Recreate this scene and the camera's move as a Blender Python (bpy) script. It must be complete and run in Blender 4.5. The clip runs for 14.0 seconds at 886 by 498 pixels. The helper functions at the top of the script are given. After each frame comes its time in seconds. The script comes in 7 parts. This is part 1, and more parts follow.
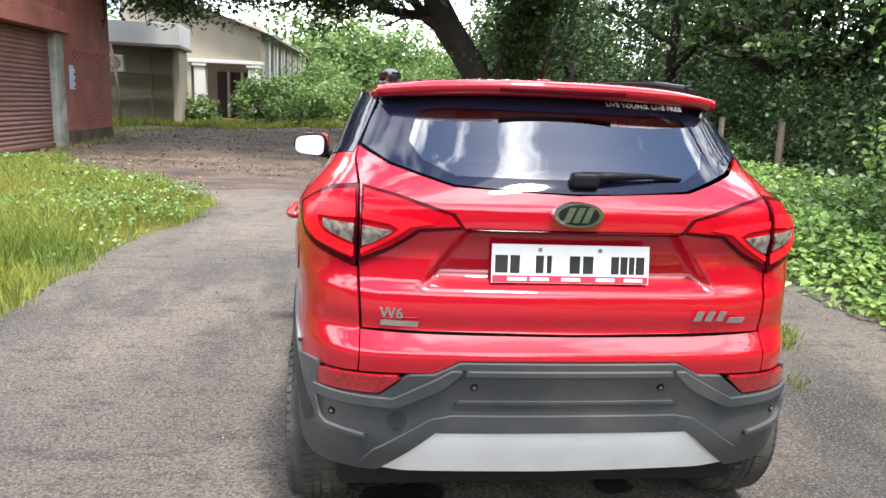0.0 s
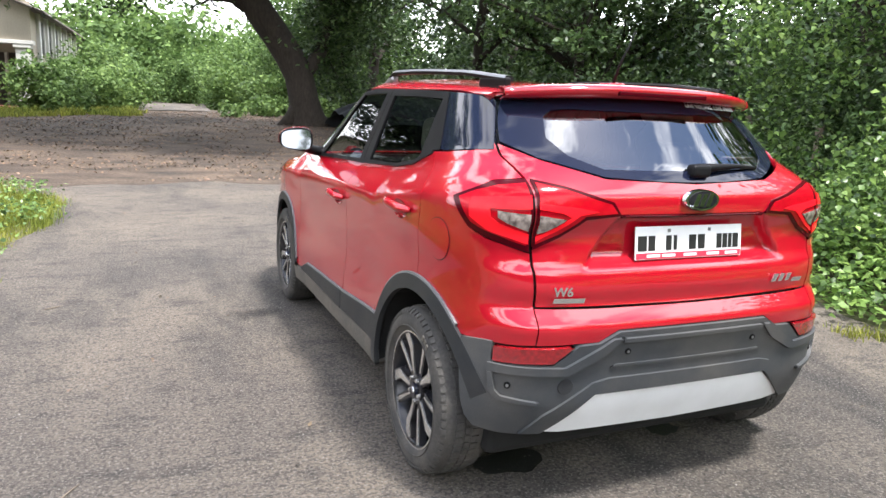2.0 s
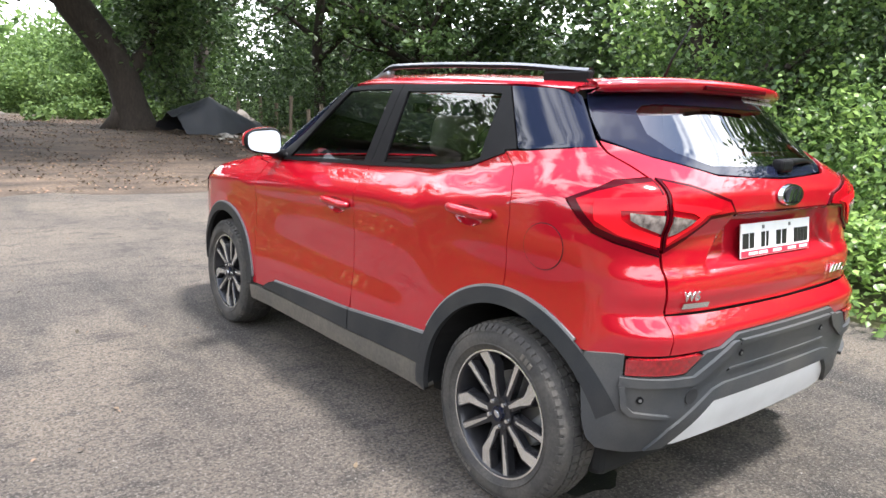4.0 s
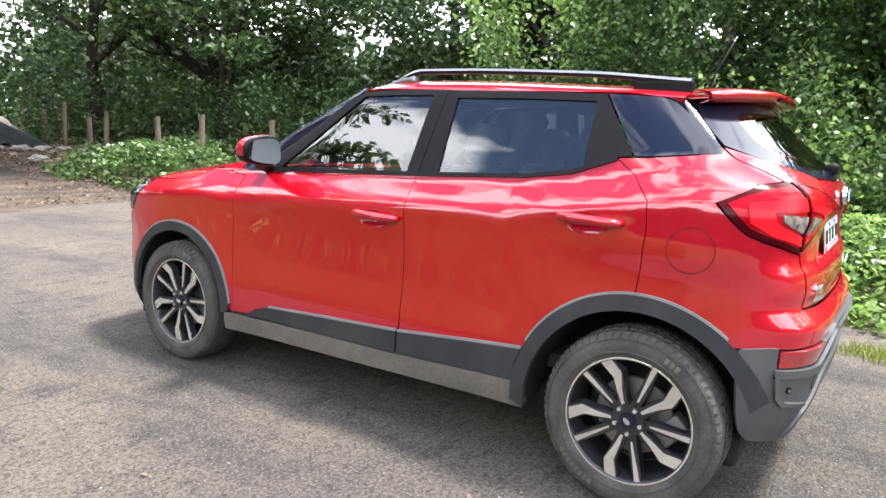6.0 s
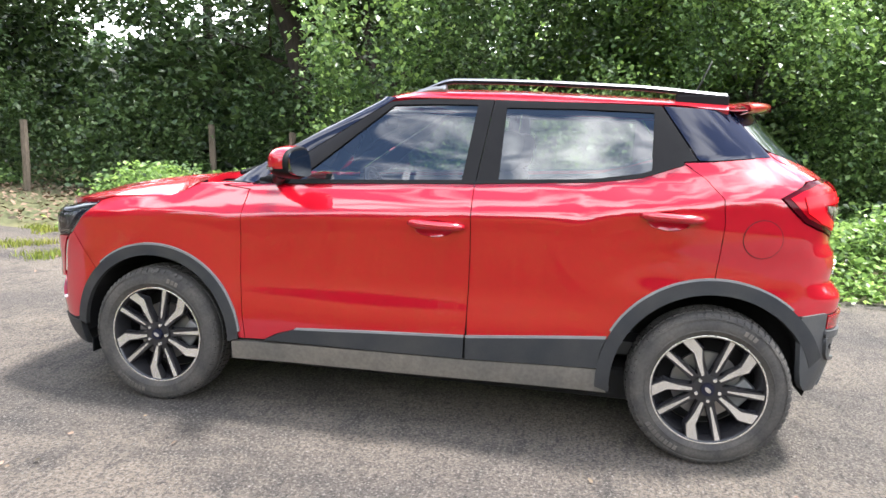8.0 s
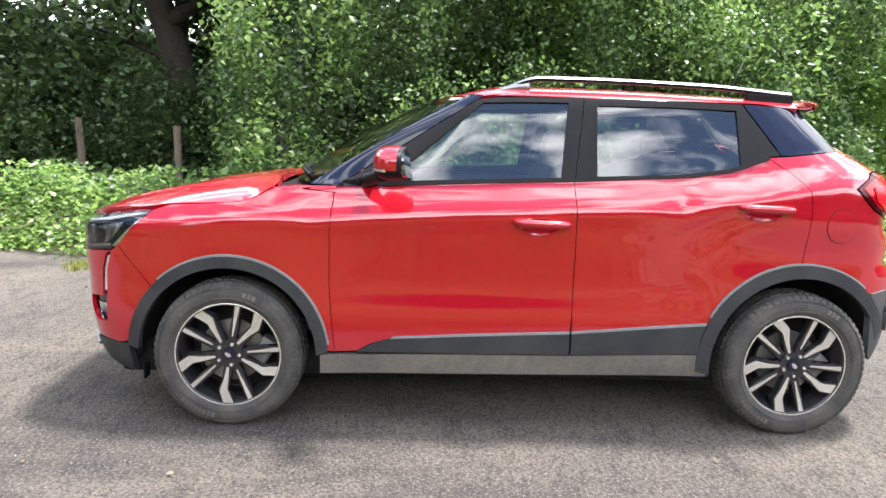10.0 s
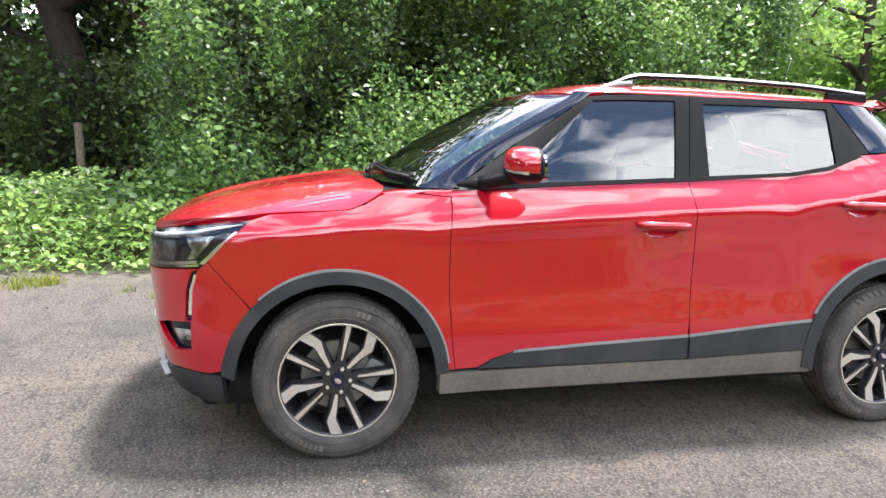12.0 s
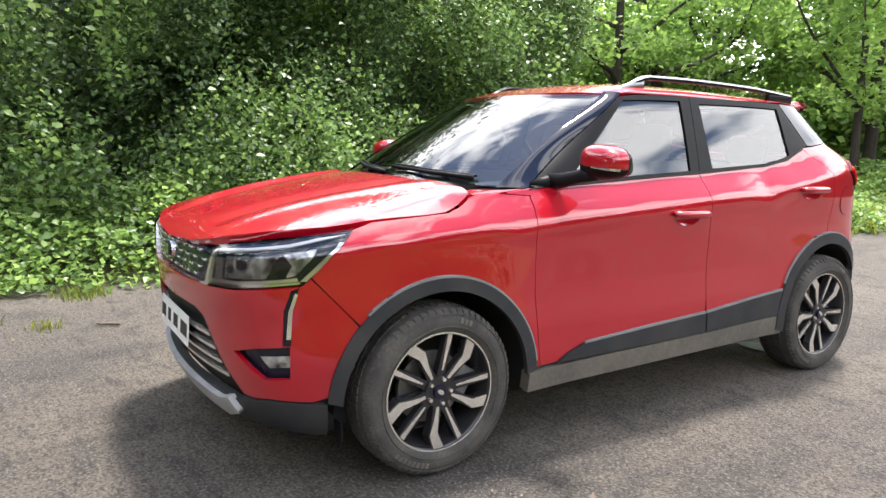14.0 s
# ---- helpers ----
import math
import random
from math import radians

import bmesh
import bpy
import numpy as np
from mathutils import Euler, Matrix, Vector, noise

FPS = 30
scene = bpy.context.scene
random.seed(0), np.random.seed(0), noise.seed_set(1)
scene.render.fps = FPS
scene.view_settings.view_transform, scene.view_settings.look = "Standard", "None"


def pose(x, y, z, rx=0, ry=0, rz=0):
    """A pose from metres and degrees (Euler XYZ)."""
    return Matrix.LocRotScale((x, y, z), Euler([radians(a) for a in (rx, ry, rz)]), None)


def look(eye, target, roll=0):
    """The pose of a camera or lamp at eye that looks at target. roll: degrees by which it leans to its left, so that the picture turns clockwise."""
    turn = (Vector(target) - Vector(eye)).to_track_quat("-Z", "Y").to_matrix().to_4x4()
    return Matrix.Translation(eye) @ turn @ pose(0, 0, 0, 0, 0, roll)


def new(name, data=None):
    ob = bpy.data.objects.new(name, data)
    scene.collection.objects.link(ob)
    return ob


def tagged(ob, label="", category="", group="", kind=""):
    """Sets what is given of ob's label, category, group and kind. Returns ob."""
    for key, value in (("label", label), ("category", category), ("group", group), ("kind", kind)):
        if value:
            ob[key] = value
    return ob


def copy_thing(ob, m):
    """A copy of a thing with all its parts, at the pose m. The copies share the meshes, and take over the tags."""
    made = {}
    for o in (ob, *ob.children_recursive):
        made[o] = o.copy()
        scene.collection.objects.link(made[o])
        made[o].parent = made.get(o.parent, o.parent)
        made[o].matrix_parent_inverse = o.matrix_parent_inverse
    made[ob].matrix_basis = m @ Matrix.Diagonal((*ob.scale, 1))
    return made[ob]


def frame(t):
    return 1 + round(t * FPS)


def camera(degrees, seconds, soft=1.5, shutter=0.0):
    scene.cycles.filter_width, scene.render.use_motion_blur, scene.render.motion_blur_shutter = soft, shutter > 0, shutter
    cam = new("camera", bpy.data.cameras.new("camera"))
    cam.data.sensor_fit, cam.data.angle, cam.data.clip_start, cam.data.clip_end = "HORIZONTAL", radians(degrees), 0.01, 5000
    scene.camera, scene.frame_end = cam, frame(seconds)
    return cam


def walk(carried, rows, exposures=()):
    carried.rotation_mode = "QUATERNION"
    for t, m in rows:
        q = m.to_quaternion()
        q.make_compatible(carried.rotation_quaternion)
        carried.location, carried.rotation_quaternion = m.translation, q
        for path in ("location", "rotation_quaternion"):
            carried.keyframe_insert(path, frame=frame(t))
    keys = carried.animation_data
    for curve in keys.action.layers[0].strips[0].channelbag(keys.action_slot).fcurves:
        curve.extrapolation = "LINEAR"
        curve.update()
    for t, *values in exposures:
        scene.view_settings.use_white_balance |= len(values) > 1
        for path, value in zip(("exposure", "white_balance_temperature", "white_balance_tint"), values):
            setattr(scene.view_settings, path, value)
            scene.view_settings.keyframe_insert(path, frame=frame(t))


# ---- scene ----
cam = camera(64.0, 14.0)

PATH = [
    (0, (-0.63, -3.895, 1.484), (-0.405, -1.938, 1.085), 2.5),
    (0.5, (-0.968, -3.88, 1.492), (-0.599, -1.96, 1.082), 2.4),
    (1, (-1.299, -3.901, 1.495), (-0.791, -2.011, 1.083), 2.6),
    (1.5, (-1.576, -3.845, 1.494), (-0.92, -2.002, 1.08), 2.7),
    (2, (-1.872, -3.806, 1.483), (-1.08, -2.016, 1.075), 2.8),
    (2.5, (-2.142, -3.695, 1.468), (-1.222, -1.964, 1.071), 2.7),
    (2.7, (-2.224, -3.628, 1.461), (-1.264, -1.918, 1.068), 2.7),
    (4.8, (-2.762, -2.666, 1.381), (-1.37, -1.279, 1.018), 2.7),
    (5, (-2.832, -2.561, 1.374), (-1.395, -1.217, 1.017), 2.7),
    (5.5, (-3.075, -2.313, 1.361), (-1.534, -1.085, 1.02), 2.8),
    (6, (-3.321, -2.057, 1.337), (-1.666, -0.98, 1.018), 3.0),
    (6.5, (-3.49, -1.767, 1.31), (-1.74, -0.846, 1.006), 2.9),
    (7, (-3.648, -1.439, 1.32), (-1.82, -0.689, 1.018), 2.7),
    (7.2, (-3.729, -1.294, 1.325), (-1.871, -0.62, 1.025), 2.7),
    (9.3, (-3.991, 0.052, 1.337), (-2.016, 0.099, 1.027), 1.6),
    (9.5, (-3.988, 0.169, 1.343), (-2.013, 0.18, 1.032), 1.7),
    (10, (-3.981, 0.439, 1.331), (-2.006, 0.378, 1.021), 1.7),
    (10.5, (-3.977, 0.69, 1.346), (-2.008, 0.534, 1.034), 1.7),
    (11, (-3.872, 0.931, 1.323), (-1.909, 0.7, 1.016), 1.6),
    (11.5, (-3.754, 1.17, 1.325), (-1.804, 0.854, 1.012), 1.5),
    (12, (-3.637, 1.481, 1.317), (-1.706, 1.062, 1.006), 1.5),
    (12.5, (-3.549, 1.792, 1.306), (-1.658, 1.216, 0.998), 1.4),
    (13, (-3.333, 2.104, 1.31), (-1.514, 1.332, 1.0), 1.4),
    (13.5, (-3.224, 2.369, 1.306), (-1.482, 1.438, 0.994), 1.1),
    (14, (-3.081, 2.703, 1.306), (-1.411, 1.646, 0.996), 1.0),
]
walk(cam, [(t, look(eye, target, roll)) for t, eye, target, roll in PATH], [(0.0, 1.1, 6300, 12), (3.0, 1.15, 6300, 12), (6.5, 1.45, 6300, 12), (10.0, 1.52, 6300, 12), (12.5, 1.48, 6350, 12), (14.0, 1.12, 6500, 12)])

# ---------------------------------------------------------------- world and sun
world = bpy.data.worlds.new("sky")
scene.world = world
world.use_nodes = True
wn = world.node_tree
wn.nodes.clear()
w_out = wn.nodes.new("ShaderNodeOutputWorld")
w_bg = wn.nodes.new("ShaderNodeBackground")
w_sky = wn.nodes.new("ShaderNodeTexSky")
w_sky.sky_type, w_sky.sun_disc = "NISHITA", False
w_sky.sun_elevation, w_sky.sun_rotation = radians(70.3), radians(152.2)
w_sky.air_density, w_sky.dust_density, w_sky.ozone_density = 1.0, 0.8, 1.5
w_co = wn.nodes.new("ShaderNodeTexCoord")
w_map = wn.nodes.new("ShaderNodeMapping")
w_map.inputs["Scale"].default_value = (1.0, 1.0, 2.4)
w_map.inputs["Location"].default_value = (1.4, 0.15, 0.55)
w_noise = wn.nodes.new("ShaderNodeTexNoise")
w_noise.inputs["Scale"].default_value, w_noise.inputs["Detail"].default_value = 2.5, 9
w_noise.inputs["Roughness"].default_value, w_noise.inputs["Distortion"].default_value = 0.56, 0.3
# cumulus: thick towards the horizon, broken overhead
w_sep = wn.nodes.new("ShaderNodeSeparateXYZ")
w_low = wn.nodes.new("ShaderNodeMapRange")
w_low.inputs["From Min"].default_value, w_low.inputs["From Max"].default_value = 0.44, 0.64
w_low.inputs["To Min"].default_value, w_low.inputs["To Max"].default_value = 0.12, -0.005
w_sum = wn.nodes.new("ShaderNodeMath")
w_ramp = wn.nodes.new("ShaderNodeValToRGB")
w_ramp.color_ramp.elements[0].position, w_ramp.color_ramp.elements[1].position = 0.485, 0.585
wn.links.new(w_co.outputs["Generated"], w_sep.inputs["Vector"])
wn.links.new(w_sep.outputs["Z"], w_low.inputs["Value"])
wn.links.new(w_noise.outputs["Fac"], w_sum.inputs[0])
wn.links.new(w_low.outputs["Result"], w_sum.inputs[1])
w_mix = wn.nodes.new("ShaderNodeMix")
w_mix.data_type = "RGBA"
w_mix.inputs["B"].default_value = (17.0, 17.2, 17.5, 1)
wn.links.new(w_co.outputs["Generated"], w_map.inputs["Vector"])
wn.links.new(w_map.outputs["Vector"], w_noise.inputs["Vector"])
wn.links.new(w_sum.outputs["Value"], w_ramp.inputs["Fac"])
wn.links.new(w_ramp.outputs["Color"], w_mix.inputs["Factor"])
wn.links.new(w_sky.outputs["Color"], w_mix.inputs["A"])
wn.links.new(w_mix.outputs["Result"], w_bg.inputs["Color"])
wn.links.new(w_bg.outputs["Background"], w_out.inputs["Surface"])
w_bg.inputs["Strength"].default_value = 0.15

sun_data = bpy.data.lights.new("sun", "SUN")
sun_data.energy, sun_data.angle, sun_data.color = 4.5, radians(8.0), (1.0, 0.96, 0.90)
sun = new("sun", sun_data)
sun.matrix_world = look((5.0, -9.5, 30), (0, 0, 0))


# ---------------------------------------------------------------- materials
def shader(name, color, rough=0.6, metal=0.0, var=0.0, scale=4.0, color2=None, fine=0.0, fine_scale=60.0,
           bump=0.0, bump_scale=80.0, island=0.0, coat=0.0, translucent=0.0, spec=0.5, rough_var=0.0, stretch=(1, 1, 1)):
    """A principled material whose colour varies on two scales, with relief."""
    m = bpy.data.materials.new(name)
    m.use_nodes = True
    nt = m.node_tree
    nd, ln = nt.nodes, nt.links
    p = nd["Principled BSDF"]
    out = nd["Material Output"]
    p.inputs["Roughness"].default_value, p.inputs["Metallic"].default_value = rough, metal
    p.inputs["Coat Weight"].default_value, p.inputs["Coat Roughness"].default_value = coat, 0.03
    p.inputs["Specular IOR Level"].default_value = spec
    co = nd.new("ShaderNodeTexCoord")
    mp = nd.new("ShaderNodeMapping")
    mp.inputs["Scale"].default_value = stretch
    ln.new(co.outputs["Object"], mp.inputs["Vector"])
    c2 = color2 or tuple(v * 0.6 for v in color)
    mix = nd.new("ShaderNodeMix")
    mix.data_type = "RGBA"
    mix.inputs["A"].default_value, mix.inputs["B"].default_value = (*color, 1), (*c2, 1)
    last = mix.outputs["Result"]
    n1 = nd.new("ShaderNodeTexNoise")
    n1.inputs["Scale"].default_value, n1.inputs["Detail"].default_value = scale, 6
    ln.new(mp.outputs["Vector"], n1.inputs["Vector"])
    mr = nd.new("ShaderNodeMapRange")
    mr.inputs["From Min"].default_value, mr.inputs["From Max"].default_value = 0.35, 0.68
    mr.inputs["To Max"].default_value = var
    ln.new(n1.outputs["Fac"], mr.inputs["Value"])
    ln.new(mr.outputs["Result"], mix.inputs["Factor"])
    if rough_var:
        rr = nd.new("ShaderNodeMapRange")
        rr.inputs["To Min"].default_value, rr.inputs["To Max"].default_value = rough - rough_var, rough + rough_var
        ln.new(n1.outputs["Fac"], rr.inputs["Value"])
        ln.new(rr.outputs["Result"], p.inputs["Roughness"])
    if fine:
        n2 = nd.new("ShaderNodeTexNoise")
        n2.inputs["Scale"].default_value, n2.inputs["Detail"].default_value = fine_scale, 4
        ln.new(mp.outputs["Vector"], n2.inputs["Vector"])
        hv = nd.new("ShaderNodeHueSaturation")
        f = nd.new("ShaderNodeMapRange")
        f.inputs["From Min"].default_value, f.inputs["From Max"].default_value = 0.3, 0.7
        f.inputs["To Min"].default_value, f.inputs["To Max"].default_value = 1 - fine, 1 + fine
        ln.new(n2.outputs["Fac"], f.inputs["Value"])
        ln.new(f.outputs["Result"], hv.inputs["Value"])
        ln.new(last, hv.inputs["Color"])
        last = hv.outputs["Color"]
    if island:
        geo = nd.new("ShaderNodeNewGeometry")
        hv = nd.new("ShaderNodeHueSaturation")
        f = nd.new("ShaderNodeMapRange")
        f.inputs["To Min"].default_value, f.inputs["To Max"].default_value = 1 - island, 1 + island
        ln.new(geo.outputs["Random Per Island"], f.inputs["Value"])
        ln.new(f.outputs["Result"], hv.inputs["Value"])
        h = nd.new("ShaderNodeMapRange")
        h.inputs["To Min"].default_value, h.inputs["To Max"].default_value = 0.5 + 0.03 * island, 0.5 - 0.03 * island
        ln.new(geo.outputs["Random Per Island"], h.inputs["Value"])
        ln.new(h.outputs["Result"], hv.inputs["Hue"])
        ln.new(last, hv.inputs["Color"])
        last = hv.outputs["Color"]
    ln.new(last, p.inputs["Base Color"])
    if bump:
        n3 = nd.new("ShaderNodeTexNoise")
        n3.inputs["Scale"].default_value, n3.inputs["Detail"].default_value = bump_scale, 5
        ln.new(mp.outputs["Vector"], n3.inputs["Vector"])
        b = nd.new("ShaderNodeBump")
        b.inputs["Strength"].default_value, b.inputs["Distance"].default_value = min(1.0, bump), 0.01
        ln.new(n3.outputs["Fac"], b.inputs["Height"])
        ln.new(b.outputs["Normal"], p.inputs["Normal"])
    if translucent:
        t = nd.new("ShaderNodeBsdfTranslucent")
        ln.new(last, t.inputs["Color"])
        ms = nd.new("ShaderNodeMixShader")
        ms.inputs["Fac"].default_value = translucent
        ln.new(p.outputs["BSDF"], ms.inputs[1])
        ln.new(t.outputs["BSDF"], ms.inputs[2])
        ln.new(ms.outputs["Shader"], out.inputs["Surface"])
    return m


def asphalt():
    """Worn asphalt: dark stone in a paler dusty binder, with damp and dusty patches and fine grit."""
    m = bpy.data.materials.new("asphalt")
    m.use_nodes = True
    nt = m.node_tree
    nd, ln = nt.nodes, nt.links
    p = nd["Principled BSDF"]
    p.inputs["Roughness"].default_value = 0.88
    co = nd.new("ShaderNodeTexCoord")

    def wave(scale, detail, lo, hi, a=0.0, b=1.0, rough=0.55, squash=None):
        n = nd.new("ShaderNodeTexNoise")
        n.inputs["Scale"].default_value, n.inputs["Detail"].default_value, n.inputs["Roughness"].default_value = scale, detail, rough
        src = co.outputs["Object"]
        if squash:
            mp = nd.new("ShaderNodeMapping")
            mp.inputs["Scale"].default_value = squash
            ln.new(src, mp.inputs["Vector"])
            src = mp.outputs["Vector"]
        ln.new(src, n.inputs["Vector"])
        r = nd.new("ShaderNodeMapRange")
        for k, v in zip(("From Min", "From Max", "To Min", "To Max"), (lo, hi, a, b)):
            r.inputs[k].default_value = v
        ln.new(n.outputs["Fac"], r.inputs["Value"])
        return r.outputs["Result"]

    def blend(a, b, fac):
        mx = nd.new("ShaderNodeMix")
        mx.data_type = "RGBA"
        for k, v in (("A", a), ("B", b)):
            if isinstance(v, tuple):
                mx.inputs[k].default_value = (*v, 1)
            else:
                ln.new(v, mx.inputs[k])
        ln.new(fac, mx.inputs["Factor"])
        return mx.outputs["Result"]

    dust = blend((0.142, 0.119, 0.099), (0.218, 0.180, 0.141), wave(0.55, 8, 0.42, 0.62))
    worn = blend(dust, (0.044, 0.040, 0.038), wave(0.8, 10, 0.49, 0.64, 0.0, 0.9, 0.70, (1.0, 0.4, 1.0)))
    worn = blend(worn, (0.050, 0.044, 0.040), wave(4.5, 10, 0.52, 0.62, 0.0, 0.75, 0.75, (0.6, 1.4, 1.0)))
    flecks = blend(worn, (0.038, 0.034, 0.031), wave(24, 8, 0.50, 0.60, 0.0, 0.7, 0.8))
    flecks = blend(flecks, (0.020, 0.018, 0.017), wave(62, 3, 0.50, 0.57, 0.0, 0.55, 0.6))
    pale = blend(flecks, (0.34, 0.31, 0.27), wave(75, 3, 0.55, 0.63, 0.0, 0.5, 0.6))
    ln.new(pale, p.inputs["Base Color"])
    b1, b2 = nd.new("ShaderNodeBump"), nd.new("ShaderNodeBump")
    b1.inputs["Strength"].default_value, b1.inputs["Distance"].default_value = 1.0, 0.02
    b2.inputs["Strength"].default_value, b2.inputs["Distance"].default_value = 0.5, 0.03
    ln.new(wave(38, 8, 0.2, 0.8, 0, 1, 0.8), b1.inputs["Height"])
    ln.new(wave(6, 5, 0.2, 0.8), b2.inputs["Height"])
    ln.new(b2.outputs["Normal"], b1.inputs["Normal"])
    ln.new(b1.outputs["Normal"], p.inputs["Normal"])
    return m


M_ASPHALT = asphalt()
M_STAIN = shader("wet_stain", (0.012, 0.012, 0.012), 0.5, var=0.4, scale=9, bump=0.3, bump_scale=120)
M_DIRT = shader("dirt", (0.105, 0.075, 0.053), 0.95, var=1.0, scale=1.5, color2=(0.030, 0.022, 0.017), fine=0.65, fine_scale=34, bump=1.0, bump_scale=30, stretch=(0.6, 1.3, 1))
M_SOIL = shader("soil", (0.12, 0.11, 0.05), 0.95, var=0.8, scale=0.6, color2=(0.06, 0.075, 0.03), fine=0.35, fine_scale=14, bump=0.8, bump_scale=20)
M_PEBBLE = shader("pebble", (0.17, 0.158, 0.14), 0.9, island=0.55)
M_LITTER = shader("leaf_litter", (0.145, 0.102, 0.065), 0.85, island=0.75)
M_GRASS = shader("grass_blade", (0.27, 0.275, 0.05), 0.55, island=0.5, translucent=0.35, spec=0.25, var=0.7, scale=0.7, color2=(0.11, 0.19, 0.036))
# the dark, mid and light leaf tones put part of shade and sun into colour
M_LEAF = shader("leaf_mid", (0.115, 0.195, 0.058), 0.38, island=0.75, translucent=0.38, spec=0.5, var=0.7, scale=0.8, color2=(0.06, 0.11, 0.035))
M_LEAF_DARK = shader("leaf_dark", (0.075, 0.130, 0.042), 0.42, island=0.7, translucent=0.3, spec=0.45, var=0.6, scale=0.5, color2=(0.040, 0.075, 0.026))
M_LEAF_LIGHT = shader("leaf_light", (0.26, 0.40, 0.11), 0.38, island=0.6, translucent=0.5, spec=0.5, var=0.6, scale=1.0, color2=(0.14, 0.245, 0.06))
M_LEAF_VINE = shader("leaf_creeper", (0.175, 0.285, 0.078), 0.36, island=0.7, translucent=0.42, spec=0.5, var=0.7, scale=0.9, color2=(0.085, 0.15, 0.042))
# feathery leaves; pale colour and high translucency put backlight into the material
M_LEAF_FEATHER_LIT = shader("leaf_feathery_backlit", (0.27, 0.42, 0.11), 0.5, island=0.45, translucent=0.62, spec=0.4, var=0.6, scale=0.7, color2=(0.20, 0.31, 0.07))
M_LEAF_FAR = shader("leaf_far", (0.15, 0.235, 0.07), 0.6, island=0.5, translucent=0.35, spec=0.25, var=0.8, scale=0.25, color2=(0.08, 0.14, 0.042))
M_BARK = shader("bark", (0.040, 0.031, 0.024), 0.95, var=0.8, scale=2.5, color2=(0.025, 0.02, 0.016), fine=0.35, fine_scale=18, bump=1.0, bump_scale=14, stretch=(1, 1, 0.35))
M_POST = shader("weathered_post", (0.17, 0.135, 0.10), 0.9, var=0.7, scale=6, fine=0.25, fine_scale=50, bump=0.5, bump_scale=40, stretch=(1, 1, 0.3))
M_BRICKRED = shader("red_limewash", (0.27, 0.088, 0.064), 0.9, var=0.8, scale=1.6, color2=(0.16, 0.058, 0.044), fine=0.2, fine_scale=30, bump=0.5, bump_scale=40)
M_SHUTTER = shader("rolling_shutter_steel", (0.175, 0.082, 0.066), 0.55, var=0.7, scale=2.2, color2=(0.11, 0.055, 0.045), fine=0.15, fine_scale=30)
M_GREYPLASTER = shader("grey_plaster", (0.30, 0.31, 0.28), 0.9, var=0.9, scale=2.5, color2=(0.12, 0.12, 0.11), fine=0.2, fine_scale=40)
M_CREAM = shader("cream_plaster", (0.37, 0.325, 0.25), 0.9, var=0.55, scale=0.9, color2=(0.28, 0.245, 0.19), fine=0.08, fine_scale=20, bump=0.2)
M_WHITEPAINT = shader("white_paint", (0.55, 0.54, 0.505), 0.8, var=0.5, scale=1.4, color2=(0.5, 0.49, 0.45))
M_DARKROOM = shader("dark_opening", (0.05, 0.045, 0.04), 0.8, var=0.5, scale=2)
M_ROOF = shader("corrugated_roof", (0.16, 0.13, 0.11), 0.8, var=0.8, scale=1.2, color2=(0.08, 0.07, 0.065))
M_ZINC = shader("pale_sheet_roof", (0.44, 0.45, 0.45), 0.6, var=0.6, scale=1.5, color2=(0.36, 0.36, 0.35))
M_ACWHITE = shader("appliance_white", (0.66, 0.66, 0.62), 0.6, var=0.3, scale=3)
M_GREYMETAL = shader("grey_metal", (0.22, 0.22, 0.22), 0.5, 0.5, var=0.5, scale=6)
M_RUST = shader("rusty_pipe", (0.22, 0.14, 0.10), 0.8, var=0.7, scale=7)
M_BLUE = shader("blue_notice", (0.25, 0.36, 0.52), 0.7, var=0.7, scale=9, color2=(0.5, 0.55, 0.6))
M_TARP = shader("black_tarpaulin", (0.035, 0.038, 0.045), 0.42, var=0.5, scale=3, bump=0.5, bump_scale=14)
M_RUBBLE = shader("pale_rubble", (0.25, 0.235, 0.21), 0.9, var=0.6, scale=5, island=0.3, bump=0.5)
M_BLANKET = shader("grey_cloth", (0.27, 0.24, 0.22), 0.95, var=0.6, scale=6)


# ---------------------------------------------------------------- mesh helpers
def part(name, data, material, parent=None, label="", smooth=False):
    """Links a bmesh, a mesh or (vertices, faces) as one mesh object."""
    if isinstance(data, bpy.types.Mesh):
        me = data
    else:
        me = bpy.data.meshes.new(name)
        if isinstance(data, tuple):
            me.from_pydata([tuple(v) for v in data[0]], [], [tuple(f) for f in data[1]])
        else:
            data.to_mesh(me)
            data.free()
    if material and not me.materials:
        me.materials.append(material)
    if smooth:
        me.shade_smooth()
    ob = new(name, me)
    if parent:
        ob.parent = parent
    if label:
        ob["label"] = label
    return ob


def empty(name, m=None):
    ob = new(name)
    ob.empty_display_size = 0.2
    if m is not None:
        ob.matrix_world = m
    return ob


def box(lo, hi, bevel=0.0, seg=2):
    bm = bmesh.new()
    c = [(a + b) / 2 for a, b in zip(lo, hi)]
    d = [b - a for a, b in zip(lo, hi)]
    bmesh.ops.create_cube(bm, size=1, matrix=Matrix.Translation(c) @ Matrix.Diagonal((*d, 1)))
    if bevel:
        bmesh.ops.bevel(bm, geom=bm.edges[:], offset=bevel, segments=seg, affect="EDGES", profile=0.5)
    return bm


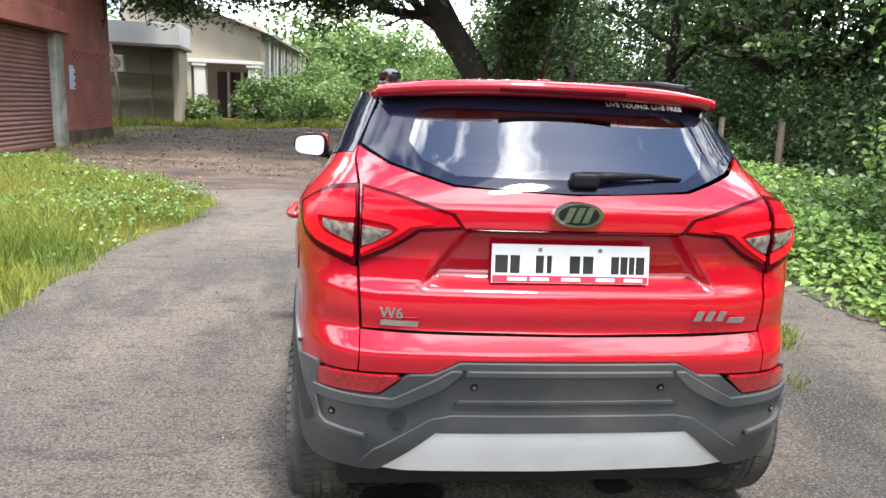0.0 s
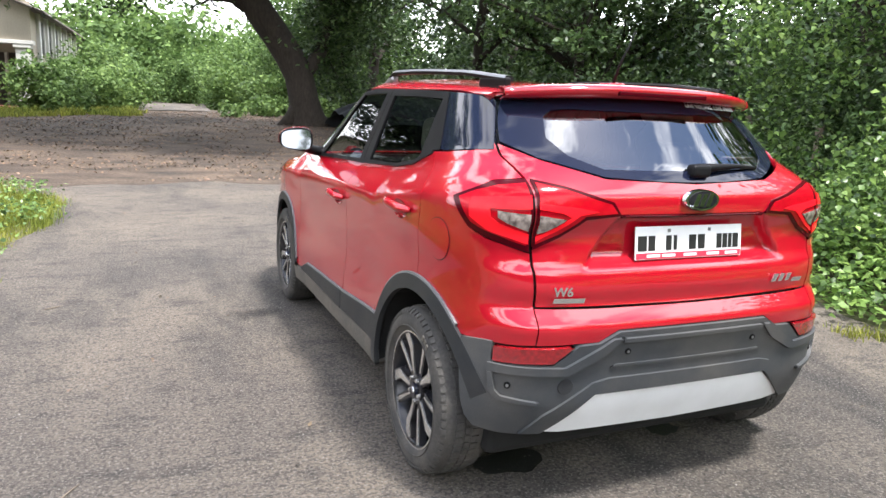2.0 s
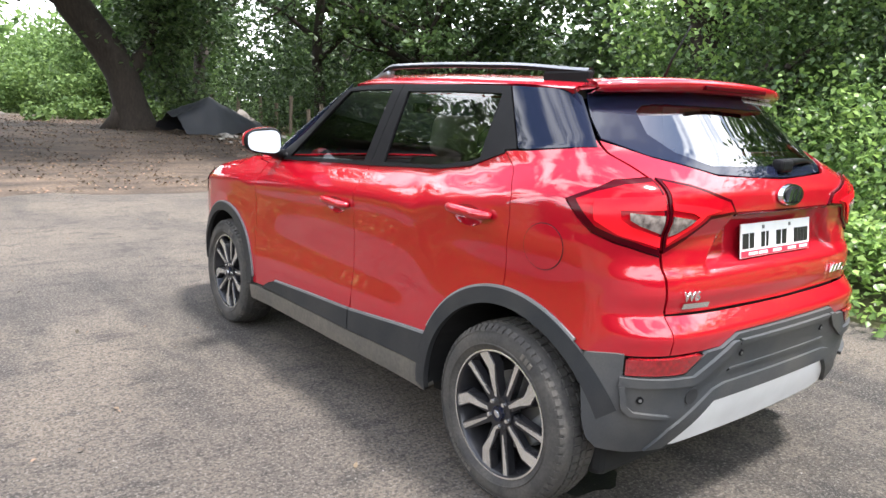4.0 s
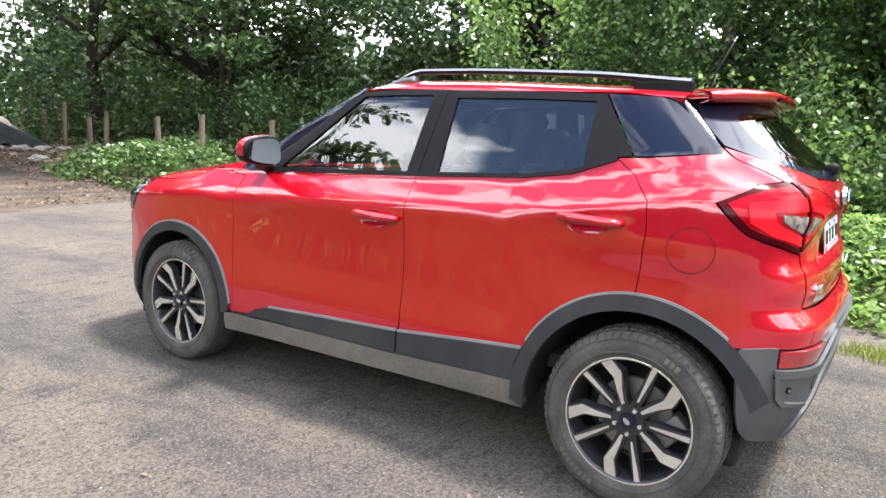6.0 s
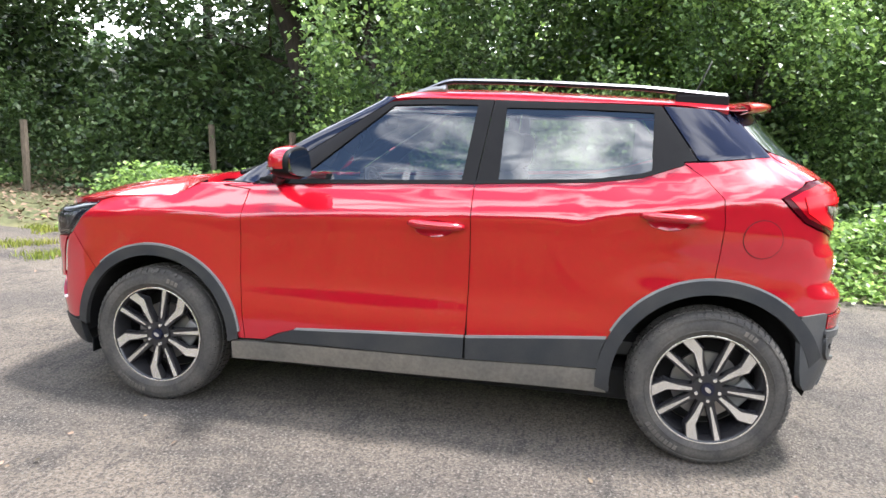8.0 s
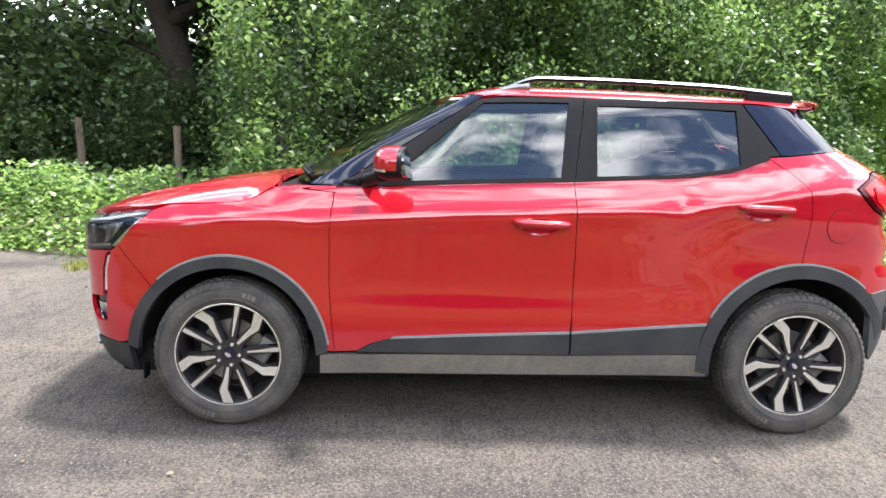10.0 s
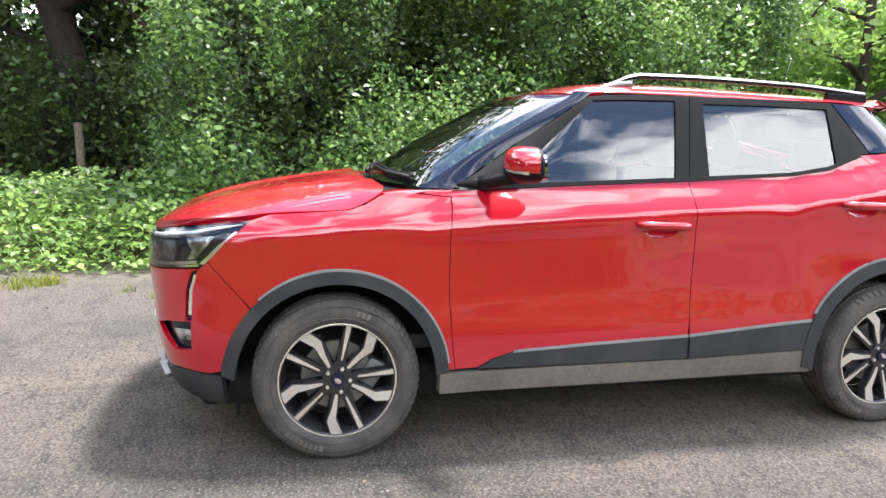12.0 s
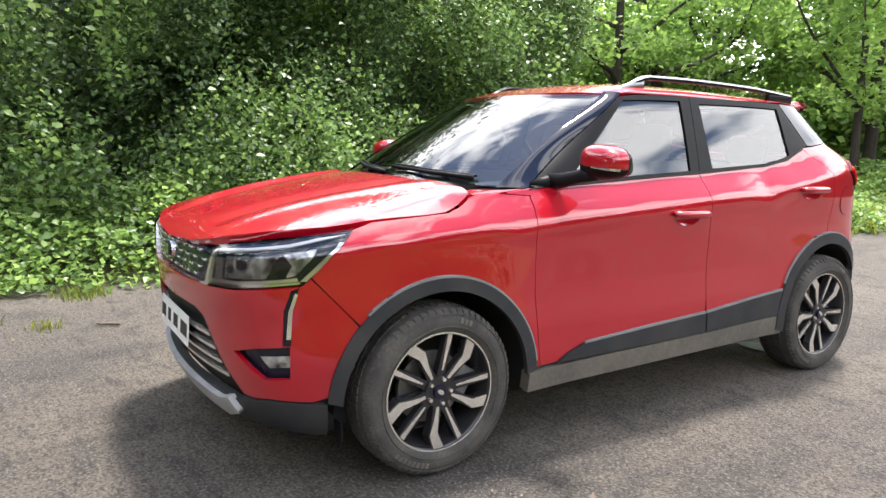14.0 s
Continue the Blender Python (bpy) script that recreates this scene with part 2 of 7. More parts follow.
def tube(points, radii, n=10, closed=False):
    """A tapered tube along points; returns vertices and faces."""
    pts = [Vector(p) for p in points]
    vs, fs = [], []
    side = None
    for i, p in enumerate(pts):
        t = (pts[min(i + 1, len(pts) - 1)] - pts[max(i - 1, 0)]).normalized()
        if side is None:
            side = t.orthogonal().normalized()
        side = (side - t * side.dot(t)).normalized()
        up = t.cross(side)
        r = radii[i] if hasattr(radii, "__len__") else radii
        for k in range(n):
            a = 2 * math.pi * k / n
            vs.append(p + (side * math.cos(a) + up * math.sin(a)) * r)
    for i in range(len(pts) - 1):
        for k in range(n):
            a, b = i * n + k, i * n + (k + 1) % n
            fs.append((a, b, b + n, a + n))
    fs.append(tuple(range(n - 1, -1, -1)))
    fs.append(tuple(range((len(pts) - 1) * n, len(pts) * n)))
    return vs, fs


def merged(pieces):
    vs, fs = [], []
    for v, f in pieces:
        o = len(vs)
        vs += list(v)
        fs += [tuple(i + o for i in q) for q in f]
    return vs, fs


def leaf_mesh(name, centres, size, rng, up=0.5, long=1.6, droop=0.0, tris=4):
    """Many small folded leaves as one mesh. up: how far the leaves face the sky."""
    c = np.asarray(centres, float)
    n = len(c)
    s = size * rng.uniform(0.6, 1.3, (n, 1))
    nor = rng.normal(size=(n, 3))
    nor[:, 2] = np.abs(nor[:, 2]) + up
    nor /= np.linalg.norm(nor, axis=1, keepdims=True)
    d = rng.normal(size=(n, 3))
    d[:, 2] -= droop
    d -= nor * (d * nor).sum(1, keepdims=True)
    d /= np.linalg.norm(d, axis=1, keepdims=True) + 1e-9
    w = np.cross(nor, d)
    a = c - d * s * long * 0.5
    b = c + d * s * long * 0.5
    if tris == 2:
        vs = np.stack([a, c + w * s * 0.5 + nor * s * 0.1, b, c - w * s * 0.5 + nor * s * 0.1], 1)
        faces = np.array([[0, 1, 2], [0, 2, 3]])
    else:
        m = c - d * s * 0.18
        vs = np.stack([a, m + w * s * 0.5 + nor * s * 0.14, b, m - w * s * 0.5 + nor * s * 0.14, c + d * s * 0.25], 1)
        faces = np.array([[0, 1, 4], [1, 2, 4], [0, 4, 3], [4, 2, 3]])
    k = vs.shape[1]
    tri = (faces[None] + (np.arange(n) * k)[:, None, None]).reshape(-1, 3)
    me = bpy.data.meshes.new(name)
    me.vertices.add(n * k)
    me.vertices.foreach_set("co", vs.reshape(-1))
    me.loops.add(tri.size)
    me.loops.foreach_set("vertex_index", tri.reshape(-1).astype(np.int32))
    me.polygons.add(len(tri))
    me.polygons.foreach_set("loop_start", np.arange(0, tri.size, 3, dtype=np.int32))
    me.update(calc_edges=True)
    return me


def smooth01(v, a, b):
    t = min(1.0, max(0.0, (v - a) / (b - a)))
    return t * t * (3 - 2 * t)


def ground_z(x, y):
    """Flat under the car; rises gently towards the wood and the far trees."""
    return 0.46 * smooth01(y, 9, 20) * smooth01(x, -7, 1) + 0.22 * smooth01(y, 9, 16) * (1 - smooth01(x, -7, 1)) + 0.15 * smooth01(x, 4, 8) * (1 - smooth01(y, 9, 20))


# ---------------------------------------------------------------- ground
def sheet(name, xs, ys, fz, material, keep=None):
    vs = [(x, y, fz(x, y)) for y in ys for x in xs]
    w = len(xs)
    fs = [(j * w + i, j * w + i + 1, (j + 1) * w + i + 1, (j + 1) * w + i) for j in range(len(ys) - 1) for i in range(w - 1)
          if keep is None or keep((xs[i] + xs[i + 1]) / 2, (ys[j] + ys[j + 1]) / 2)]
    return part(name, (vs, fs), material, smooth=True)


def spread(near, far, step, reach):
    inner = list(np.arange(near, far + 1e-6, step))
    outer, d = [], step
    while d < reach:
        d *= 1.7
        outer.append(d)
    return [near - d for d in reversed(outer)] + inner + [far + d for d in outer]


ground = sheet("ground", spread(-14, 14, 0.7, 900), spread(-14, 40, 0.9, 900), lambda x, y: ground_z(x, y) - 0.03, M_SOIL)
tagged(ground, "dark soil ground with sparse grass under the trees", "ground", kind="structure")


def edge_right(y):
    return 3.25 + 0.25 * math.sin(y * 0.9) + 0.9 * smooth01(y, 2.5, 6) - 0.9 * smooth01(-y, 5, 11) + 0.12 * noise.noise((0, y * 1.7, 3))


def edge_left(y):
    return -3.0 + 0.32 * smooth01(y, 3.4, 4.8) - 3.5 * smooth01(y, 6.0, 10.0) - 0.6 * smooth01(-y, -0.6, 0.8) - 6 * smooth01(-y, 0.5, 9) + 0.1 * noise.noise((5, y * 1.5, 1))


def strip(name, ys, left, right, fz, material, n=24):
    vs, fs = [], []
    for y in ys:
        a, b = left(y), right(y)
        for i in range(n + 1):
            x = a + (b - a) * i / n
            vs.append((x, y, fz(x, y)))
    for j in range(len(ys) - 1):
        for i in range(n):
            q = j * (n + 1) + i
            fs.append((q, q + 1, q + n + 2, q + n + 1))
    return part(name, (vs, fs), material, smooth=True)


road = strip("road", [-30 + 0.35 * i for i in range(115)] + [10.4], edge_left, edge_right, lambda x, y: ground_z(x, y) * 0.5 + 0.0 + 0.004 * noise.noise((x * 0.8, y * 0.8, 0)) * (0 if abs(x) < 1.6 and abs(y) < 2.6 else 1), M_ASPHALT, 40)
tagged(road, "worn grey asphalt road with loose grit and faint stains", "road", kind="structure")


def dirt_start(x):
    return 7.7 + 0.9 * noise.noise((x * 0.5, 0, 7)) + 0.12 * (x + 2) + 0.25 * noise.noise((x * 2.3, 2, 7))


vs, fs = [], []
cols = [-9 + 0.4 * i for i in range(38)]
rows_n = 36
for x in cols:
    y0 = dirt_start(x)
    for j in range(rows_n + 1):
        y = y0 + (34 - y0) * j / rows_n
        vs.append((x, y, ground_z(x, y) + 0.02 * min(1, j / 2) + 0.03 * noise.noise((x * 0.9, y * 0.9, 4)) * min(1, j / 3) - 0.004))
for i in range(len(cols) - 1):
    for j in range(rows_n):
        q = i * (rows_n + 1) + j
        fs.append((q, q + rows_n + 1, q + rows_n + 2, q + 1))
tagged(part("dirt_yard", (vs, fs), M_DIRT, smooth=True), "brown dirt yard strewn with dry leaves and twigs", "ground", kind="structure")
path_far = strip("far_path", [31 + 2 * i for i in range(24)], lambda y: -2.1 + 0.03 * (y - 31), lambda y: 1.5 + 0.07 * (y - 31), lambda x, y: ground_z(x, y) + 0.05, M_ASPHALT, 4)
tagged(path_far, "pale gravel path leading away between shrubs", "path", kind="structure")

# damp stains under the car
rng = np.random.default_rng(3)
for cx, cy, sx, sy, ph in ((-0.45, -1.42, 0.17, 0.075, 0.0), (0.39, -1.36, 0.085, 0.06, 2.0)):
    ring = []
    for k in range(36):
        a = 2 * math.pi * k / 36
        r = 1 + 0.35 * noise.noise((math.cos(a) * 1.6 + ph, math.sin(a) * 1.6, ph))
        ring.append((cx + sx * r * math.cos(a - 0.5), cy + sy * r * math.sin(a - 0.1) - 0.25 * (sx * r * math.cos(a)), 0.0065))
    tagged(part("oil_stain", (ring, [tuple(range(36))]), M_STAIN), "dark wet stain on the asphalt beneath the car", "stain", group="stains under the car", kind="structure")
# ---------------------------------------------------------------- car materials
def paint_red():
    m = shader("red_metallic_paint", (0.335, 0.0022, 0.0115), 0.4, 0.0, var=0.25, scale=30, color2=(0.30, 0.0018, 0.010), coat=1.0, spec=0.1)
    nt = m.node_tree
    p = nt.nodes["Principled BSDF"]
    p.inputs["Coat IOR"].default_value = 1.7
    p.inputs["Metallic"].default_value = 0.0
    # a thin film of road dust that dulls the gloss in patches
    n = nt.nodes.new("ShaderNodeTexNoise")
    n.inputs["Scale"].default_value, n.inputs["Detail"].default_value = 5, 7
    r = nt.nodes.new("ShaderNodeMapRange")
    r.inputs["From Min"].default_value, r.inputs["From Max"].default_value = 0.3, 0.75
    r.inputs["To Min"].default_value, r.inputs["To Max"].default_value = 0.0, 0.045
    nt.links.new(n.outputs["Fac"], r.inputs["Value"])
    nt.links.new(r.outputs["Result"], p.inputs["Coat Roughness"])
    return m


def glass(name, tint, ior=1.55):
    """Thin tinted glazing: clear through, mirror-like at the surface."""
    m = bpy.data.materials.new(name)
    m.use_nodes = True
    nt = m.node_tree
    nt.nodes.clear()
    out = nt.nodes.new("ShaderNodeOutputMaterial")
    t = nt.nodes.new("ShaderNodeBsdfTransparent")
    t.inputs["Color"].default_value = (*tint, 1)
    g = nt.nodes.new("ShaderNodeBsdfGlossy")
    g.inputs["Roughness"].default_value = 0.015
    f = nt.nodes.new("ShaderNodeFresnel")
    f.inputs["IOR"].default_value = ior
    mx = nt.nodes.new("ShaderNodeMixShader")
    nt.links.new(f.outputs["Fac"], mx.inputs["Fac"])
    nt.links.new(t.outputs["BSDF"], mx.inputs[1])
    nt.links.new(g.outputs["BSDF"], mx.inputs[2])
    nt.links.new(mx.outputs["Shader"], out.inputs["Surface"])
    return m


M_RED = paint_red()
M_GLOSSBLACK = shader("gloss_black", (0.008, 0.010, 0.022), 0.05, spec=0.4)
M_FRAME = shader("satin_black_trim", (0.008, 0.008, 0.009), 0.45, var=0.3, scale=20, color2=(0.014, 0.014, 0.014), spec=0.10)
M_CLAD = shader("grey_black_plastic", (0.022, 0.024, 0.027), 0.5, var=0.8, scale=6, color2=(0.042, 0.041, 0.040), fine=0.08, fine_scale=200, bump=0.12, bump_scale=350, spec=0.26)
# the cladding plastic in a lighter colour, imitating light that falls on the tail
M_BUMPER = shader("bumper_plastic_lit", (0.042, 0.046, 0.051), 0.5, var=0.9, scale=5, color2=(0.078, 0.076, 0.073), fine=0.08, fine_scale=200, bump=0.12, bump_scale=350, spec=0.3)
M_SILL = shader("dusty_sill_plastic", (0.125, 0.11, 0.09), 0.75, var=0.8, scale=5, color2=(0.075, 0.07, 0.062), fine=0.15, fine_scale=60)
M_SILVER = shader("silver_skid_paint", (0.80, 0.81, 0.82), 0.42, 0.1, var=0.35, scale=6, color2=(0.58, 0.58, 0.58))
# mottled grey for the front skid plate, darker than the rear one
M_SKIDFRONT = shader("grey_skid_plastic", (0.36, 0.36, 0.36), 0.5, 0.1, var=0.6, scale=9, color2=(0.22, 0.215, 0.21))
# paler grey of the edge strips, a highlight put into colour
M_EDGE_HIGHLIGHT = shader("grey_edge_highlight", (0.21, 0.21, 0.21), 0.6, var=0.5, scale=9)
M_CHROME = shader("chrome", (0.78, 0.79, 0.81), 0.16, 1.0)
M_MIRROR = shader("mirror_glass_silver", (0.20, 0.215, 0.23), 0.04, 1.0)
M_TYRE = shader("tyre_rubber", (0.038, 0.036, 0.034), 0.85, var=0.8, scale=9, color2=(0.085, 0.077, 0.066), fine=0.2, fine_scale=90)
M_RIMDARK = shader("dark_rim_paint", (0.02, 0.02, 0.023), 0.25, 0.2, var=0.4, scale=12, color2=(0.045, 0.042, 0.04))
M_RIMCUT = shader("machined_alloy", (0.78, 0.76, 0.72), 0.26, 0.8, var=0.5, scale=9, color2=(0.45, 0.43, 0.4))
M_RAIL = shader("satin_rail_alloy", (0.30, 0.30, 0.31), 0.38, 0.9, var=0.3, scale=8)
M_DISC = shader("brake_disc", (0.30, 0.29, 0.28), 0.4, 0.8, var=0.4, scale=14)
M_INNER = shader("inner_black", (0.006, 0.006, 0.006), 0.9)
M_LAMPRED = shader("red_lamp_lens", (0.36, 0.003, 0.010), 0.12, coat=0.12, spec=0.15, var=0.6, scale=25, color2=(0.24, 0.002, 0.006))
M_LAMPDARK = shader("dark_red_lens", (0.05, 0.001, 0.004), 0.15, spec=0.15)
M_LAMPREFLEX = shader("red_reflex", (0.30, 0.004, 0.010), 0.12, coat=1.0, var=1.0, scale=70, color2=(0.16, 0.002, 0.005), bump=0.5, bump_scale=300)
M_LAMPBRIGHT = shader("bright_red_guide", (0.80, 0.010, 0.018), 0.2, spec=0.15)
M_LAMPCLEAR = shader("frosted_clear_lens", (0.34, 0.29, 0.26), 0.18, 0.2, coat=0.5, var=1.0, scale=45, color2=(0.08, 0.06, 0.055))
M_REFLECTOR = shader("lamp_reflector", (0.70, 0.71, 0.73), 0.14, 0.85)
M_HEADREFLECT = shader("headlamp_bowl", (0.62, 0.63, 0.64), 0.18, 0.75, var=1.0, scale=26, color2=(0.04, 0.04, 0.045), bump=0.6, bump_scale=40)
M_PLATE = shader("plate_white", (0.8, 0.8, 0.8), 0.4, var=0.15, scale=20)
M_PLATERED = shader("plate_red_strip", (0.6, 0.03, 0.06), 0.4)
M_BLACKINK = shader("black_ink", (0.01, 0.01, 0.01), 0.5)
M_WHITEINK = shader("white_sticker", (0.75, 0.75, 0.75), 0.5)
M_SEAT = shader("beige_seat_fabric", (0.55, 0.51, 0.44), 0.85, var=0.3, scale=12)
M_DASH = shader("dark_dashboard", (0.045, 0.045, 0.046), 0.5, var=0.4, scale=14)
M_CABIN = shader("beige_cabin_trim", (0.46, 0.42, 0.36), 0.8, var=0.3, scale=8)
M_PAPER = shader("pale_paper", (0.75, 0.75, 0.72), 0.7)
M_GLASS_SIDE = glass("tinted_side_glass", (0.50, 0.56, 0.54), 2.1)
M_GLASS_FRONT = glass("windscreen_glass", (0.74, 0.82, 0.78), 2.3)
M_GLASS_REAR = glass("rear_glass", (0.30, 0.33, 0.32), 3.4)
M_LENS = glass("clear_lamp_lens", (0.92, 0.94, 0.95), 1.5)


# ---------------------------------------------------------------- car body surface
def pchip(*pts):
    """A smooth curve through points that does not overshoot."""
    x = np.array([p[0] for p in pts], float)
    y = np.array([p[1] for p in pts], float)
    h = np.diff(x)
    d = np.diff(y) / h
    m = np.zeros(len(x))
    for i in range(1, len(x) - 1):
        if d[i - 1] * d[i] > 0:
            w1, w2 = 2 * h[i] + h[i - 1], h[i] + 2 * h[i - 1]
            m[i] = (w1 + w2) / (w1 / d[i - 1] + w2 / d[i])
    m[0], m[-1] = d[0], d[-1]

    def f(v):
        v = np.clip(v, x[0], x[-1])
        i = np.clip(np.searchsorted(x, v) - 1, 0, len(h) - 1)
        t = (v - x[i]) / h[i]
        return (2 * t**3 - 3 * t**2 + 1) * y[i] + (t**3 - 2 * t**2 + t) * h[i] * m[i] + (3 * t**2 - 2 * t**3) * y[i + 1] + (t**3 - t**2) * h[i] * m[i + 1]

    return f


def sstep(v, a, b):
    t = np.clip((v - a) / (b - a), 0, 1)
    return t * t * (3 - 2 * t)


# half width over height, before the belt line's rise
WIDTH = pchip((0.18, 0.85), (0.26, 0.874), (0.36, 0.886), (0.5, 0.884), (0.7, 0.872), (0.88, 0.874), (0.955, 0.880), (0.968, 0.879), (1.03, 0.856),
              (1.09, 0.822), (1.13, 0.797), (1.17, 0.783), (1.26, 0.752), (1.40, 0.700), (1.50, 0.660), (1.56, 0.628))
RISE = pchip((-1.9, 0.15), (-1.5, 0.145), (-1.32, 0.115), (-1.2, 0.09), (-0.97, 0.05), (-0.25, 0.0), (0.8, -0.045), (1.3, -0.07), (1.6, -0.09), (2.1, -0.10))
FRONT = pchip((0.18, 1.93), (0.28, 2.03), (0.36, 2.06), (0.5, 2.09), (0.62, 2.10), (0.76, 2.115), (0.87, 2.115), (0.93, 2.07), (1.0, 2.0), (1.04, 1.90), (1.085, 1.75), (1.106, 1.22), (1.13, 1.105), (1.56, 0.40))
REAR = pchip((0.18, 1.70), (0.28, 1.775), (0.34, 1.805), (0.46, 1.85), (0.60, 1.868), (0.70, 1.885), (0.735, 1.89), (0.79, 1.855), (0.81, 1.842), (0.87, 1.85), (0.92, 1.845), (0.96, 1.825), (1.05, 1.815),
             (1.12, 1.83), (1.18, 1.827), (1.22, 1.805), (1.26, 1.775), (1.32, 1.715), (1.42, 1.61), (1.56, 1.47))
SWEEP_F = pchip((0.18, 0.12), (0.9, 0.14), (1.1, 0.17), (1.56, 0.15))
SWEEP_R = pchip((0.18, 0.03), (0.8, 0.045), (1.05, 0.055), (1.2, 0.065), (1.26, 0.12), (1.32, 0.19), (1.56, 0.20))
REAR_FLANK = pchip((0.18, 1.70), (0.28, 1.775), (0.34, 1.805), (0.46, 1.845), (0.65, 1.865), (0.85, 1.855), (1.05, 1.83), (1.18, 1.815), (1.26, 1.775), (1.32, 1.715), (1.42, 1.61), (1.56, 1.47))
# how far the shoulder crease swings up and down along the flank: over the wheels, dipping behind each of them
SWING = pchip((-1.9, 0.0), (-1.6, 0.012), (-1.45, 0.038), (-1.28, 0.058), (-1.06, 0.068), (-0.92, 0.065), (-0.82, 0.05), (-0.72, 0.028), (-0.62, 0.040), (-0.50, 0.050), (-0.26, 0.056),
              (0.28, 0.048), (0.70, 0.036), (0.84, 0.030), (0.92, 0.026), (1.01, 0.038), (1.14, 0.054), (1.3, 0.052), (1.48, 0.04), (1.66, 0.025), (1.85, 0.0), (2.1, 0.0))
N_R, N_F = 8.0, 8.0


def tail_y(z, xt, c):
    """The tail's profile; its ledges fade out round the corners."""
    w = sstep(np.abs(c), 0.90, 0.99)
    return REAR(z) * w + REAR_FLANK(z) * (1 - w) - SWEEP_R(z) * xt**2


def contour_table():
    """One half of the plan outline, rear middle to front middle, as arc length, relative width and relative length."""
    xt, c = [], []
    for n, end in ((N_R, -1), (N_F, 1)):
        d = 0.5 ** (1 / n)
        a = np.linspace(0, d, 900)
        b = np.linspace(d, 0, 1400)[1:]
        x = np.concatenate([a, (1 - b**n) ** (1 / n)])
        y = np.concatenate([(1 - a**n) ** (1 / n), b])
        if end > 0:
            x, y = x[::-1][1:], y[::-1][1:]
        xt.append(x)
        c.append(y * end)
    xt, c = np.concatenate(xt), np.concatenate(c)
    px, py = 0.88 * xt, np.where(c < 0, 1.85, 2.08) * c
    s = np.concatenate([[0], np.cumsum(np.hypot(np.diff(px), np.diff(py)))])
    return s, xt, c


S_T, X_T, C_T = contour_table()
S_END = float(S_T[-1])
MID = int(np.argmin(np.abs(C_T)))


def shell(s, z, off=0.0):
    """The body surface: s runs round the plan outline from the tail's middle over the left flank to the nose's middle."""
    s, z = np.asarray(s, float), np.asarray(z, float)
    mirror = np.where((s < 0) | (s > S_END), -1.0, 1.0)
    q = np.abs(s)
    q = np.where(q > S_END, 2 * S_END - q, q)
    xt, c = np.interp(q, S_T, X_T), np.interp(q, S_T, C_T)
    tail, nose = tail_y(z, xt, c), FRONT(z) - SWEEP_F(z) * xt**2
    y = np.where(c < 0, tail, nose) * c
    low = z - RISE(y) * sstep(z, 0.78, 0.98)
    a = WIDTH(low - SWING(y) * np.exp(-((low - 0.985) / 0.115) ** 2))
    # haunch over the rear wheel, swell over the front one, shallow hollow in the doors
    a = a + 0.022 * np.exp(-((y + 1.42) / 0.42) ** 2) * np.exp(-((z - 1.0) / 0.13) ** 2)
    a = a + 0.016 * np.exp(-((y - 1.32) / 0.34) ** 2) * np.exp(-((z - 0.88) / 0.11) ** 2)
    a = a - 0.006 * np.exp(-((y - 0.25) / 0.9) ** 2) * np.exp(-((z - 0.72) / 0.17) ** 2)
    a = a + 0.020 * (np.exp(-((y + 1.3) / 0.5) ** 4) + np.exp(-((y - 1.3) / 0.5) ** 4)) * (1 - sstep(z, 0.66, 0.92))
    x = -a * xt * mirror
    # the recess for the number plate
    w = 0.335 + 0.76 * (1.118 - z)
    rec = sstep(z, 0.925, 0.985) * (1 - sstep(z, 1.112, 1.122)) * (1 - sstep(np.abs(x), w - 0.03, w + 0.012)) * (c < 0)
    y = y + 0.042 * rec
    p = np.stack([x, y, z], -1)
    return p


def shell_n(s, z):
    e = 0.004
    ds = shell(s + e, z) - shell(s - e, z)
    dz = shell(s, z + e) - shell(s, z - e)
    n = np.cross(dz, ds)
    n /= np.linalg.norm(n, axis=-1, keepdims=True) + 1e-12
    out = shell(s, z) * (1, 1, 0)
    flip = np.sign((n * out).sum(-1, keepdims=True))
    return n * np.where(flip == 0, 1, flip)


def at_side(y, z):
    """The s of a flank point."""
    c, xt = 0.0, 1.0
    n = N_R if y < 0 else N_F
    for _ in range(12):
        full = float(tail_y(z, xt, c)) if y < 0 else float(FRONT(z) - SWEEP_F(z) * xt**2)
        c = min(0.9995, abs(y) / full)
        xt = (1 - c**n) ** (1 / n)
    return float(np.interp(-c if y < 0 else c, C_T, S_T))


def at_end(x, z, end):
    """The s of a tail (end -1) or nose (end 1) point; x is negative on the left."""
    y = -1.75 if end < 0 else 1.95
    a = float(WIDTH(z - RISE(y) * sstep(z, 0.78, 0.98))) + 0.02 * (1 - float(sstep(z, 0.66, 0.92))) * 0.55
    xt = min(0.9985, abs(x) / a)
    if end < 0:
        s = float(np.interp(xt, X_T[:MID], S_T[:MID]))
        return s if x <= 0 else -s
    s = float(np.interp(xt, X_T[MID:][::-1], S_T[MID:][::-1]))
    return s if x <= 0 else 2 * S_END - s


def dense(marks):
    """Adds marks between neighbours of one kind, so that edges run straight on the body."""
    out = []
    for a, b in zip(marks, marks[1:]):
        n = 1
        if a[0] == b[0]:
            n = max(1, int(math.ceil(max(abs(b[2] - a[2]) / 0.03, abs(b[1] - a[1]) / 0.06))))
        out += [(a[0], a[1] + (b[1] - a[1]) * i / n, a[2] + (b[2] - a[2]) * i / n) for i in range(n)]
    return out + [marks[-1]]


def spots(*marks):
    """Marks ('s', y, z), ('r', x, z), ('f', x, z) as surface coordinates."""
    out = []
    for k, v, z in dense(marks):
        out.append((at_side(v, z) if k == "s" else at_end(v, z, -1 if k == "r" else 1), z))
    return out


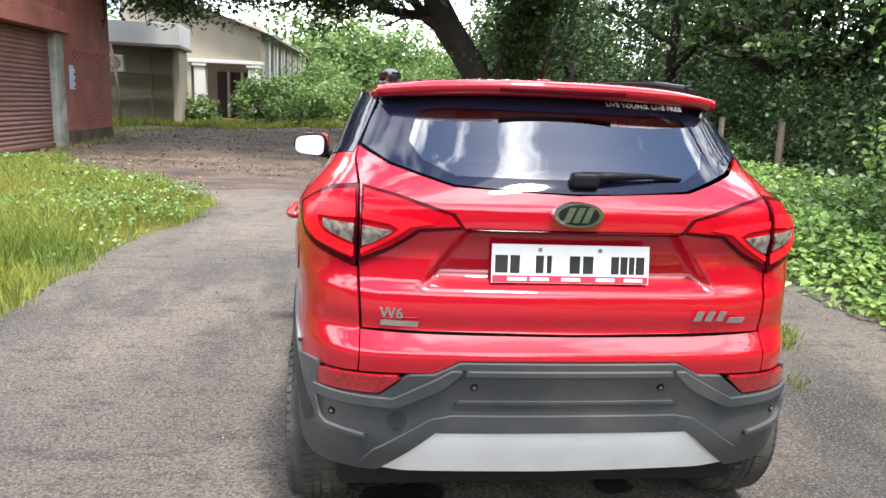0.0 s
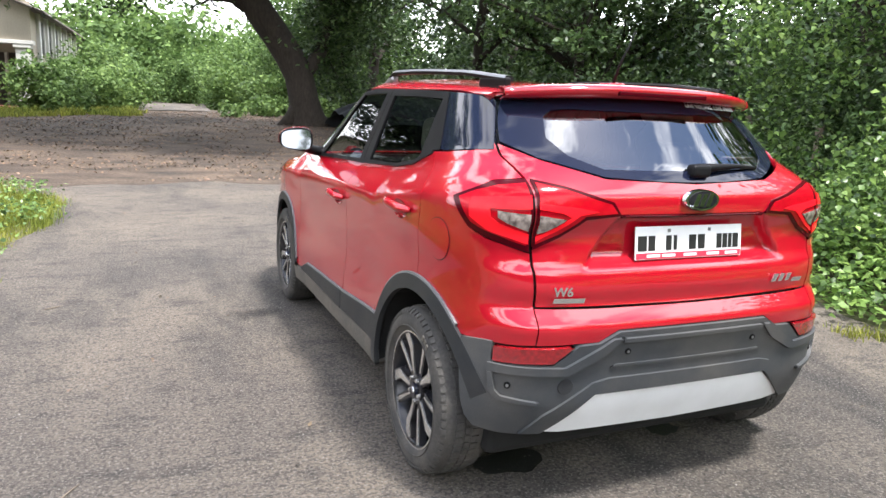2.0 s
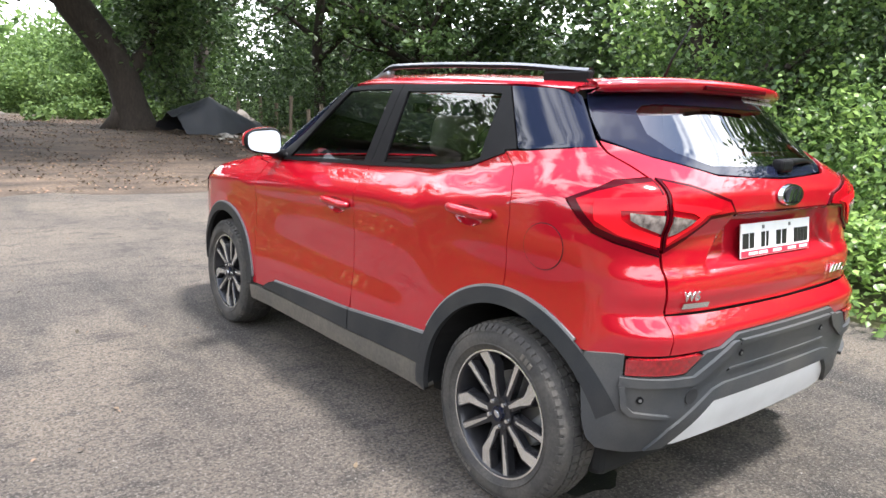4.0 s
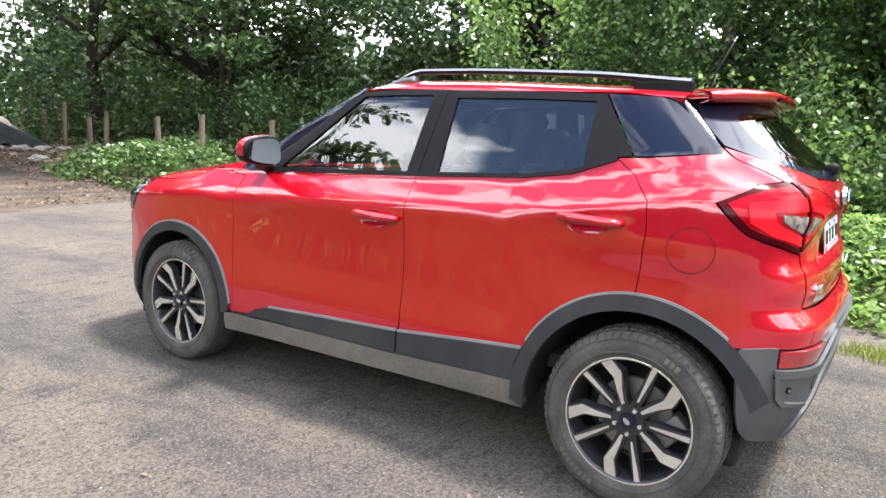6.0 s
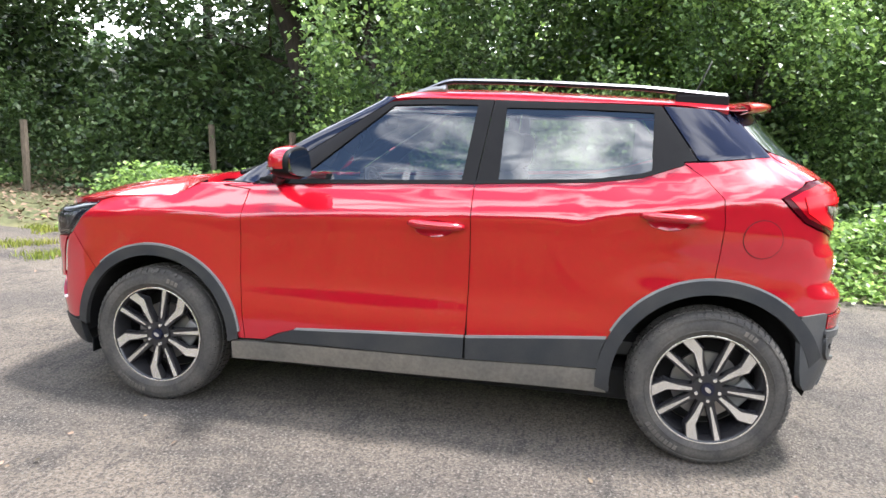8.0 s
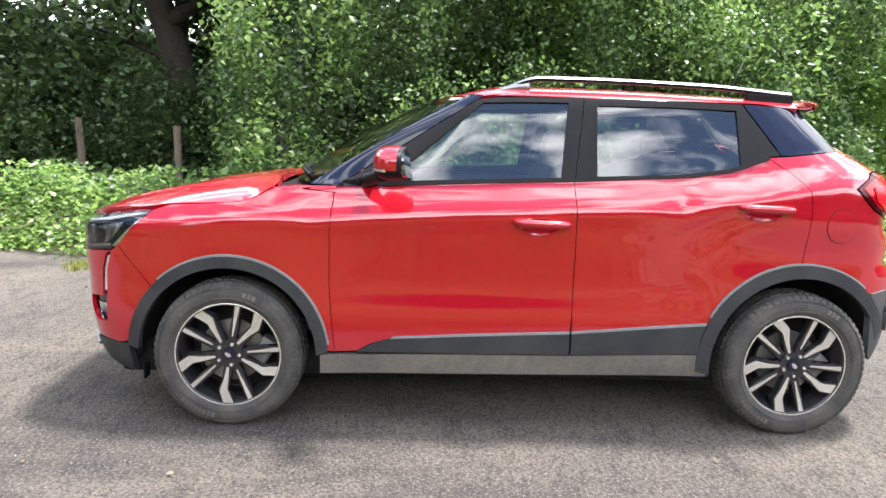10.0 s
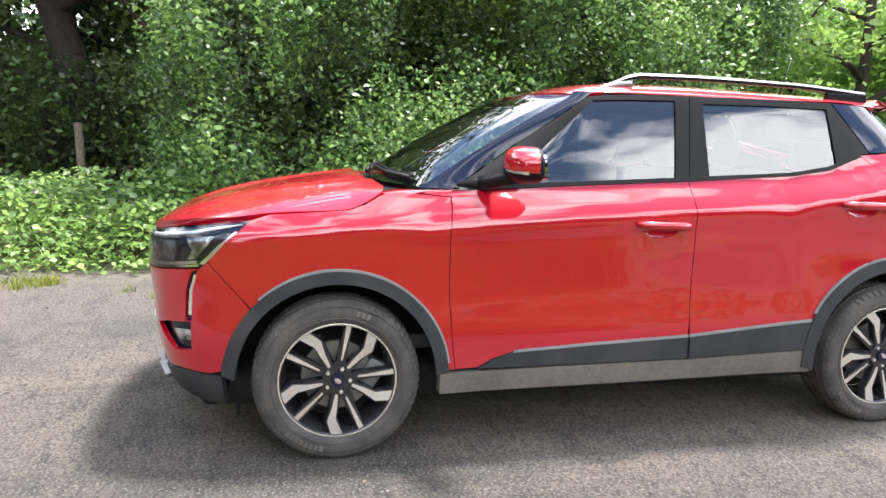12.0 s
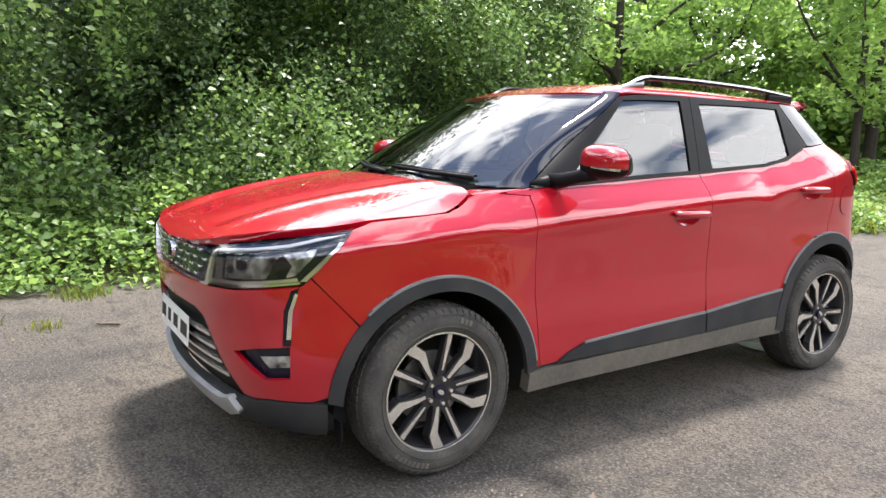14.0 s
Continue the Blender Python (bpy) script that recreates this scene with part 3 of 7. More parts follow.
def arch(y0, r, a0, a1, n=28, z0=0.335):
    """Marks along a wheel arch, degrees from the car's front over the top."""
    return [("s", y0 + r * math.cos(radians(a0 + (a1 - a0) * i / n)), z0 + r * math.sin(radians(a0 + (a1 - a0) * i / n))) for i in range(n + 1)]


def inset(poly, d):
    """Moves a polygon's sides inwards by d."""
    p = np.array(poly, float)
    area = 0.5 * np.sum(p[:, 0] * np.roll(p[:, 1], -1) - np.roll(p[:, 0], -1) * p[:, 1])
    if area < 0:
        p = p[::-1]
    e = np.roll(p, -1, 0) - p
    e /= np.linalg.norm(e, axis=1, keepdims=True) + 1e-12
    nrm = np.stack([-e[:, 1], e[:, 0]], 1)
    m = nrm + np.roll(nrm, 1, 0)
    m /= np.maximum(0.35, (m * nrm).sum(1, keepdims=True))
    return p + m * d


def resample(poly, step):
    out = []
    for a, b in zip(poly, np.roll(poly, -1, 0)):
        k = max(1, int(math.ceil(np.linalg.norm(b - a) / step)))
        out += [a + (b - a) * i / k for i in range(k)]
    return np.array(out)


def inside(pts, poly):
    x, y = pts[:, 0], pts[:, 1]
    r = np.zeros(len(pts), bool)
    for (x1, y1), (x2, y2) in zip(poly, np.roll(poly, -1, 0)):
        hit = (y1 > y) != (y2 > y)
        with np.errstate(divide="ignore", invalid="ignore"):
            r ^= hit & (x < (x2 - x1) * (y - y1) / (y2 - y1) + x1)
    return r


from mathutils.geometry import delaunay_2d_cdt


def patch(name, poly, material, parent, place, normal, step=0.025, gap=0.0015, lip=0.014, off=0.0, holes=(), label="", mirror=False):
    """A sheet over a polygon in surface coordinates, laid on a curved surface, with its edges turned in."""
    loops = [resample(inset(poly, gap), step)] + [resample(inset(h, -gap), step) for h in holes]
    lo, hi = loops[0].min(0), loops[0].max(0)
    gx, gy = np.meshgrid(np.arange(lo[0], hi[0], step), np.arange(lo[1], hi[1], step))
    gx = gx + (np.arange(gx.shape[0]) % 2)[:, None] * step * 0.5
    grid = np.stack([gx.ravel(), gy.ravel()], 1)
    ok = inside(grid, loops[0])
    for h in loops[1:]:
        ok &= ~inside(grid, h)
    grid = grid[ok]
    border = np.concatenate(loops)
    if len(grid):
        near = np.array([np.min(np.hypot(*(border - g).T)) for g in grid])
        grid = grid[near > step * 0.45]
    verts, edges, o = [], [], 0
    for lp in loops:
        verts += [Vector(v) for v in lp]
        edges += [(o + i, o + (i + 1) % len(lp)) for i in range(len(lp))]
        o += len(lp)
    verts += [Vector(v) for v in grid]
    tv, _, tf, _, _, _ = delaunay_2d_cdt(verts, edges, [], 0, 1e-7)
    p2 = np.array([tuple(v) for v in tv])
    tri = np.array([f for f in tf if len(f) == 3])
    mid = p2[tri].mean(1)
    ok = inside(mid, loops[0])
    for h in loops[1:]:
        ok &= ~inside(mid, h)
    tri = tri[ok]
    p3, nn = place(p2[:, 0], p2[:, 1]), normal(p2[:, 0], p2[:, 1])
    p3 = p3 + nn * off
    tn = np.cross(p3[tri[:, 1]] - p3[tri[:, 0]], p3[tri[:, 2]] - p3[tri[:, 0]])
    bad = (tn * nn[tri[:, 0]]).sum(1) < 0
    tri[bad] = tri[bad][:, ::-1]
    vs, normals, faces = [tuple(v) for v in p3], [tuple(v) for v in nn], [tuple(int(i) for i in f) for f in tri]
    if lip:
        count = {}
        for a, b, c in faces:
            for e in ((a, b), (b, c), (c, a)):
                count[e] = 1
        rim = [e for e in count if (e[1], e[0]) not in count]
        index = {}
        for e in rim:
            d = np.array(vs[e[1]]) - np.array(vs[e[0]])
            side = np.cross(d, nn[e[0]])
            side = side / (np.linalg.norm(side) + 1e-12)
            for i in e:
                if i not in index:
                    index[i] = (len(vs), len(vs) + 1)
                    vs.append(vs[i])
                    normals.append(tuple(side))
                    vs.append(tuple(np.array(vs[i]) - nn[i] * lip))
                    normals.append(tuple(side))
            a, b = index[e[0]], index[e[1]]
            faces.append((a[0], a[1], b[1], b[0]))
    if mirror:
        vs = [(-x, y, z) for x, y, z in vs]
        normals = [(-x, y, z) for x, y, z in normals]
        faces = [f[::-1] for f in faces]
    me = bpy.data.meshes.new(name)
    me.from_pydata(vs, [], faces)
    me.materials.append(material)
    me.shade_smooth()
    me.normals_split_custom_set_from_vertices(normals)
    return part(name, me, None, parent, label)


def skin(name, marks, material, parent, both=True, **kw):
    """A body panel from marks; both: also its twin on the right."""
    holes = [spots(*dense(list(h) + [h[0]])[:-1]) for h in kw.pop("holes", ())]
    marks = dense(list(marks) + [marks[0]])[:-1]
    obs = [patch(name, spots(*marks), material, parent, shell, shell_n, holes=holes, **kw)]
    if both:
        obs.append(patch(name, spots(*marks), material, parent, shell, shell_n, holes=holes, mirror=True, **kw))
    return obs


def height_patch(name, poly, material, parent, fz, **kw):
    """A panel given in plan, with its height by fz."""
    def place(x, y):
        return np.stack([x, y, fz(x, y)], -1)

    def normal(x, y):
        e = 0.003
        n = np.stack([(fz(x - e, y) - fz(x + e, y)) / (2 * e), (fz(x, y - e) - fz(x, y + e)) / (2 * e), np.ones_like(x)], -1)
        return n / np.linalg.norm(n, axis=-1, keepdims=True)

    return patch(name, poly, material, parent, place, normal, **kw)


def bolt_on(name, bm, material, parent, both=True, label="", smooth=True):
    """A small part made at the left, and its mirrored twin."""
    if both:
        twin = bm.copy()
        bmesh.ops.transform(twin, matrix=Matrix.Diagonal((-1, 1, 1, 1)), verts=twin.verts)
        bmesh.ops.reverse_faces(twin, faces=twin.faces)
        part(name, twin, material, parent, label, smooth)
    return part(name, bm, material, parent, label, smooth)


def rounded(lo, hi, bevel, seg=3):
    return box(lo, hi, bevel, seg)


car = empty("car", pose(0.012, 0, 0))
tagged(car, "bright red compact sport utility car with black roof rails, parked", "car")

# ---- dark shell behind the panel gaps
R_ARCH = 0.42
side_in = [("s", 1.75, 0.34)] + arch(1.3, R_ARCH, 0, 180) + [("s", 0.85, 0.27), ("s", -0.85, 0.28)] + arch(-1.3, R_ARCH, 0, 180) + [
    ("s", -1.74, 0.40), ("r", -0.60, 0.40), ("r", -0.60, 1.22), ("s", -1.5, 1.30), ("s", -1.14, 1.275), ("s", -0.8, 1.18), ("s", -0.2, 1.145), ("s", 0.8, 1.09), ("s", 1.1, 1.05), ("s", 1.5, 0.97), ("s", 1.72, 0.90), ("s", 1.86, 0.76), ("s", 1.86, 0.4)]
skin("inner_shell", side_in, M_INNER, car, step=0.05, off=-0.022, lip=0)
skin("inner_shell", [("r", -0.66, 0.36), ("r", -0.66, 1.22), ("r", 0.66, 1.22), ("r", 0.66, 0.36)], M_INNER, car, both=False, step=0.06, off=-0.06, lip=0)
skin("inner_shell", [("f", -0.74, 0.34), ("f", -0.74, 0.9), ("f", 0.74, 0.9), ("f", 0.74, 0.34)], M_INNER, car, both=False, step=0.06, off=-0.05, lip=0)
part("underbody", box((-0.72, -1.66, 0.19), (0.72, 1.85, 0.34), 0.03), M_INNER, car)
for s in (-1, 1):
    for y in (1.3, -1.3):
        vs, fs = [], []
        for i in range(25):
            a = radians(-4 + 190 * i / 24)
            wy, wz = y + 0.425 * math.cos(a), 0.335 + 0.425 * math.sin(a)
            for x in (abs(float(shell(at_side(wy, wz), wz)[0])) - 0.012, 0.5):
                vs.append((s * x, wy, wz))
        for i in range(24):
            fs.append((2 * i, 2 * i + 1, 2 * i + 3, 2 * i + 2))
        k = len(vs)
        fs.append(tuple(2 * i + 1 for i in range(25)))
        part("wheel_well", (vs, fs), M_INNER, car, "black wheel arch liner")

# ---- flanks
HANDLES = ((-0.095, 0.962), (-1.095, 1.054))


def cup(y, z, n=28):
    return [("s", y + 0.012 + 0.088 * math.cos(2 * math.pi * k / n), z - 0.012 + 0.037 * math.sin(2 * math.pi * k / n)) for k in range(n)]


door_front_edge = [("s", 0.818, 0.365), ("s", 0.832, 0.47), ("s", 0.848, 0.675), ("s", 0.848, 0.93), ("s", 0.83, 1.104)]
b_line = [("s", -0.245, 1.157), ("s", -0.252, 0.84), ("s", -0.25, 0.55), ("s", -0.243, 0.37)]
rear_edge = [("s", -1.285, 0.805), ("s", -1.295, 0.90), ("s", -1.305, 1.05), ("s", -1.295, 1.145), ("s", -1.22, 1.225), ("s", -1.135, 1.281)]
fender = door_front_edge + [("s", 0.97, 1.100), ("s", 1.06, 1.096), ("s", 1.11, 1.084), ("s", 1.19, 1.043), ("s", 1.25, 1.024), ("s", 1.40, 1.013), ("s", 1.56, 1.001), ("s", 1.635, 0.978),
                            ("s", 1.72, 0.905), ("s", 1.80, 0.818), ("s", 1.73, 0.74), ("s", 1.665, 0.668)] + arch(1.3, 0.450, 42, 176)
skin("front_wing", fender, M_RED, car, label="glossy red front wing")
fdoor = door_front_edge[::-1] + [("s", 0.72, 0.368), ("s", 0.66, 0.40), ("s", 0.57, 0.428), ("s", 0.2, 0.446), ("s", -0.246, 0.466)] + b_line[::-1][1:] + [("s", 0.2, 1.137)]
fd = skin("front_door", fdoor, M_RED, car, holes=(cup(*HANDLES[0]),), gap=0.002, label="red front door")
skin("door_cladding", [("s", 0.72, 0.366), ("s", 0.66, 0.40), ("s", 0.57, 0.43), ("s", 0.2, 0.449), ("s", -0.243, 0.469), ("s", -0.243, 0.37), ("s", 0.3, 0.366)], M_CLAD, car, off=0.012, lip=0.02, label="dark grey door cladding strip")
# strip painted as the highlight along the cladding's upper edge
skin("cladding_highlight", [("s", 0.57, 0.428), ("s", 0.2, 0.447), ("s", -0.243, 0.467), ("s", -0.243, 0.478), ("s", 0.2, 0.458), ("s", 0.56, 0.438)], M_EDGE_HIGHLIGHT, car, off=0.010, gap=0.0, lip=0.01, label="thin grey edge painted as a highlight")
rdoor = b_line[::-1][1:] + [("s", -0.8, 1.192), ("s", -0.97, 1.22)] + rear_edge[::-1] + arch(-1.3, 0.470, 88, 28) + [("s", -0.87, 0.52), ("s", -0.6, 0.497), ("s", -0.254, 0.466)]
rd = skin("rear_door", rdoor, M_RED, car, holes=(cup(*HANDLES[1]),), gap=0.002, label="red rear door")
skin("door_cladding", [("s", -0.25, 0.37), ("s", -0.25, 0.469), ("s", -0.6, 0.50), ("s", -0.865, 0.523), ("s", -0.842, 0.46), ("s", -0.835, 0.40), ("s", -0.83, 0.388)], M_CLAD, car, off=0.012, lip=0.02, label="dark grey door cladding strip")
skin("cladding_highlight", [("s", -0.25, 0.467), ("s", -0.6, 0.498), ("s", -0.862, 0.521), ("s", -0.866, 0.533), ("s", -0.6, 0.509), ("s", -0.25, 0.478)], M_EDGE_HIGHLIGHT, car, off=0.010, gap=0.0, lip=0.01)
skin("side_sill", [("s", 0.885, 0.262), ("s", 0.885, 0.352), ("s", 0.3, 0.362), ("s", -0.25, 0.367), ("s", -0.84, 0.387), ("s", -0.88, 0.30), ("s", -0.88, 0.283), ("s", 0.0, 0.27)], M_SILL, car, off=0.008, lip=0.05, label="dusty plastic side sill")
quarter = [("s", -1.135, 1.284)] + rear_edge[::-1][1:] + arch(-1.3, 0.470, 92, 134, 14) + [("s", -1.69, 0.672), ("r", -0.785, 0.677), ("r", -0.655, 0.681), ("r", -0.648, 0.80), ("r", -0.652, 0.99),
          ("r", -0.70, 1.006), ("r", -0.775, 1.033), ("s", -1.62, 1.059), ("s", -1.572, 1.100), ("s", -1.517, 1.156), ("s", -1.60, 1.200), ("r", -0.74, 1.225), ("r", -0.66, 1.238), ("r", -0.675, 1.30), ("r", -0.668, 1.345), ("s", -1.42, 1.312), ("s", -1.25, 1.292)]
qp = skin("rear_quarter", quarter, M_RED, car, step=0.02, label="red rear quarter panel")
# fuel flap
ring_f = [("s", -1.458 + 0.0815 * math.cos(2 * math.pi * k / 40), 0.988 + 0.0815 * math.sin(2 * math.pi * k / 40)) for k in range(40)]
skin("fuel_flap_gap", ring_f, M_INNER, car, both=False, off=0.0012, lip=0, step=0.02)
ring_f = [("s", -1.458 + 0.078 * math.cos(2 * math.pi * k / 40), 0.988 + 0.078 * math.sin(2 * math.pi * k / 40)) for k in range(40)]
skin("fuel_flap", ring_f, M_RED, car, both=False, off=0.0032, lip=0.004, step=0.015, gap=0.001, label="round red fuel flap")

# ---- wheel arch cladding
skin("arch_cladding", arch(1.3, 0.452, 4, 176, 48) + arch(1.3, 0.400, 178, 2, 44), M_CLAD, car, off=0.014, lip=0.022, gap=0.0, label="dark grey wheel arch cladding")
# strip painted as the highlight round the arch's outer edge
skin("arch_highlight", arch(1.3, 0.461, 48, 172, 44) + arch(1.3, 0.450, 172, 48, 44), M_EDGE_HIGHLIGHT, car, off=0.010, lip=0.012, gap=0.0, step=0.02)
skin("arch_cladding", arch(-1.3, 0.472, 160, -3, 48)[::-1] + arch(-1.3, 0.412, 163, -6, 44), M_CLAD, car, off=0.014, lip=0.022, gap=0.0, label="dark grey wheel arch cladding")
skin("arch_highlight", arch(-1.3, 0.481, 28, 130, 40) + arch(-1.3, 0.470, 130, 28, 40), M_EDGE_HIGHLIGHT, car, off=0.010, lip=0.012, gap=0.0, step=0.02)

# ---- rear bumper and tailgate
skin("bumper_strip", [("r", -0.653, 0.681), ("r", -0.53, 0.683), ("r", -0.42, 0.685), ("r", -0.345, 0.728), ("r", 0.345, 0.728), ("r", 0.42, 0.685), ("r", 0.53, 0.683), ("r", 0.653, 0.681), ("r", 0.646, 0.803), ("r", 0.4, 0.798), ("r", 0, 0.796), ("r", -0.4, 0.798), ("r", -0.646, 0.803)], M_RED, car, both=False, gap=0.001, label="red upper rear bumper")
low = [("s", -1.640, 0.672), ("s", -1.69, 0.679), ("r", -0.785, 0.684), ("r", -0.770, 0.684), ("r", -0.770, 0.614), ("r", -0.588, 0.611), ("r", -0.50, 0.680), ("r", -0.42, 0.684), ("r", -0.345, 0.724)]
low_b = [("s", -1.645, 0.56), ("s", -1.655, 0.44), ("s", -1.665, 0.385), ("r", -0.79, 0.352), ("r", -0.72, 0.34), ("r", -0.60, 0.332), ("r", -0.41, 0.495), ("r", 0.41, 0.495), ("r", 0.60, 0.332), ("r", 0.72, 0.34), ("r", 0.80, 0.352)]
left_poly = spots(*low)
right_poly = [(-s, z) for s, z in left_poly[::-1]]
bumper_poly = left_poly + right_poly + [(-s, z) for s, z in spots(*low_b[:8])] + spots(*low_b[:8])[::-1]
patch("rear_bumper", bumper_poly, M_BUMPER, car, shell, shell_n, step=0.022, off=0.012, lip=0.03, gap=0.0, label="textured grey black rear bumper")
skin("bumper_ledge", [("r", -0.775, 0.612), ("r", -0.545, 0.603), ("r", -0.415, 0.675), ("r", -0.37, 0.703), ("r", -0.33, 0.703), ("r", -0.40, 0.640), ("r", -0.53, 0.572), ("r", -0.775, 0.582)], M_BUMPER, car, off=0.024, lip=0.02, gap=0.0, label="raised grey bumper ledge")
skin("bumper_ledge", [("r", -0.33, 0.703), ("r", 0.33, 0.703), ("r", 0.33, 0.688), ("r", -0.33, 0.688)], M_BUMPER, car, both=False, off=0.024, lip=0.02, gap=0.0)
skin("bumper_crease", [("r", -0.34, 0.60), ("r", 0.34, 0.60), ("r", 0.36, 0.590), ("r", -0.36, 0.590)], M_BUMPER, car, both=False, off=0.018, lip=0.012, gap=0.0)
skin("skid_frame", [("r", -0.66, 0.345), ("r", -0.60, 0.42), ("r", -0.425, 0.535), ("r", -0.36, 0.548), ("r", 0.36, 0.548), ("r", 0.425, 0.535), ("r", 0.60, 0.42), ("r", 0.66, 0.345), ("r", 0.585, 0.342), ("r", 0.41, 0.49), ("r", -0.41, 0.49), ("r", -0.585, 0.342)], M_BUMPER, car, both=False, off=0.022, lip=0.022, gap=0.0, label="raised surround of the skid plate")
skin("skid_plate", [("r", -0.585, 0.338), ("r", -0.575, 0.356), ("r", -0.405, 0.487), ("r", 0.405, 0.487), ("r", 0.575, 0.356), ("r", 0.585, 0.338), ("r", 0.5, 0.325), ("r", 0, 0.318), ("r", -0.5, 0.325)], M_SILVER, car, both=False, off=0.006, lip=0.03, gap=0.0, label="silver painted rear skid plate")
skin("bumper_fin", [("r", -0.775, 0.58), ("r", -0.765, 0.58), ("r", -0.755, 0.515), ("r", -0.74, 0.497), ("r", -0.62, 0.474), ("r", -0.62, 0.464), ("r", -0.75, 0.484), ("r", -0.768, 0.51)], M_BUMPER, car, off=0.026, lip=0.02, gap=0.0)
skin("rear_reflector", [("r", -0.767, 0.673), ("r", -0.518, 0.678), ("r", -0.588, 0.617), ("r", -0.767, 0.617)], M_LAMPREFLEX, car, off=0.014, lip=0.015, gap=0.001, label="red rear reflector")


def dot(name, mark, r, material, off, both=True, label="", depth=0.006):
    """A round button set on the body."""
    s, z = spots(mark)[0]
    p, n = Vector(shell(s, z)), Vector(shell_n(np.array([s]), np.array([z]))[0])
    q = n.to_track_quat("Z", "Y").to_matrix().to_4x4()
    bm = bmesh.new()
    bmesh.ops.create_cone(bm, cap_ends=True, segments=20, radius1=r, radius2=r * 0.9, depth=depth, matrix=Matrix.Translation(p + n * off) @ q)
    return bolt_on(name, bm, material, car, both, label, False)


dot("parking_sensor", ("r", -0.298, 0.647), 0.013, M_FRAME, 0.013, label="round parking sensor")
dot("parking_sensor", ("r", -0.725, 0.535), 0.013, M_FRAME, 0.013)
dot("sensor_eye", ("r", -0.298, 0.647), 0.006, M_GREYMETAL, 0.015)
dot("sensor_eye", ("r", -0.725, 0.535), 0.006, M_GREYMETAL, 0.015)
dot("tow_cover", ("r", -0.53, 0.527), 0.032, M_CLAD, 0.012, both=False, label="round towing eye cover")

gate = [("r", -0.643, 0.806), ("r", 0, 0.800), ("r", 0.643, 0.806), ("r", 0.646, 0.99), ("r", 0.656, 1.24), ("r", 0.671, 1.30), ("r", 0.664, 1.345), ("r", 0.565, 1.297), ("r", 0.37, 1.245), ("r", 0, 1.231), ("r", -0.37, 1.245), ("r", -0.565, 1.297), ("r", -0.664, 1.345), ("r", -0.671, 1.30), ("r", -0.656, 1.24), ("r", -0.646, 0.99)]
skin("tailgate", gate, M_RED, car, both=False, step=0.0125, gap=0.0025, label="red tailgate with recessed plate panel")
lamp_out = [("r", -0.655, 1.234), ("r", -0.74, 1.222), ("s", -1.60, 1.197), ("s", -1.522, 1.156), ("s", -1.575, 1.102), ("s", -1.62, 1.062), ("r", -0.775, 1.036), ("r", -0.70, 1.008), ("r", -0.655, 0.995)]
skin("tail_lamp", lamp_out, M_LAMPDARK, car, step=0.012, off=0.006, lip=0.02, gap=0.0005, label="wraparound tail lamp with dark red lens")
skin("lamp_face", [("r", -0.663, 1.222), ("r", -0.735, 1.210), ("s", -1.605, 1.186), ("s", -1.55, 1.157), ("s", -1.595, 1.112), ("s", -1.63, 1.078), ("r", -0.77, 1.054), ("r", -0.70, 1.026), ("r", -0.663, 1.014)], M_LAMPRED, car, step=0.015, off=0.0085, lip=0.003)
skin("light_guide", [("r", -0.660, 1.184), ("r", -0.75, 1.172), ("s", -1.61, 1.160), ("s", -1.625, 1.10), ("r", -0.768, 1.060), ("r", -0.66, 1.022), ("r", -0.66, 1.058), ("r", -0.745, 1.090), ("r", -0.768, 1.108), ("r", -0.768, 1.134), ("r", -0.66, 1.142)], M_LAMPBRIGHT, car, step=0.012, off=0.014, lip=0.004, gap=0.0, label="bright red light guide")
skin("reversing_lens", [("r", -0.662, 1.126), ("r", -0.752, 1.130), ("r", -0.752, 1.108), ("r", -0.73, 1.094), ("r", -0.662, 1.068)], M_LAMPCLEAR, car, step=0.012, off=0.0145, lip=0.006, label="clear reversing light lens")
lamp_in = [("r", -0.645, 1.234), ("r", -0.544, 1.216), ("r", -0.369, 1.170), ("r", -0.333, 1.122), ("r", -0.471, 1.110), ("r", -0.556, 1.047), ("r", -0.645, 1.002)]
skin("tail_lamp", lamp_in, M_LAMPDARK, car, step=0.012, off=0.008, lip=0.025, gap=0.0005, label="inner tail lamp on the tailgate")
skin("lamp_face", [("r", -0.638, 1.224), ("r", -0.544, 1.206), ("r", -0.378, 1.163), ("r", -0.350, 1.130), ("r", -0.476, 1.120), ("r", -0.562, 1.058), ("r", -0.638, 1.020)], M_LAMPRED, car, step=0.015, off=0.0105, lip=0.003)
skin("light_guide", [("r", -0.638, 1.163), ("r", -0.50, 1.150), ("r", -0.43, 1.137), ("r", -0.50, 1.125), ("r", -0.638, 1.032), ("r", -0.638, 1.050), ("r", -0.53, 1.118), ("r", -0.56, 1.132), ("r", -0.638, 1.142)], M_LAMPBRIGHT, car, step=0.012, off=0.016, lip=0.004, gap=0.0)
skin("reversing_lens", [("r", -0.638, 1.125), ("r", -0.545, 1.113), ("r", -0.612, 1.070), ("r", -0.638, 1.060)], M_LAMPCLEAR, car, step=0.012, off=0.0165, lip=0.006)
# dark strip in the lens colour, painted shade along the lip over the plate
skin("plate_lip_shade", [("r", -0.33, 1.124), ("r", 0.33, 1.124), ("r", 0.33, 1.117), ("r", -0.33, 1.117)], M_LAMPDARK, car, both=False, off=0.006, lip=0.02, gap=0.0, label="dark strip standing in for shade at the lip above the plate")

# number plate, badges
plate_at = pose(0.0, -1.803, 1.017, 90 - 7, 0, 0)


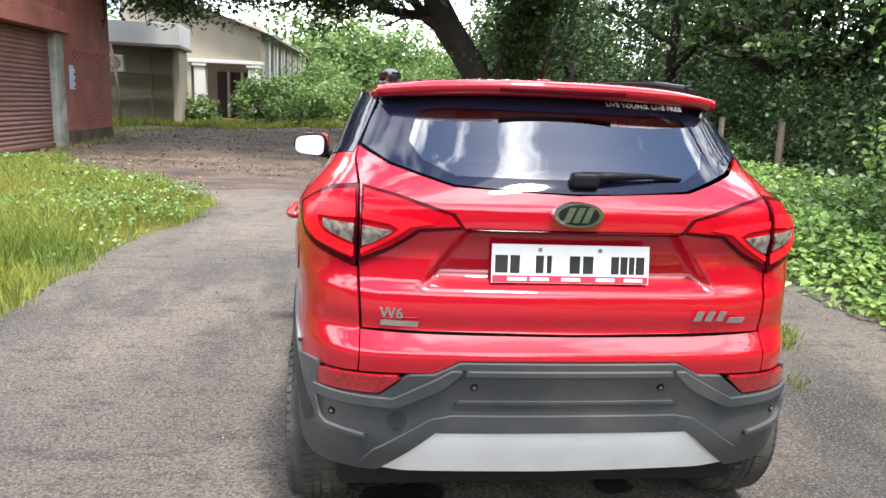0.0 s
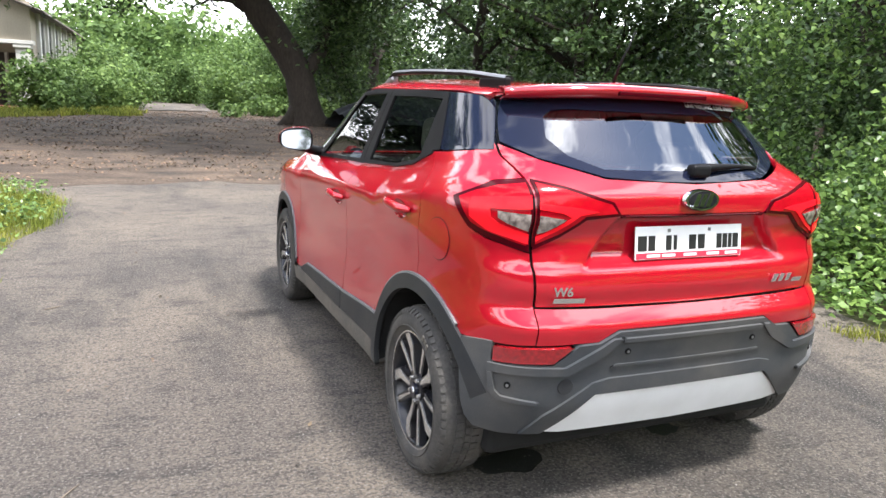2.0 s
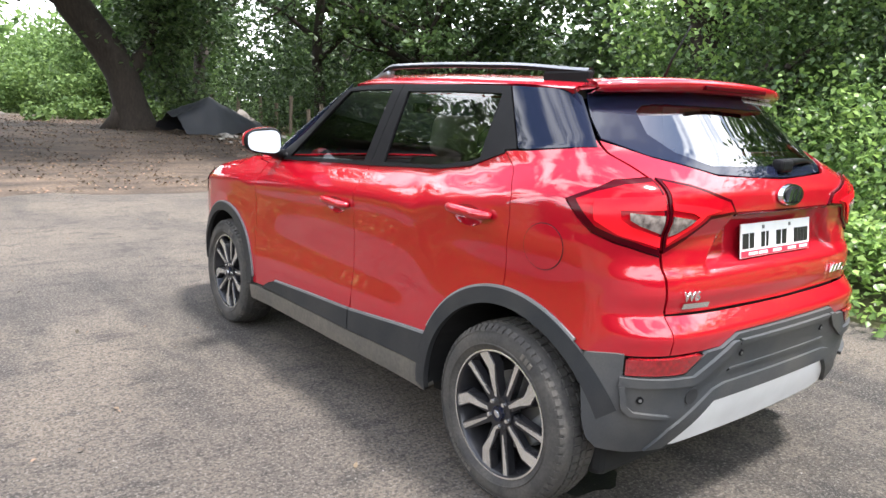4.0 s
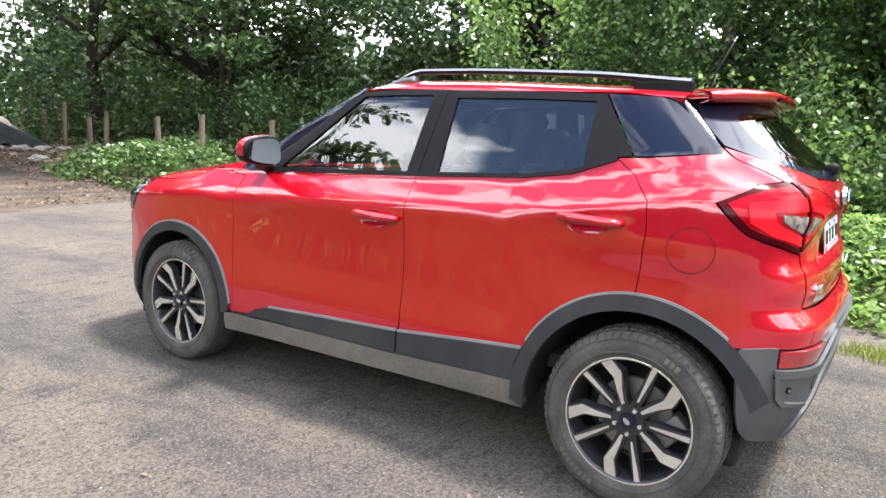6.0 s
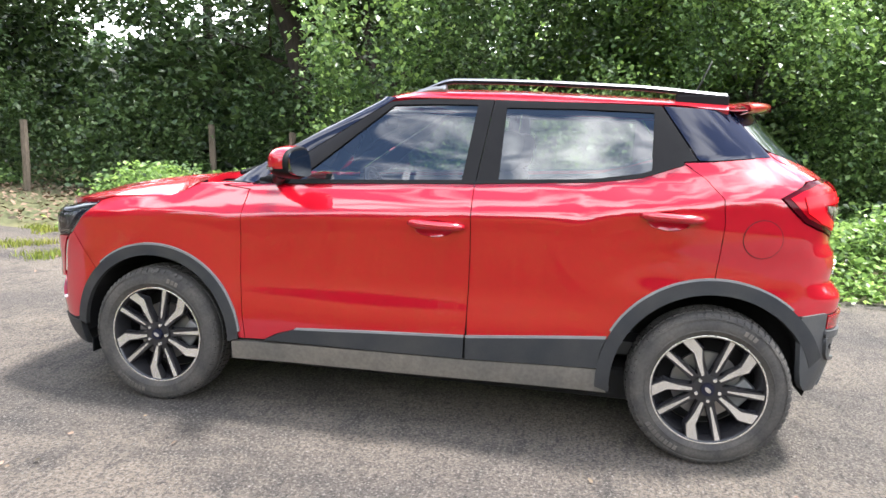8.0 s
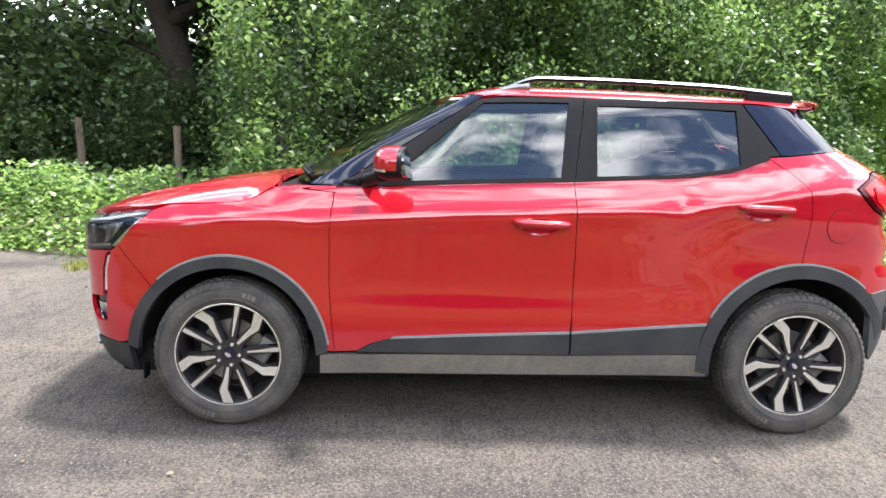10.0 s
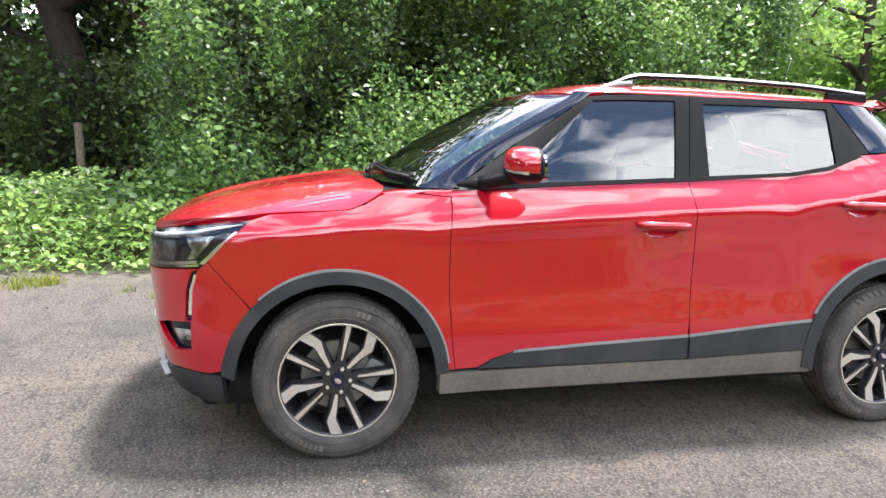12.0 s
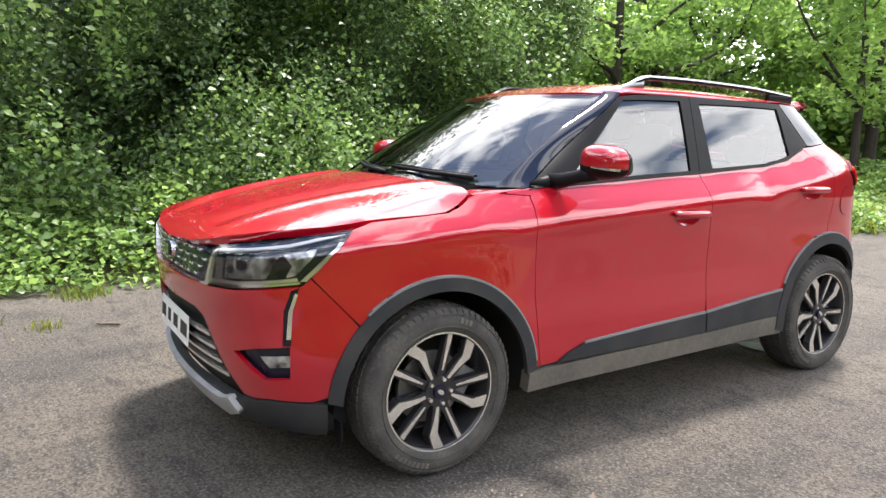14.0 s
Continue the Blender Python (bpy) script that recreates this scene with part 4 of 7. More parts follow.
def flat_bar(name, x0, x1, z0, z1, material, parent, thick=0.003, base=None, lift=0.0, shear=0.0, label=""):
    bm = bmesh.new()
    bmesh.ops.create_cube(bm, size=1, matrix=Matrix.Translation(((x0 + x1) / 2, (z0 + z1) / 2, lift + thick / 2)) @ Matrix.Diagonal((x1 - x0, z1 - z0, thick, 1)))
    for v in bm.verts:
        v.co.x += shear * (v.co.y - z0)
    bmesh.ops.transform(bm, matrix=base, verts=bm.verts)
    return part(name, bm, material, parent, label)


def number_plate(base, strip=True):
    pl = flat_bar("number_plate", -0.25, 0.25, -0.06, 0.06, M_PLATE, car, 0.004, base, label="white number plate with dark characters as bars")
    for a, b in ((0.02, 0.10), (0.115, 0.175), (0.275, 0.325), (0.345, 0.375), (0.49, 0.555), (0.575, 0.64), (0.755, 0.805), (0.815, 0.86), (0.87, 0.905), (0.915, 0.97)):
        flat_bar("character_bar", -0.25 + 0.5 * a, -0.25 + 0.5 * b, -0.028, 0.026, M_BLACKINK, pl, 0.002, base, 0.0042)
    if not strip:
        return pl
    flat_bar("plate_strip", -0.247, 0.247, -0.058, -0.036, M_PLATERED, pl, 0.0015, base, 0.0042, label="red dealer strip")
    for a in (-0.20, -0.13, -0.03, 0.08, 0.17):
        flat_bar("strip_bar", a, a + 0.06, -0.052, -0.042, M_WHITEINK, pl, 0.001, base, 0.006)
    for a in (-0.10, 0.09):
        flat_bar("plate_screw", a - 0.006, a + 0.006, 0.038, 0.05, M_GREYMETAL, pl, 0.003, base, 0.0042)
    return pl


number_plate(plate_at)


def badge_letters(text, size, m, material, name, label="", bold=0.0):
    cu = bpy.data.curves.new(name, "FONT")
    cu.body, cu.size, cu.extrude, cu.offset = text, size, 0.0018, size * bold
    tmp = new(name, cu)
    me = bpy.data.meshes.new_from_object(tmp.evaluated_get(bpy.context.evaluated_depsgraph_get()))
    bpy.data.objects.remove(tmp)
    me.transform(m)
    me.materials.clear()
    me.materials.append(material)
    return part(name, me, None, car, label)


def tail_pose(x, z, off=0.006):
    s, z = spots(("r", x, z))[0]
    p, n = Vector(shell(s, z)), Vector(shell_n(np.array([s]), np.array([z]))[0])
    side = Vector((0, 0, 1)).cross(n).normalized()
    up = n.cross(side)
    m = Matrix((side, up, n)).transposed().to_4x4()
    return Matrix.Translation(p + n * off) @ m


badge_letters("W6", 0.046, tail_pose(-0.585, 0.850), M_CHROME, "trim_badge", "small chrome trim badge reading W6", 0.03)
flat_bar("trim_badge", 0, 0.115, 0, 0.018, M_CHROME, car, 0.003, tail_pose(-0.585, 0.824), 0, 0.2, "small chrome strip badge")
bb = tail_pose(0.395, 0.852)
for k, w in enumerate((0.026, 0.024, 0.024)):
    flat_bar("model_badge", 0.038 * k, 0.038 * k + w, 0, 0.032, M_CHROME, car, 0.004, bb, 0, 0.3, "plain slanted chrome badge" if k == 0 else "")
flat_bar("model_badge", 0.115, 0.17, -0.006, 0.012, M_CHROME, car, 0.004, bb, 0, 0.3)


def ellipse_badge(m, rx, ry):
    bm = bmesh.new()
    bmesh.ops.create_cone(bm, cap_ends=True, segments=40, radius1=1, radius2=0.93, depth=1, matrix=m @ Matrix.Diagonal((rx, ry, 0.014, 1)))
    rim = part("emblem", bm, M_CHROME, car, "oval chrome emblem with dark centre", False)
    bm = bmesh.new()
    bmesh.ops.create_cone(bm, cap_ends=True, segments=40, radius1=0.78, radius2=0.76, depth=1, matrix=m @ Matrix.Translation((0, 0, 0.004)) @ Matrix.Diagonal((rx, ry, 0.013, 1)))
    part("emblem_field", bm, M_FRAME, rim)
    for k in (-0.35, 0.0, 0.35):
        flat_bar("emblem_stroke", k * rx - 0.010 - 0.012, k * rx + 0.010 - 0.012, -0.55 * ry, 0.55 * ry, M_CHROME, rim, 0.005, m, 0.010, 0.45)


ellipse_badge(tail_pose(0.0, 1.176, 0.012), 0.083, 0.041)

# ---- glazed upper body
belt_f = [("s", 0.815, 1.106), ("s", 0.2, 1.140), ("s", -0.25, 1.160)]
glass_f = [("s", 0.17, 1.495), ("s", 0.0, 1.503), ("s", -0.225, 1.506), ("s", -0.185, 1.168), ("s", 0.2, 1.150), ("s", 0.60, 1.132)]
frame_f = belt_f + [("s", -0.30, 1.532), ("s", -0.05, 1.532), ("s", 0.10, 1.524), ("s", 0.19, 1.512), ("s", 0.432, 1.355), ("s", 0.663, 1.205)]
skin("door_frame", frame_f, M_FRAME, car, step=0.03, gap=0.0015, off=0.002, holes=(glass_f,), label="satin black window frame")
skin("side_window", glass_f, M_GLASS_SIDE, car, step=0.04, gap=-0.006, lip=0, off=-0.006, label="tinted front side window")
glass_r = [("s", -0.352, 1.178), ("s", -0.36, 1.496), ("s", -0.7, 1.498), ("s", -1.005, 1.492), ("s", -1.005, 1.243), ("s", -0.92, 1.215), ("s", -0.8, 1.200)]
frame_r = [("s", -0.25, 1.160), ("s", -0.78, 1.195), ("s", -0.97, 1.223), ("s", -1.135, 1.285), ("s", -1.195, 1.292), ("s", -1.035, 1.524), ("s", -0.7, 1.530), ("s", -0.302, 1.532)]
skin("door_frame", frame_r, M_FRAME, car, step=0.03, gap=0.0015, off=0.002, holes=(glass_r,), label="satin black window frame")
skin("side_window", glass_r, M_GLASS_SIDE, car, step=0.04, gap=-0.006, lip=0, off=-0.006, label="tinted rear side window")
skin("quarter_window", [("s", -1.042, 1.524), ("s", -1.30, 1.514), ("s", -1.345, 1.49), ("s", -1.50, 1.318), ("s", -1.42, 1.312), ("s", -1.25, 1.294), ("s", -1.20, 1.294)], M_GLOSSBLACK, car, step=0.03, off=0.002, label="gloss black fixed quarter glass")
skin("belt_moulding", [("s", 0.83, 1.098), ("s", 0.2, 1.131), ("s", -0.25, 1.151), ("s", -0.78, 1.184), ("s", -0.97, 1.212), ("s", -1.14, 1.274), ("s", -1.135, 1.288), ("s", -0.96, 1.228), ("s", -0.77, 1.198), ("s", -0.25, 1.164), ("s", 0.2, 1.143), ("s", 0.815, 1.110)], M_FRAME, car, step=0.03, off=0.006, lip=0.012, gap=0.0, label="black belt line moulding")

def sheet_between(edge, mid, power):
    """A sheet bowed from a middle line to its edge; edge: points of the left border, bottom to top."""
    zs = [p[2] for p in edge]
    xe = pchip(*[(z, abs(p[0])) for z, p in zip(zs, edge)])
    ye = pchip(*[(z, p[1]) for z, p in zip(zs, edge)])

    def place(x, z):
        return np.stack([x, mid(z) + (ye(z) - mid(z)) * (np.abs(x) / xe(z)) ** power, z], -1)

    def normal(x, z):
        h = 0.003
        n = np.cross(place(x + h, z) - place(x - h, z), place(x, z + h) - place(x, z - h))
        n /= np.linalg.norm(n, axis=-1, keepdims=True)
        return n * np.sign(n[..., 1:2] * mid(1.3))

    return place, normal, xe


ws_edge = []
for i in range(8):
    t = i / 7
    ws_edge.append((-0.738 + 0.137 * t - 0.008 * math.sin(math.pi * t), 0.955 - 0.722 * t + 0.018 * math.sin(math.pi * t), 1.100 + 0.424 * t))
screen_place, screen_normal, screen_x = sheet_between(ws_edge, lambda z: 1.10 - 1.70 * (z - 1.12) + 0.05 * np.sin(math.pi * np.clip((z - 1.12) / 0.42, 0, 1)), 2.0)
ws_l = [(-float(screen_x(z)) + 0.001, z) for z in (1.112, 1.16, 1.24, 1.32, 1.39, 1.46, 1.520)] + [(-0.52, 1.526), (-0.3, 1.530), (0.0, 1.532)]
ws = ws_l + [(-x, z) for x, z in ws_l[:-1][::-1]]
patch("windscreen", ws, M_GLASS_FRONT, car, screen_place, screen_normal, step=0.03, gap=0.0, lip=0.0, off=-0.002, label="large raked windscreen")
# pillar: a bowed strip from the door frame to the windscreen
pillar_y = pchip((1.090, 0.850), (1.102, 0.832), (1.515, 0.192), (1.545, 0.146))
for s in (-1, 1):
    vs, fs, rows_p, cols_p = [], [], 26, 7
    for i in range(rows_p + 1):
        z = 1.104 + 0.428 * i / rows_p
        y = float(pillar_y(z))
        p = shell(at_side(y, z), z)
        a = Vector((-abs(float(p[0])) - 0.003, y, z))
        xe = float(screen_x(z)) - 0.008
        b = Vector(screen_place(np.array([-xe]), np.array([z]))[0]) + Vector((0, 0.004, 0.003))
        for k in range(cols_p + 1):
            t = k / cols_p
            q = a.lerp(b, t) + Vector((-0.5, 0.6, 0.3)) * 0.045 * t * (1 - t)
            vs.append((-s * q.x, q.y, q.z))
    for i in range(rows_p):
        for k in range(cols_p):
            q = i * (cols_p + 1) + k
            f = (q, q + 1, q + cols_p + 2, q + cols_p + 1)
            fs.append(f if s > 0 else f[::-1])
    part("windscreen_pillar", (vs, fs), M_GLOSSBLACK, car, "gloss black windscreen pillar", True)
# rear screen: gloss black border and tinted pane
rs_edge = [shell(at_end(-x, z, -1), z) for x, z in ((0.668, 1.22), (0.668, 1.30), (0.662, 1.35), (0.640, 1.42), (0.615, 1.47), (0.580, 1.53), (0.572, 1.545))]
back_place, back_normal, back_x = sheet_between(rs_edge, lambda z: -REAR(z), 2.6)
rg_l = [(0.0, 1.233), (-0.15, 1.235), (-0.37, 1.247), (-0.563, 1.299), (-0.655, 1.348), (-0.630, 1.42), (-0.606, 1.47), (-0.572, 1.53), (-0.3, 1.538), (0.0, 1.538)]
outer = rg_l + [(-x, z) for x, z in rg_l[1:-1][::-1]]
pane = [(-0.36, 1.275), (-0.46, 1.315), (-0.50, 1.37), (-0.475, 1.445), (-0.44, 1.466), (-0.38, 1.474)]
pane = pane + [(-x, z) for x, z in pane[::-1]]
patch("rear_screen_border", outer, M_GLOSSBLACK, car, back_place, back_normal, step=0.03, gap=0.002, lip=0.01, off=0.001, holes=(pane,), label="gloss black rear screen border")
patch("rear_screen", pane, M_GLASS_REAR, car, back_place, back_normal, step=0.03, gap=-0.003, lip=0.0, off=-0.001, label="dark tinted rear screen")

# ---- roof, spoiler, rails
ROOF_C = pchip((-1.62, 1.545), (-1.4, 1.565), (-0.9, 1.588), (-0.3, 1.602), (0.0, 1.600), (0.12, 1.589), (0.247, 1.560), (0.31, 1.545), (0.375, 1.532), (0.45, 1.515))


def roof_z(x, y):
    ax = np.abs(x) / 0.635
    return ROOF_C(y) - 0.022 * ax**2 - 0.036 * np.clip(ax, 0, 1.1) ** 9


roof_poly = [(-0.628, -1.32), (-0.632, -0.6), (-0.632, 0.0), (-0.620, 0.165), (-0.565, 0.255), (-0.40, 0.32), (0, 0.385), (0.40, 0.32), (0.565, 0.255), (0.620, 0.165), (0.632, 0.0), (0.632, -0.6), (0.628, -1.32), (0.3, -1.345), (0, -1.35), (-0.3, -1.345)]
height_patch("roof", roof_poly, M_RED, car, roof_z, step=0.03, gap=0.0, lip=0.02, label="red roof panel")


def roof_side(name, y0, y1, n=28):
    """The rolled edge between the roof and the window frames."""
    for s in (-1, 1):
        vs, fs = [], []
        for i in range(n + 1):
            y = y0 + (y1 - y0) * i / n
            top = (0.631, float(roof_z(np.array(0.631), np.array(y))))
            sz = 1.531 - 0.02 * smooth01(-y, 1.1, 1.35)
            p = shell(at_side(y, sz), sz)
            low = (abs(float(p[0])) + 0.001, sz)
            for k in range(5):
                t = k / 4
                vs.append((s * (top[0] + (low[0] - top[0]) * t + 0.006 * math.sin(math.pi * t)), y, top[1] + (low[1] - top[1]) * t))
        for i in range(n):
            for k in range(4):
                q = i * 5 + k
                f = (q, q + 5, q + 6, q + 1)
                fs.append(f if s > 0 else f[::-1])
        part(name, (vs, fs), M_RED, car, "", True)


roof_side("roof_edge", 0.14, -1.36)


def spoiler():
    """The lip over the rear screen, thin at its trailing edge."""
    cols, vs, fs = 33, [], []
    for i in range(cols):
        u = -1 + 2 * i / (cols - 1)
        x = 0.605 * u
        e = abs(u)
        y_tail = -1.585 + 0.17 * e**3
        z_root = float(roof_z(np.array(x), np.array(-1.33)))
        z_tail = 1.566 - 0.028 * e**2.5
        ring = [(-1.30, z_root + 0.001), (-1.40, z_root - 0.001), (y_tail + 0.06, z_tail + 0.012), (y_tail + 0.008, z_tail + 0.002), (y_tail, z_tail - 0.010), (y_tail + 0.012, z_tail - 0.030), (y_tail + 0.05, z_tail - 0.042), (-1.42, 1.520), (-1.34, 1.512)]
        vs += [(x, y, z) for y, z in ring]
    m = 9
    for i in range(cols - 1):
        for k in range(m - 1):
            a = i * m + k
            fs.append((a, a + 1, a + m + 1, a + m))
    fs.append(tuple(range(m)))
    fs.append(tuple(range((cols - 1) * m, cols * m))[::-1])
    ob = part("spoiler", (vs, fs), M_RED, car, "red roof spoiler with brake light", True)
    bpy.context.view_layer.update()
    return ob


sp = spoiler()
part("brake_light", rounded((-0.21, -1.583, 1.534), (0.21, -1.552, 1.551), 0.004), M_LAMPDARK, sp, "long dark red high brake light")
badge_letters("LIVE YOUNG. LIVE FREE", 0.027, tail_pose(0.165, 1.502, 0.004) @ pose(0, 0, 0, 0, 0, -2), M_WHITEINK, "sticker", "white lettered sticker on the rear screen")

for s in (-1, 1):
    pts = []
    for i in range(41):
        t = i / 40
        y = 0.085 - 1.405 * t
        x = 0.560 - 0.020 * t
        lift = 0.040 * smooth01(t, 0.0, 0.13) + 0.006 - 0.012 * smooth01(t, 0.7, 1.0)
        pts.append((s * x, y, float(roof_z(np.array(x), np.array(y))) + lift, 0.3 + 0.7 * smooth01(t, 0.0, 0.10)))
    sec = [(-0.017, -0.011), (0.017, -0.011), (0.019, 0.003), (0.010, 0.011), (-0.010, 0.011), (-0.019, 0.003)]
    vs, fs = [], []
    for x, y, z, w in pts:
        vs += [(x + a * w, y, z + b * w) for a, b in sec]
    for i in range(40):
        for k in range(6):
            a, b = i * 6 + k, i * 6 + (k + 1) % 6
            fs.append((a, a + 6, b + 6, b))
    fs += [tuple(range(6)), tuple(range(240, 246))[::-1]]
    rail = part("roof_rail", (vs, fs), M_FRAME, car, "low black roof rail with silver top")
    vs, fs = [], []
    for x, y, z, w in pts:
        vs += [(x + s * 0.0205 * w, y, z + 0.002 * w), (x + s * 0.0125 * w, y, z + 0.0125 * w), (x - s * 0.011 * w, y, z + 0.0125 * w)]
    for i in range(40):
        for k in range(2):
            a = i * 3 + k
            fs.append((a, a + 3, a + 4, a + 1))
    part("rail_cap", (vs, fs), M_RAIL, rail, "brushed silver rail cap", True)
    # the silver front foot runs out to a point on the roof
    vs, fs = [], []
    for i in range(11):
        t = i / 10
        y = 0.115 - 0.17 * t
        x = 0.561 - 0.003 * t
        base = float(roof_z(np.array(x), np.array(y)))
        top = base + 0.004 + 0.034 * smooth01(t, 0.0, 0.95)
        w = 0.008 + 0.012 * t
        vs += [(s * x - w, y, base - 0.012), (s * x + w, y, base - 0.012), (s * x + w * 0.8, y, top - 0.003), (s * x - w * 0.8, y, top - 0.003)]
    for i in range(10):
        for k in range(4):
            a, b = i * 4 + k, i * 4 + (k + 1) % 4
            fs.append((a, a + 4, b + 4, b))
    fs += [(0, 1, 2, 3), (43, 42, 41, 40)]
    part("rail_foot", (vs, fs), M_RAIL, rail, "silver pointed rail foot", True)
    for y0, y1 in ((-1.33, -1.10),):
        part("rail_foot", rounded((s * 0.548 - 0.015, y0, 1.53), (s * 0.548 + 0.015, y1, 1.585), 0.01), M_FRAME, rail)
ant = part("antenna", tube([(0.0, -1.24, 1.57), (0.006, -1.27, 1.66), (0.03, -1.33, 1.80)], [0.007, 0.005, 0.003], 8), M_FRAME, car, "short whip antenna", True)
part("antenna_base", rounded((-0.03, -1.30, 1.568), (0.03, -1.18, 1.592), 0.01), M_RED, ant)

# ---- rear wiper
wiper = part("rear_wiper", tube([(0.02, -1.772, 1.278), (0.12, -1.775, 1.290), (0.24, -1.755, 1.292), (0.36, -1.725, 1.283)], [0.024, 0.014, 0.009, 0.006], 8), M_FRAME, car, "black rear wiper arm", True)
part("wiper_cover", rounded((-0.015, -1.80, 1.252), (0.075, -1.755, 1.30), 0.014), M_FRAME, wiper)

# ---- bonnet
H_MID = pchip((0.95, 1.135), (1.02, 1.138), (1.19, 1.128), (1.45, 1.090), (1.77, 1.028), (1.92, 0.982), (2.03, 0.940), (2.12, 0.875))
H_EDGE = pchip((0.95, 1.103), (1.02, 1.101), (1.06, 1.096), (1.11, 1.085), (1.19, 1.047), (1.25, 1.028), (1.56, 1.004), (1.70, 0.975), (1.85, 0.945), (2.0, 0.92), (2.12, 0.89))


def bonnet_z(x, y):
    t = np.abs(x) / 0.80
    z = H_MID(y) + (H_EDGE(y) - H_MID(y)) * (0.35 * t**2 + 0.65 * t**6)
    line = 0.50 - 0.12 * (y - 1.1)
    z = z + 0.010 * np.exp(-((np.abs(x) - line) / 0.055) ** 2) * sstep(y, 1.0, 1.3) * (1 - sstep(y, 1.85, 2.05))
    return z - 0.008 * np.exp(-((np.abs(x) - line + 0.12) / 0.07) ** 2) * sstep(y, 1.0, 1.3) * (1 - sstep(y, 1.85, 2.05))


half = [(0.0, 2.105), (-0.30, 2.085), (-0.48, 2.045), (-0.60, 1.965), (-0.70, 1.84), (-0.755, 1.73), (-0.785, 1.63), (-0.797, 1.54), (-0.803, 1.40), (-0.808, 1.25), (-0.800, 1.19), (-0.785, 1.14), (-0.755, 1.11), (-0.70, 1.10), (-0.40, 1.14), (0.0, 1.155)]
bonnet = half + [(-x, y) for x, y in half[::-1][1:-1]]
height_patch("bonnet", bonnet, M_RED, car, bonnet_z, step=0.025, gap=0.002, lip=0.03, label="red ribbed bonnet with dried water spots")
for s in (-1, 1):
    corner = [(-0.770, 0.955), (-0.768, 1.055), (-0.783, 1.135), (-0.755, 1.112), (-0.70, 1.102), (-0.685, 1.02), (-0.72, 0.955)]
    height_patch("wing_corner", [(-s * x, y) for x, y in corner], M_RED, car, lambda x, y: 1.0985 - 0.16 * np.clip(y - 1.05, 0, 1), step=0.02, gap=0.0, lip=0.02)
part("cowl", rounded((-0.757, 0.955, 1.04), (0.757, 1.14, 1.088), 0.01), M_FRAME, car, "black scuttle panel below the windscreen")
for xs in ((-0.60, -0.32, -0.03), (-0.02, 0.26, 0.54)):
    arm_p, blade_p = [], []
    for k, x in enumerate(xs):
        z = 1.128 + 0.014 * k
        p = screen_place(np.array([x]), np.array([z]))[0]
        arm_p.append((float(p[0]), float(p[1]) + 0.012, z + 0.012))
        blade_p.append((float(p[0]), float(p[1]) - 0.006, z + 0.020))
    arm = part("windscreen_wiper", tube(arm_p, [0.012, 0.009, 0.007], 6), M_FRAME, car, "black windscreen wiper", True)
    part("wiper_blade", tube(blade_p, 0.006, 6), M_FRAME, arm)

# ---- nose
hood_line = [("f", 0.0, 0.912), ("f", -0.30, 0.910), ("f", -0.50, 0.905)]
grille = [("f", -0.535, 0.900), ("f", -0.30, 0.908), ("f", 0.30, 0.908), ("f", 0.535, 0.900), ("f", 0.47, 0.765), ("f", 0.40, 0.750), ("f", -0.40, 0.750), ("f", -0.47, 0.765)]
skin("grille", grille, M_GLOSSBLACK, car, both=False, off=-0.02, lip=0.0, gap=0.0, label="black grille with chrome studs")
skin("grille_trim", [("f", -0.545, 0.903), ("f", -0.525, 0.903), ("f", -0.462, 0.770), ("f", -0.40, 0.756), ("f", 0.0, 0.756), ("f", 0.0, 0.744), ("f", -0.41, 0.744), ("f", -0.482, 0.757)], M_RIMCUT, car, gap=0.0, off=-0.004, lip=0.02, step=0.02, label="chrome grille surround")
for row in range(4):
    for c in range(-5, 6):
        x = 0.084 * c + (0.042 if row % 2 else 0)
        if abs(x) > 0.47 - 0.02 * (3 - row) or (abs(x) < 0.085 and 0 < row < 3):
            continue
        z = 0.780 + 0.032 * row
        p = shell(at_end(x, z, 1), z)
        part("grille_stud", rounded((float(p[0]) - 0.020, float(p[1]) - 0.030, z - 0.0045), (float(p[0]) + 0.020, float(p[1]) - 0.014, z + 0.0045), 0.003, 1), M_RIMCUT, car)
s, z = at_end(0.0, 0.83, 1), 0.83
ellipse_badge(Matrix.Translation((0, 2.100, 0.832)) @ pose(0, 0, 0, 90, 0, 180), 0.075, 0.04)

head = [("f", -0.525, 0.912), ("f", -0.60, 0.920), ("s", 1.86, 0.946), ("s", 1.76, 0.966), ("s", 1.63, 0.980), ("s", 1.715, 0.905), ("s", 1.795, 0.822), ("s", 1.83, 0.793), ("f", -0.66, 0.772), ("f", -0.47, 0.762)]
skin("headlamp", head, M_GLOSSBLACK, car, off=-0.012, lip=0.0, gap=0.0, step=0.02, label="swept headlamp with chrome and black inside")
skin("headlamp_reflector", [("f", -0.548, 0.872), ("f", -0.585, 0.876), ("f", -0.575, 0.796), ("f", -0.535, 0.793)], M_REFLECTOR, car, off=-0.006, lip=0.01, gap=0.0, step=0.015)
skin("headlamp_bowl", [("f", -0.598, 0.882), ("f", -0.77, 0.898), ("f", -0.745, 0.812), ("f", -0.592, 0.802)], M_HEADREFLECT, car, off=-0.008, lip=0.01, gap=0.0, step=0.015, label="bright faceted lamp bowl")
skin("headlamp_reflector", [("s", 1.885, 0.902), ("s", 1.775, 0.920), ("s", 1.80, 0.880), ("s", 1.850, 0.826), ("s", 1.88, 0.818), ("s", 1.86, 0.86)], M_HEADREFLECT, car, off=-0.006, lip=0.01, gap=0.0, step=0.015)
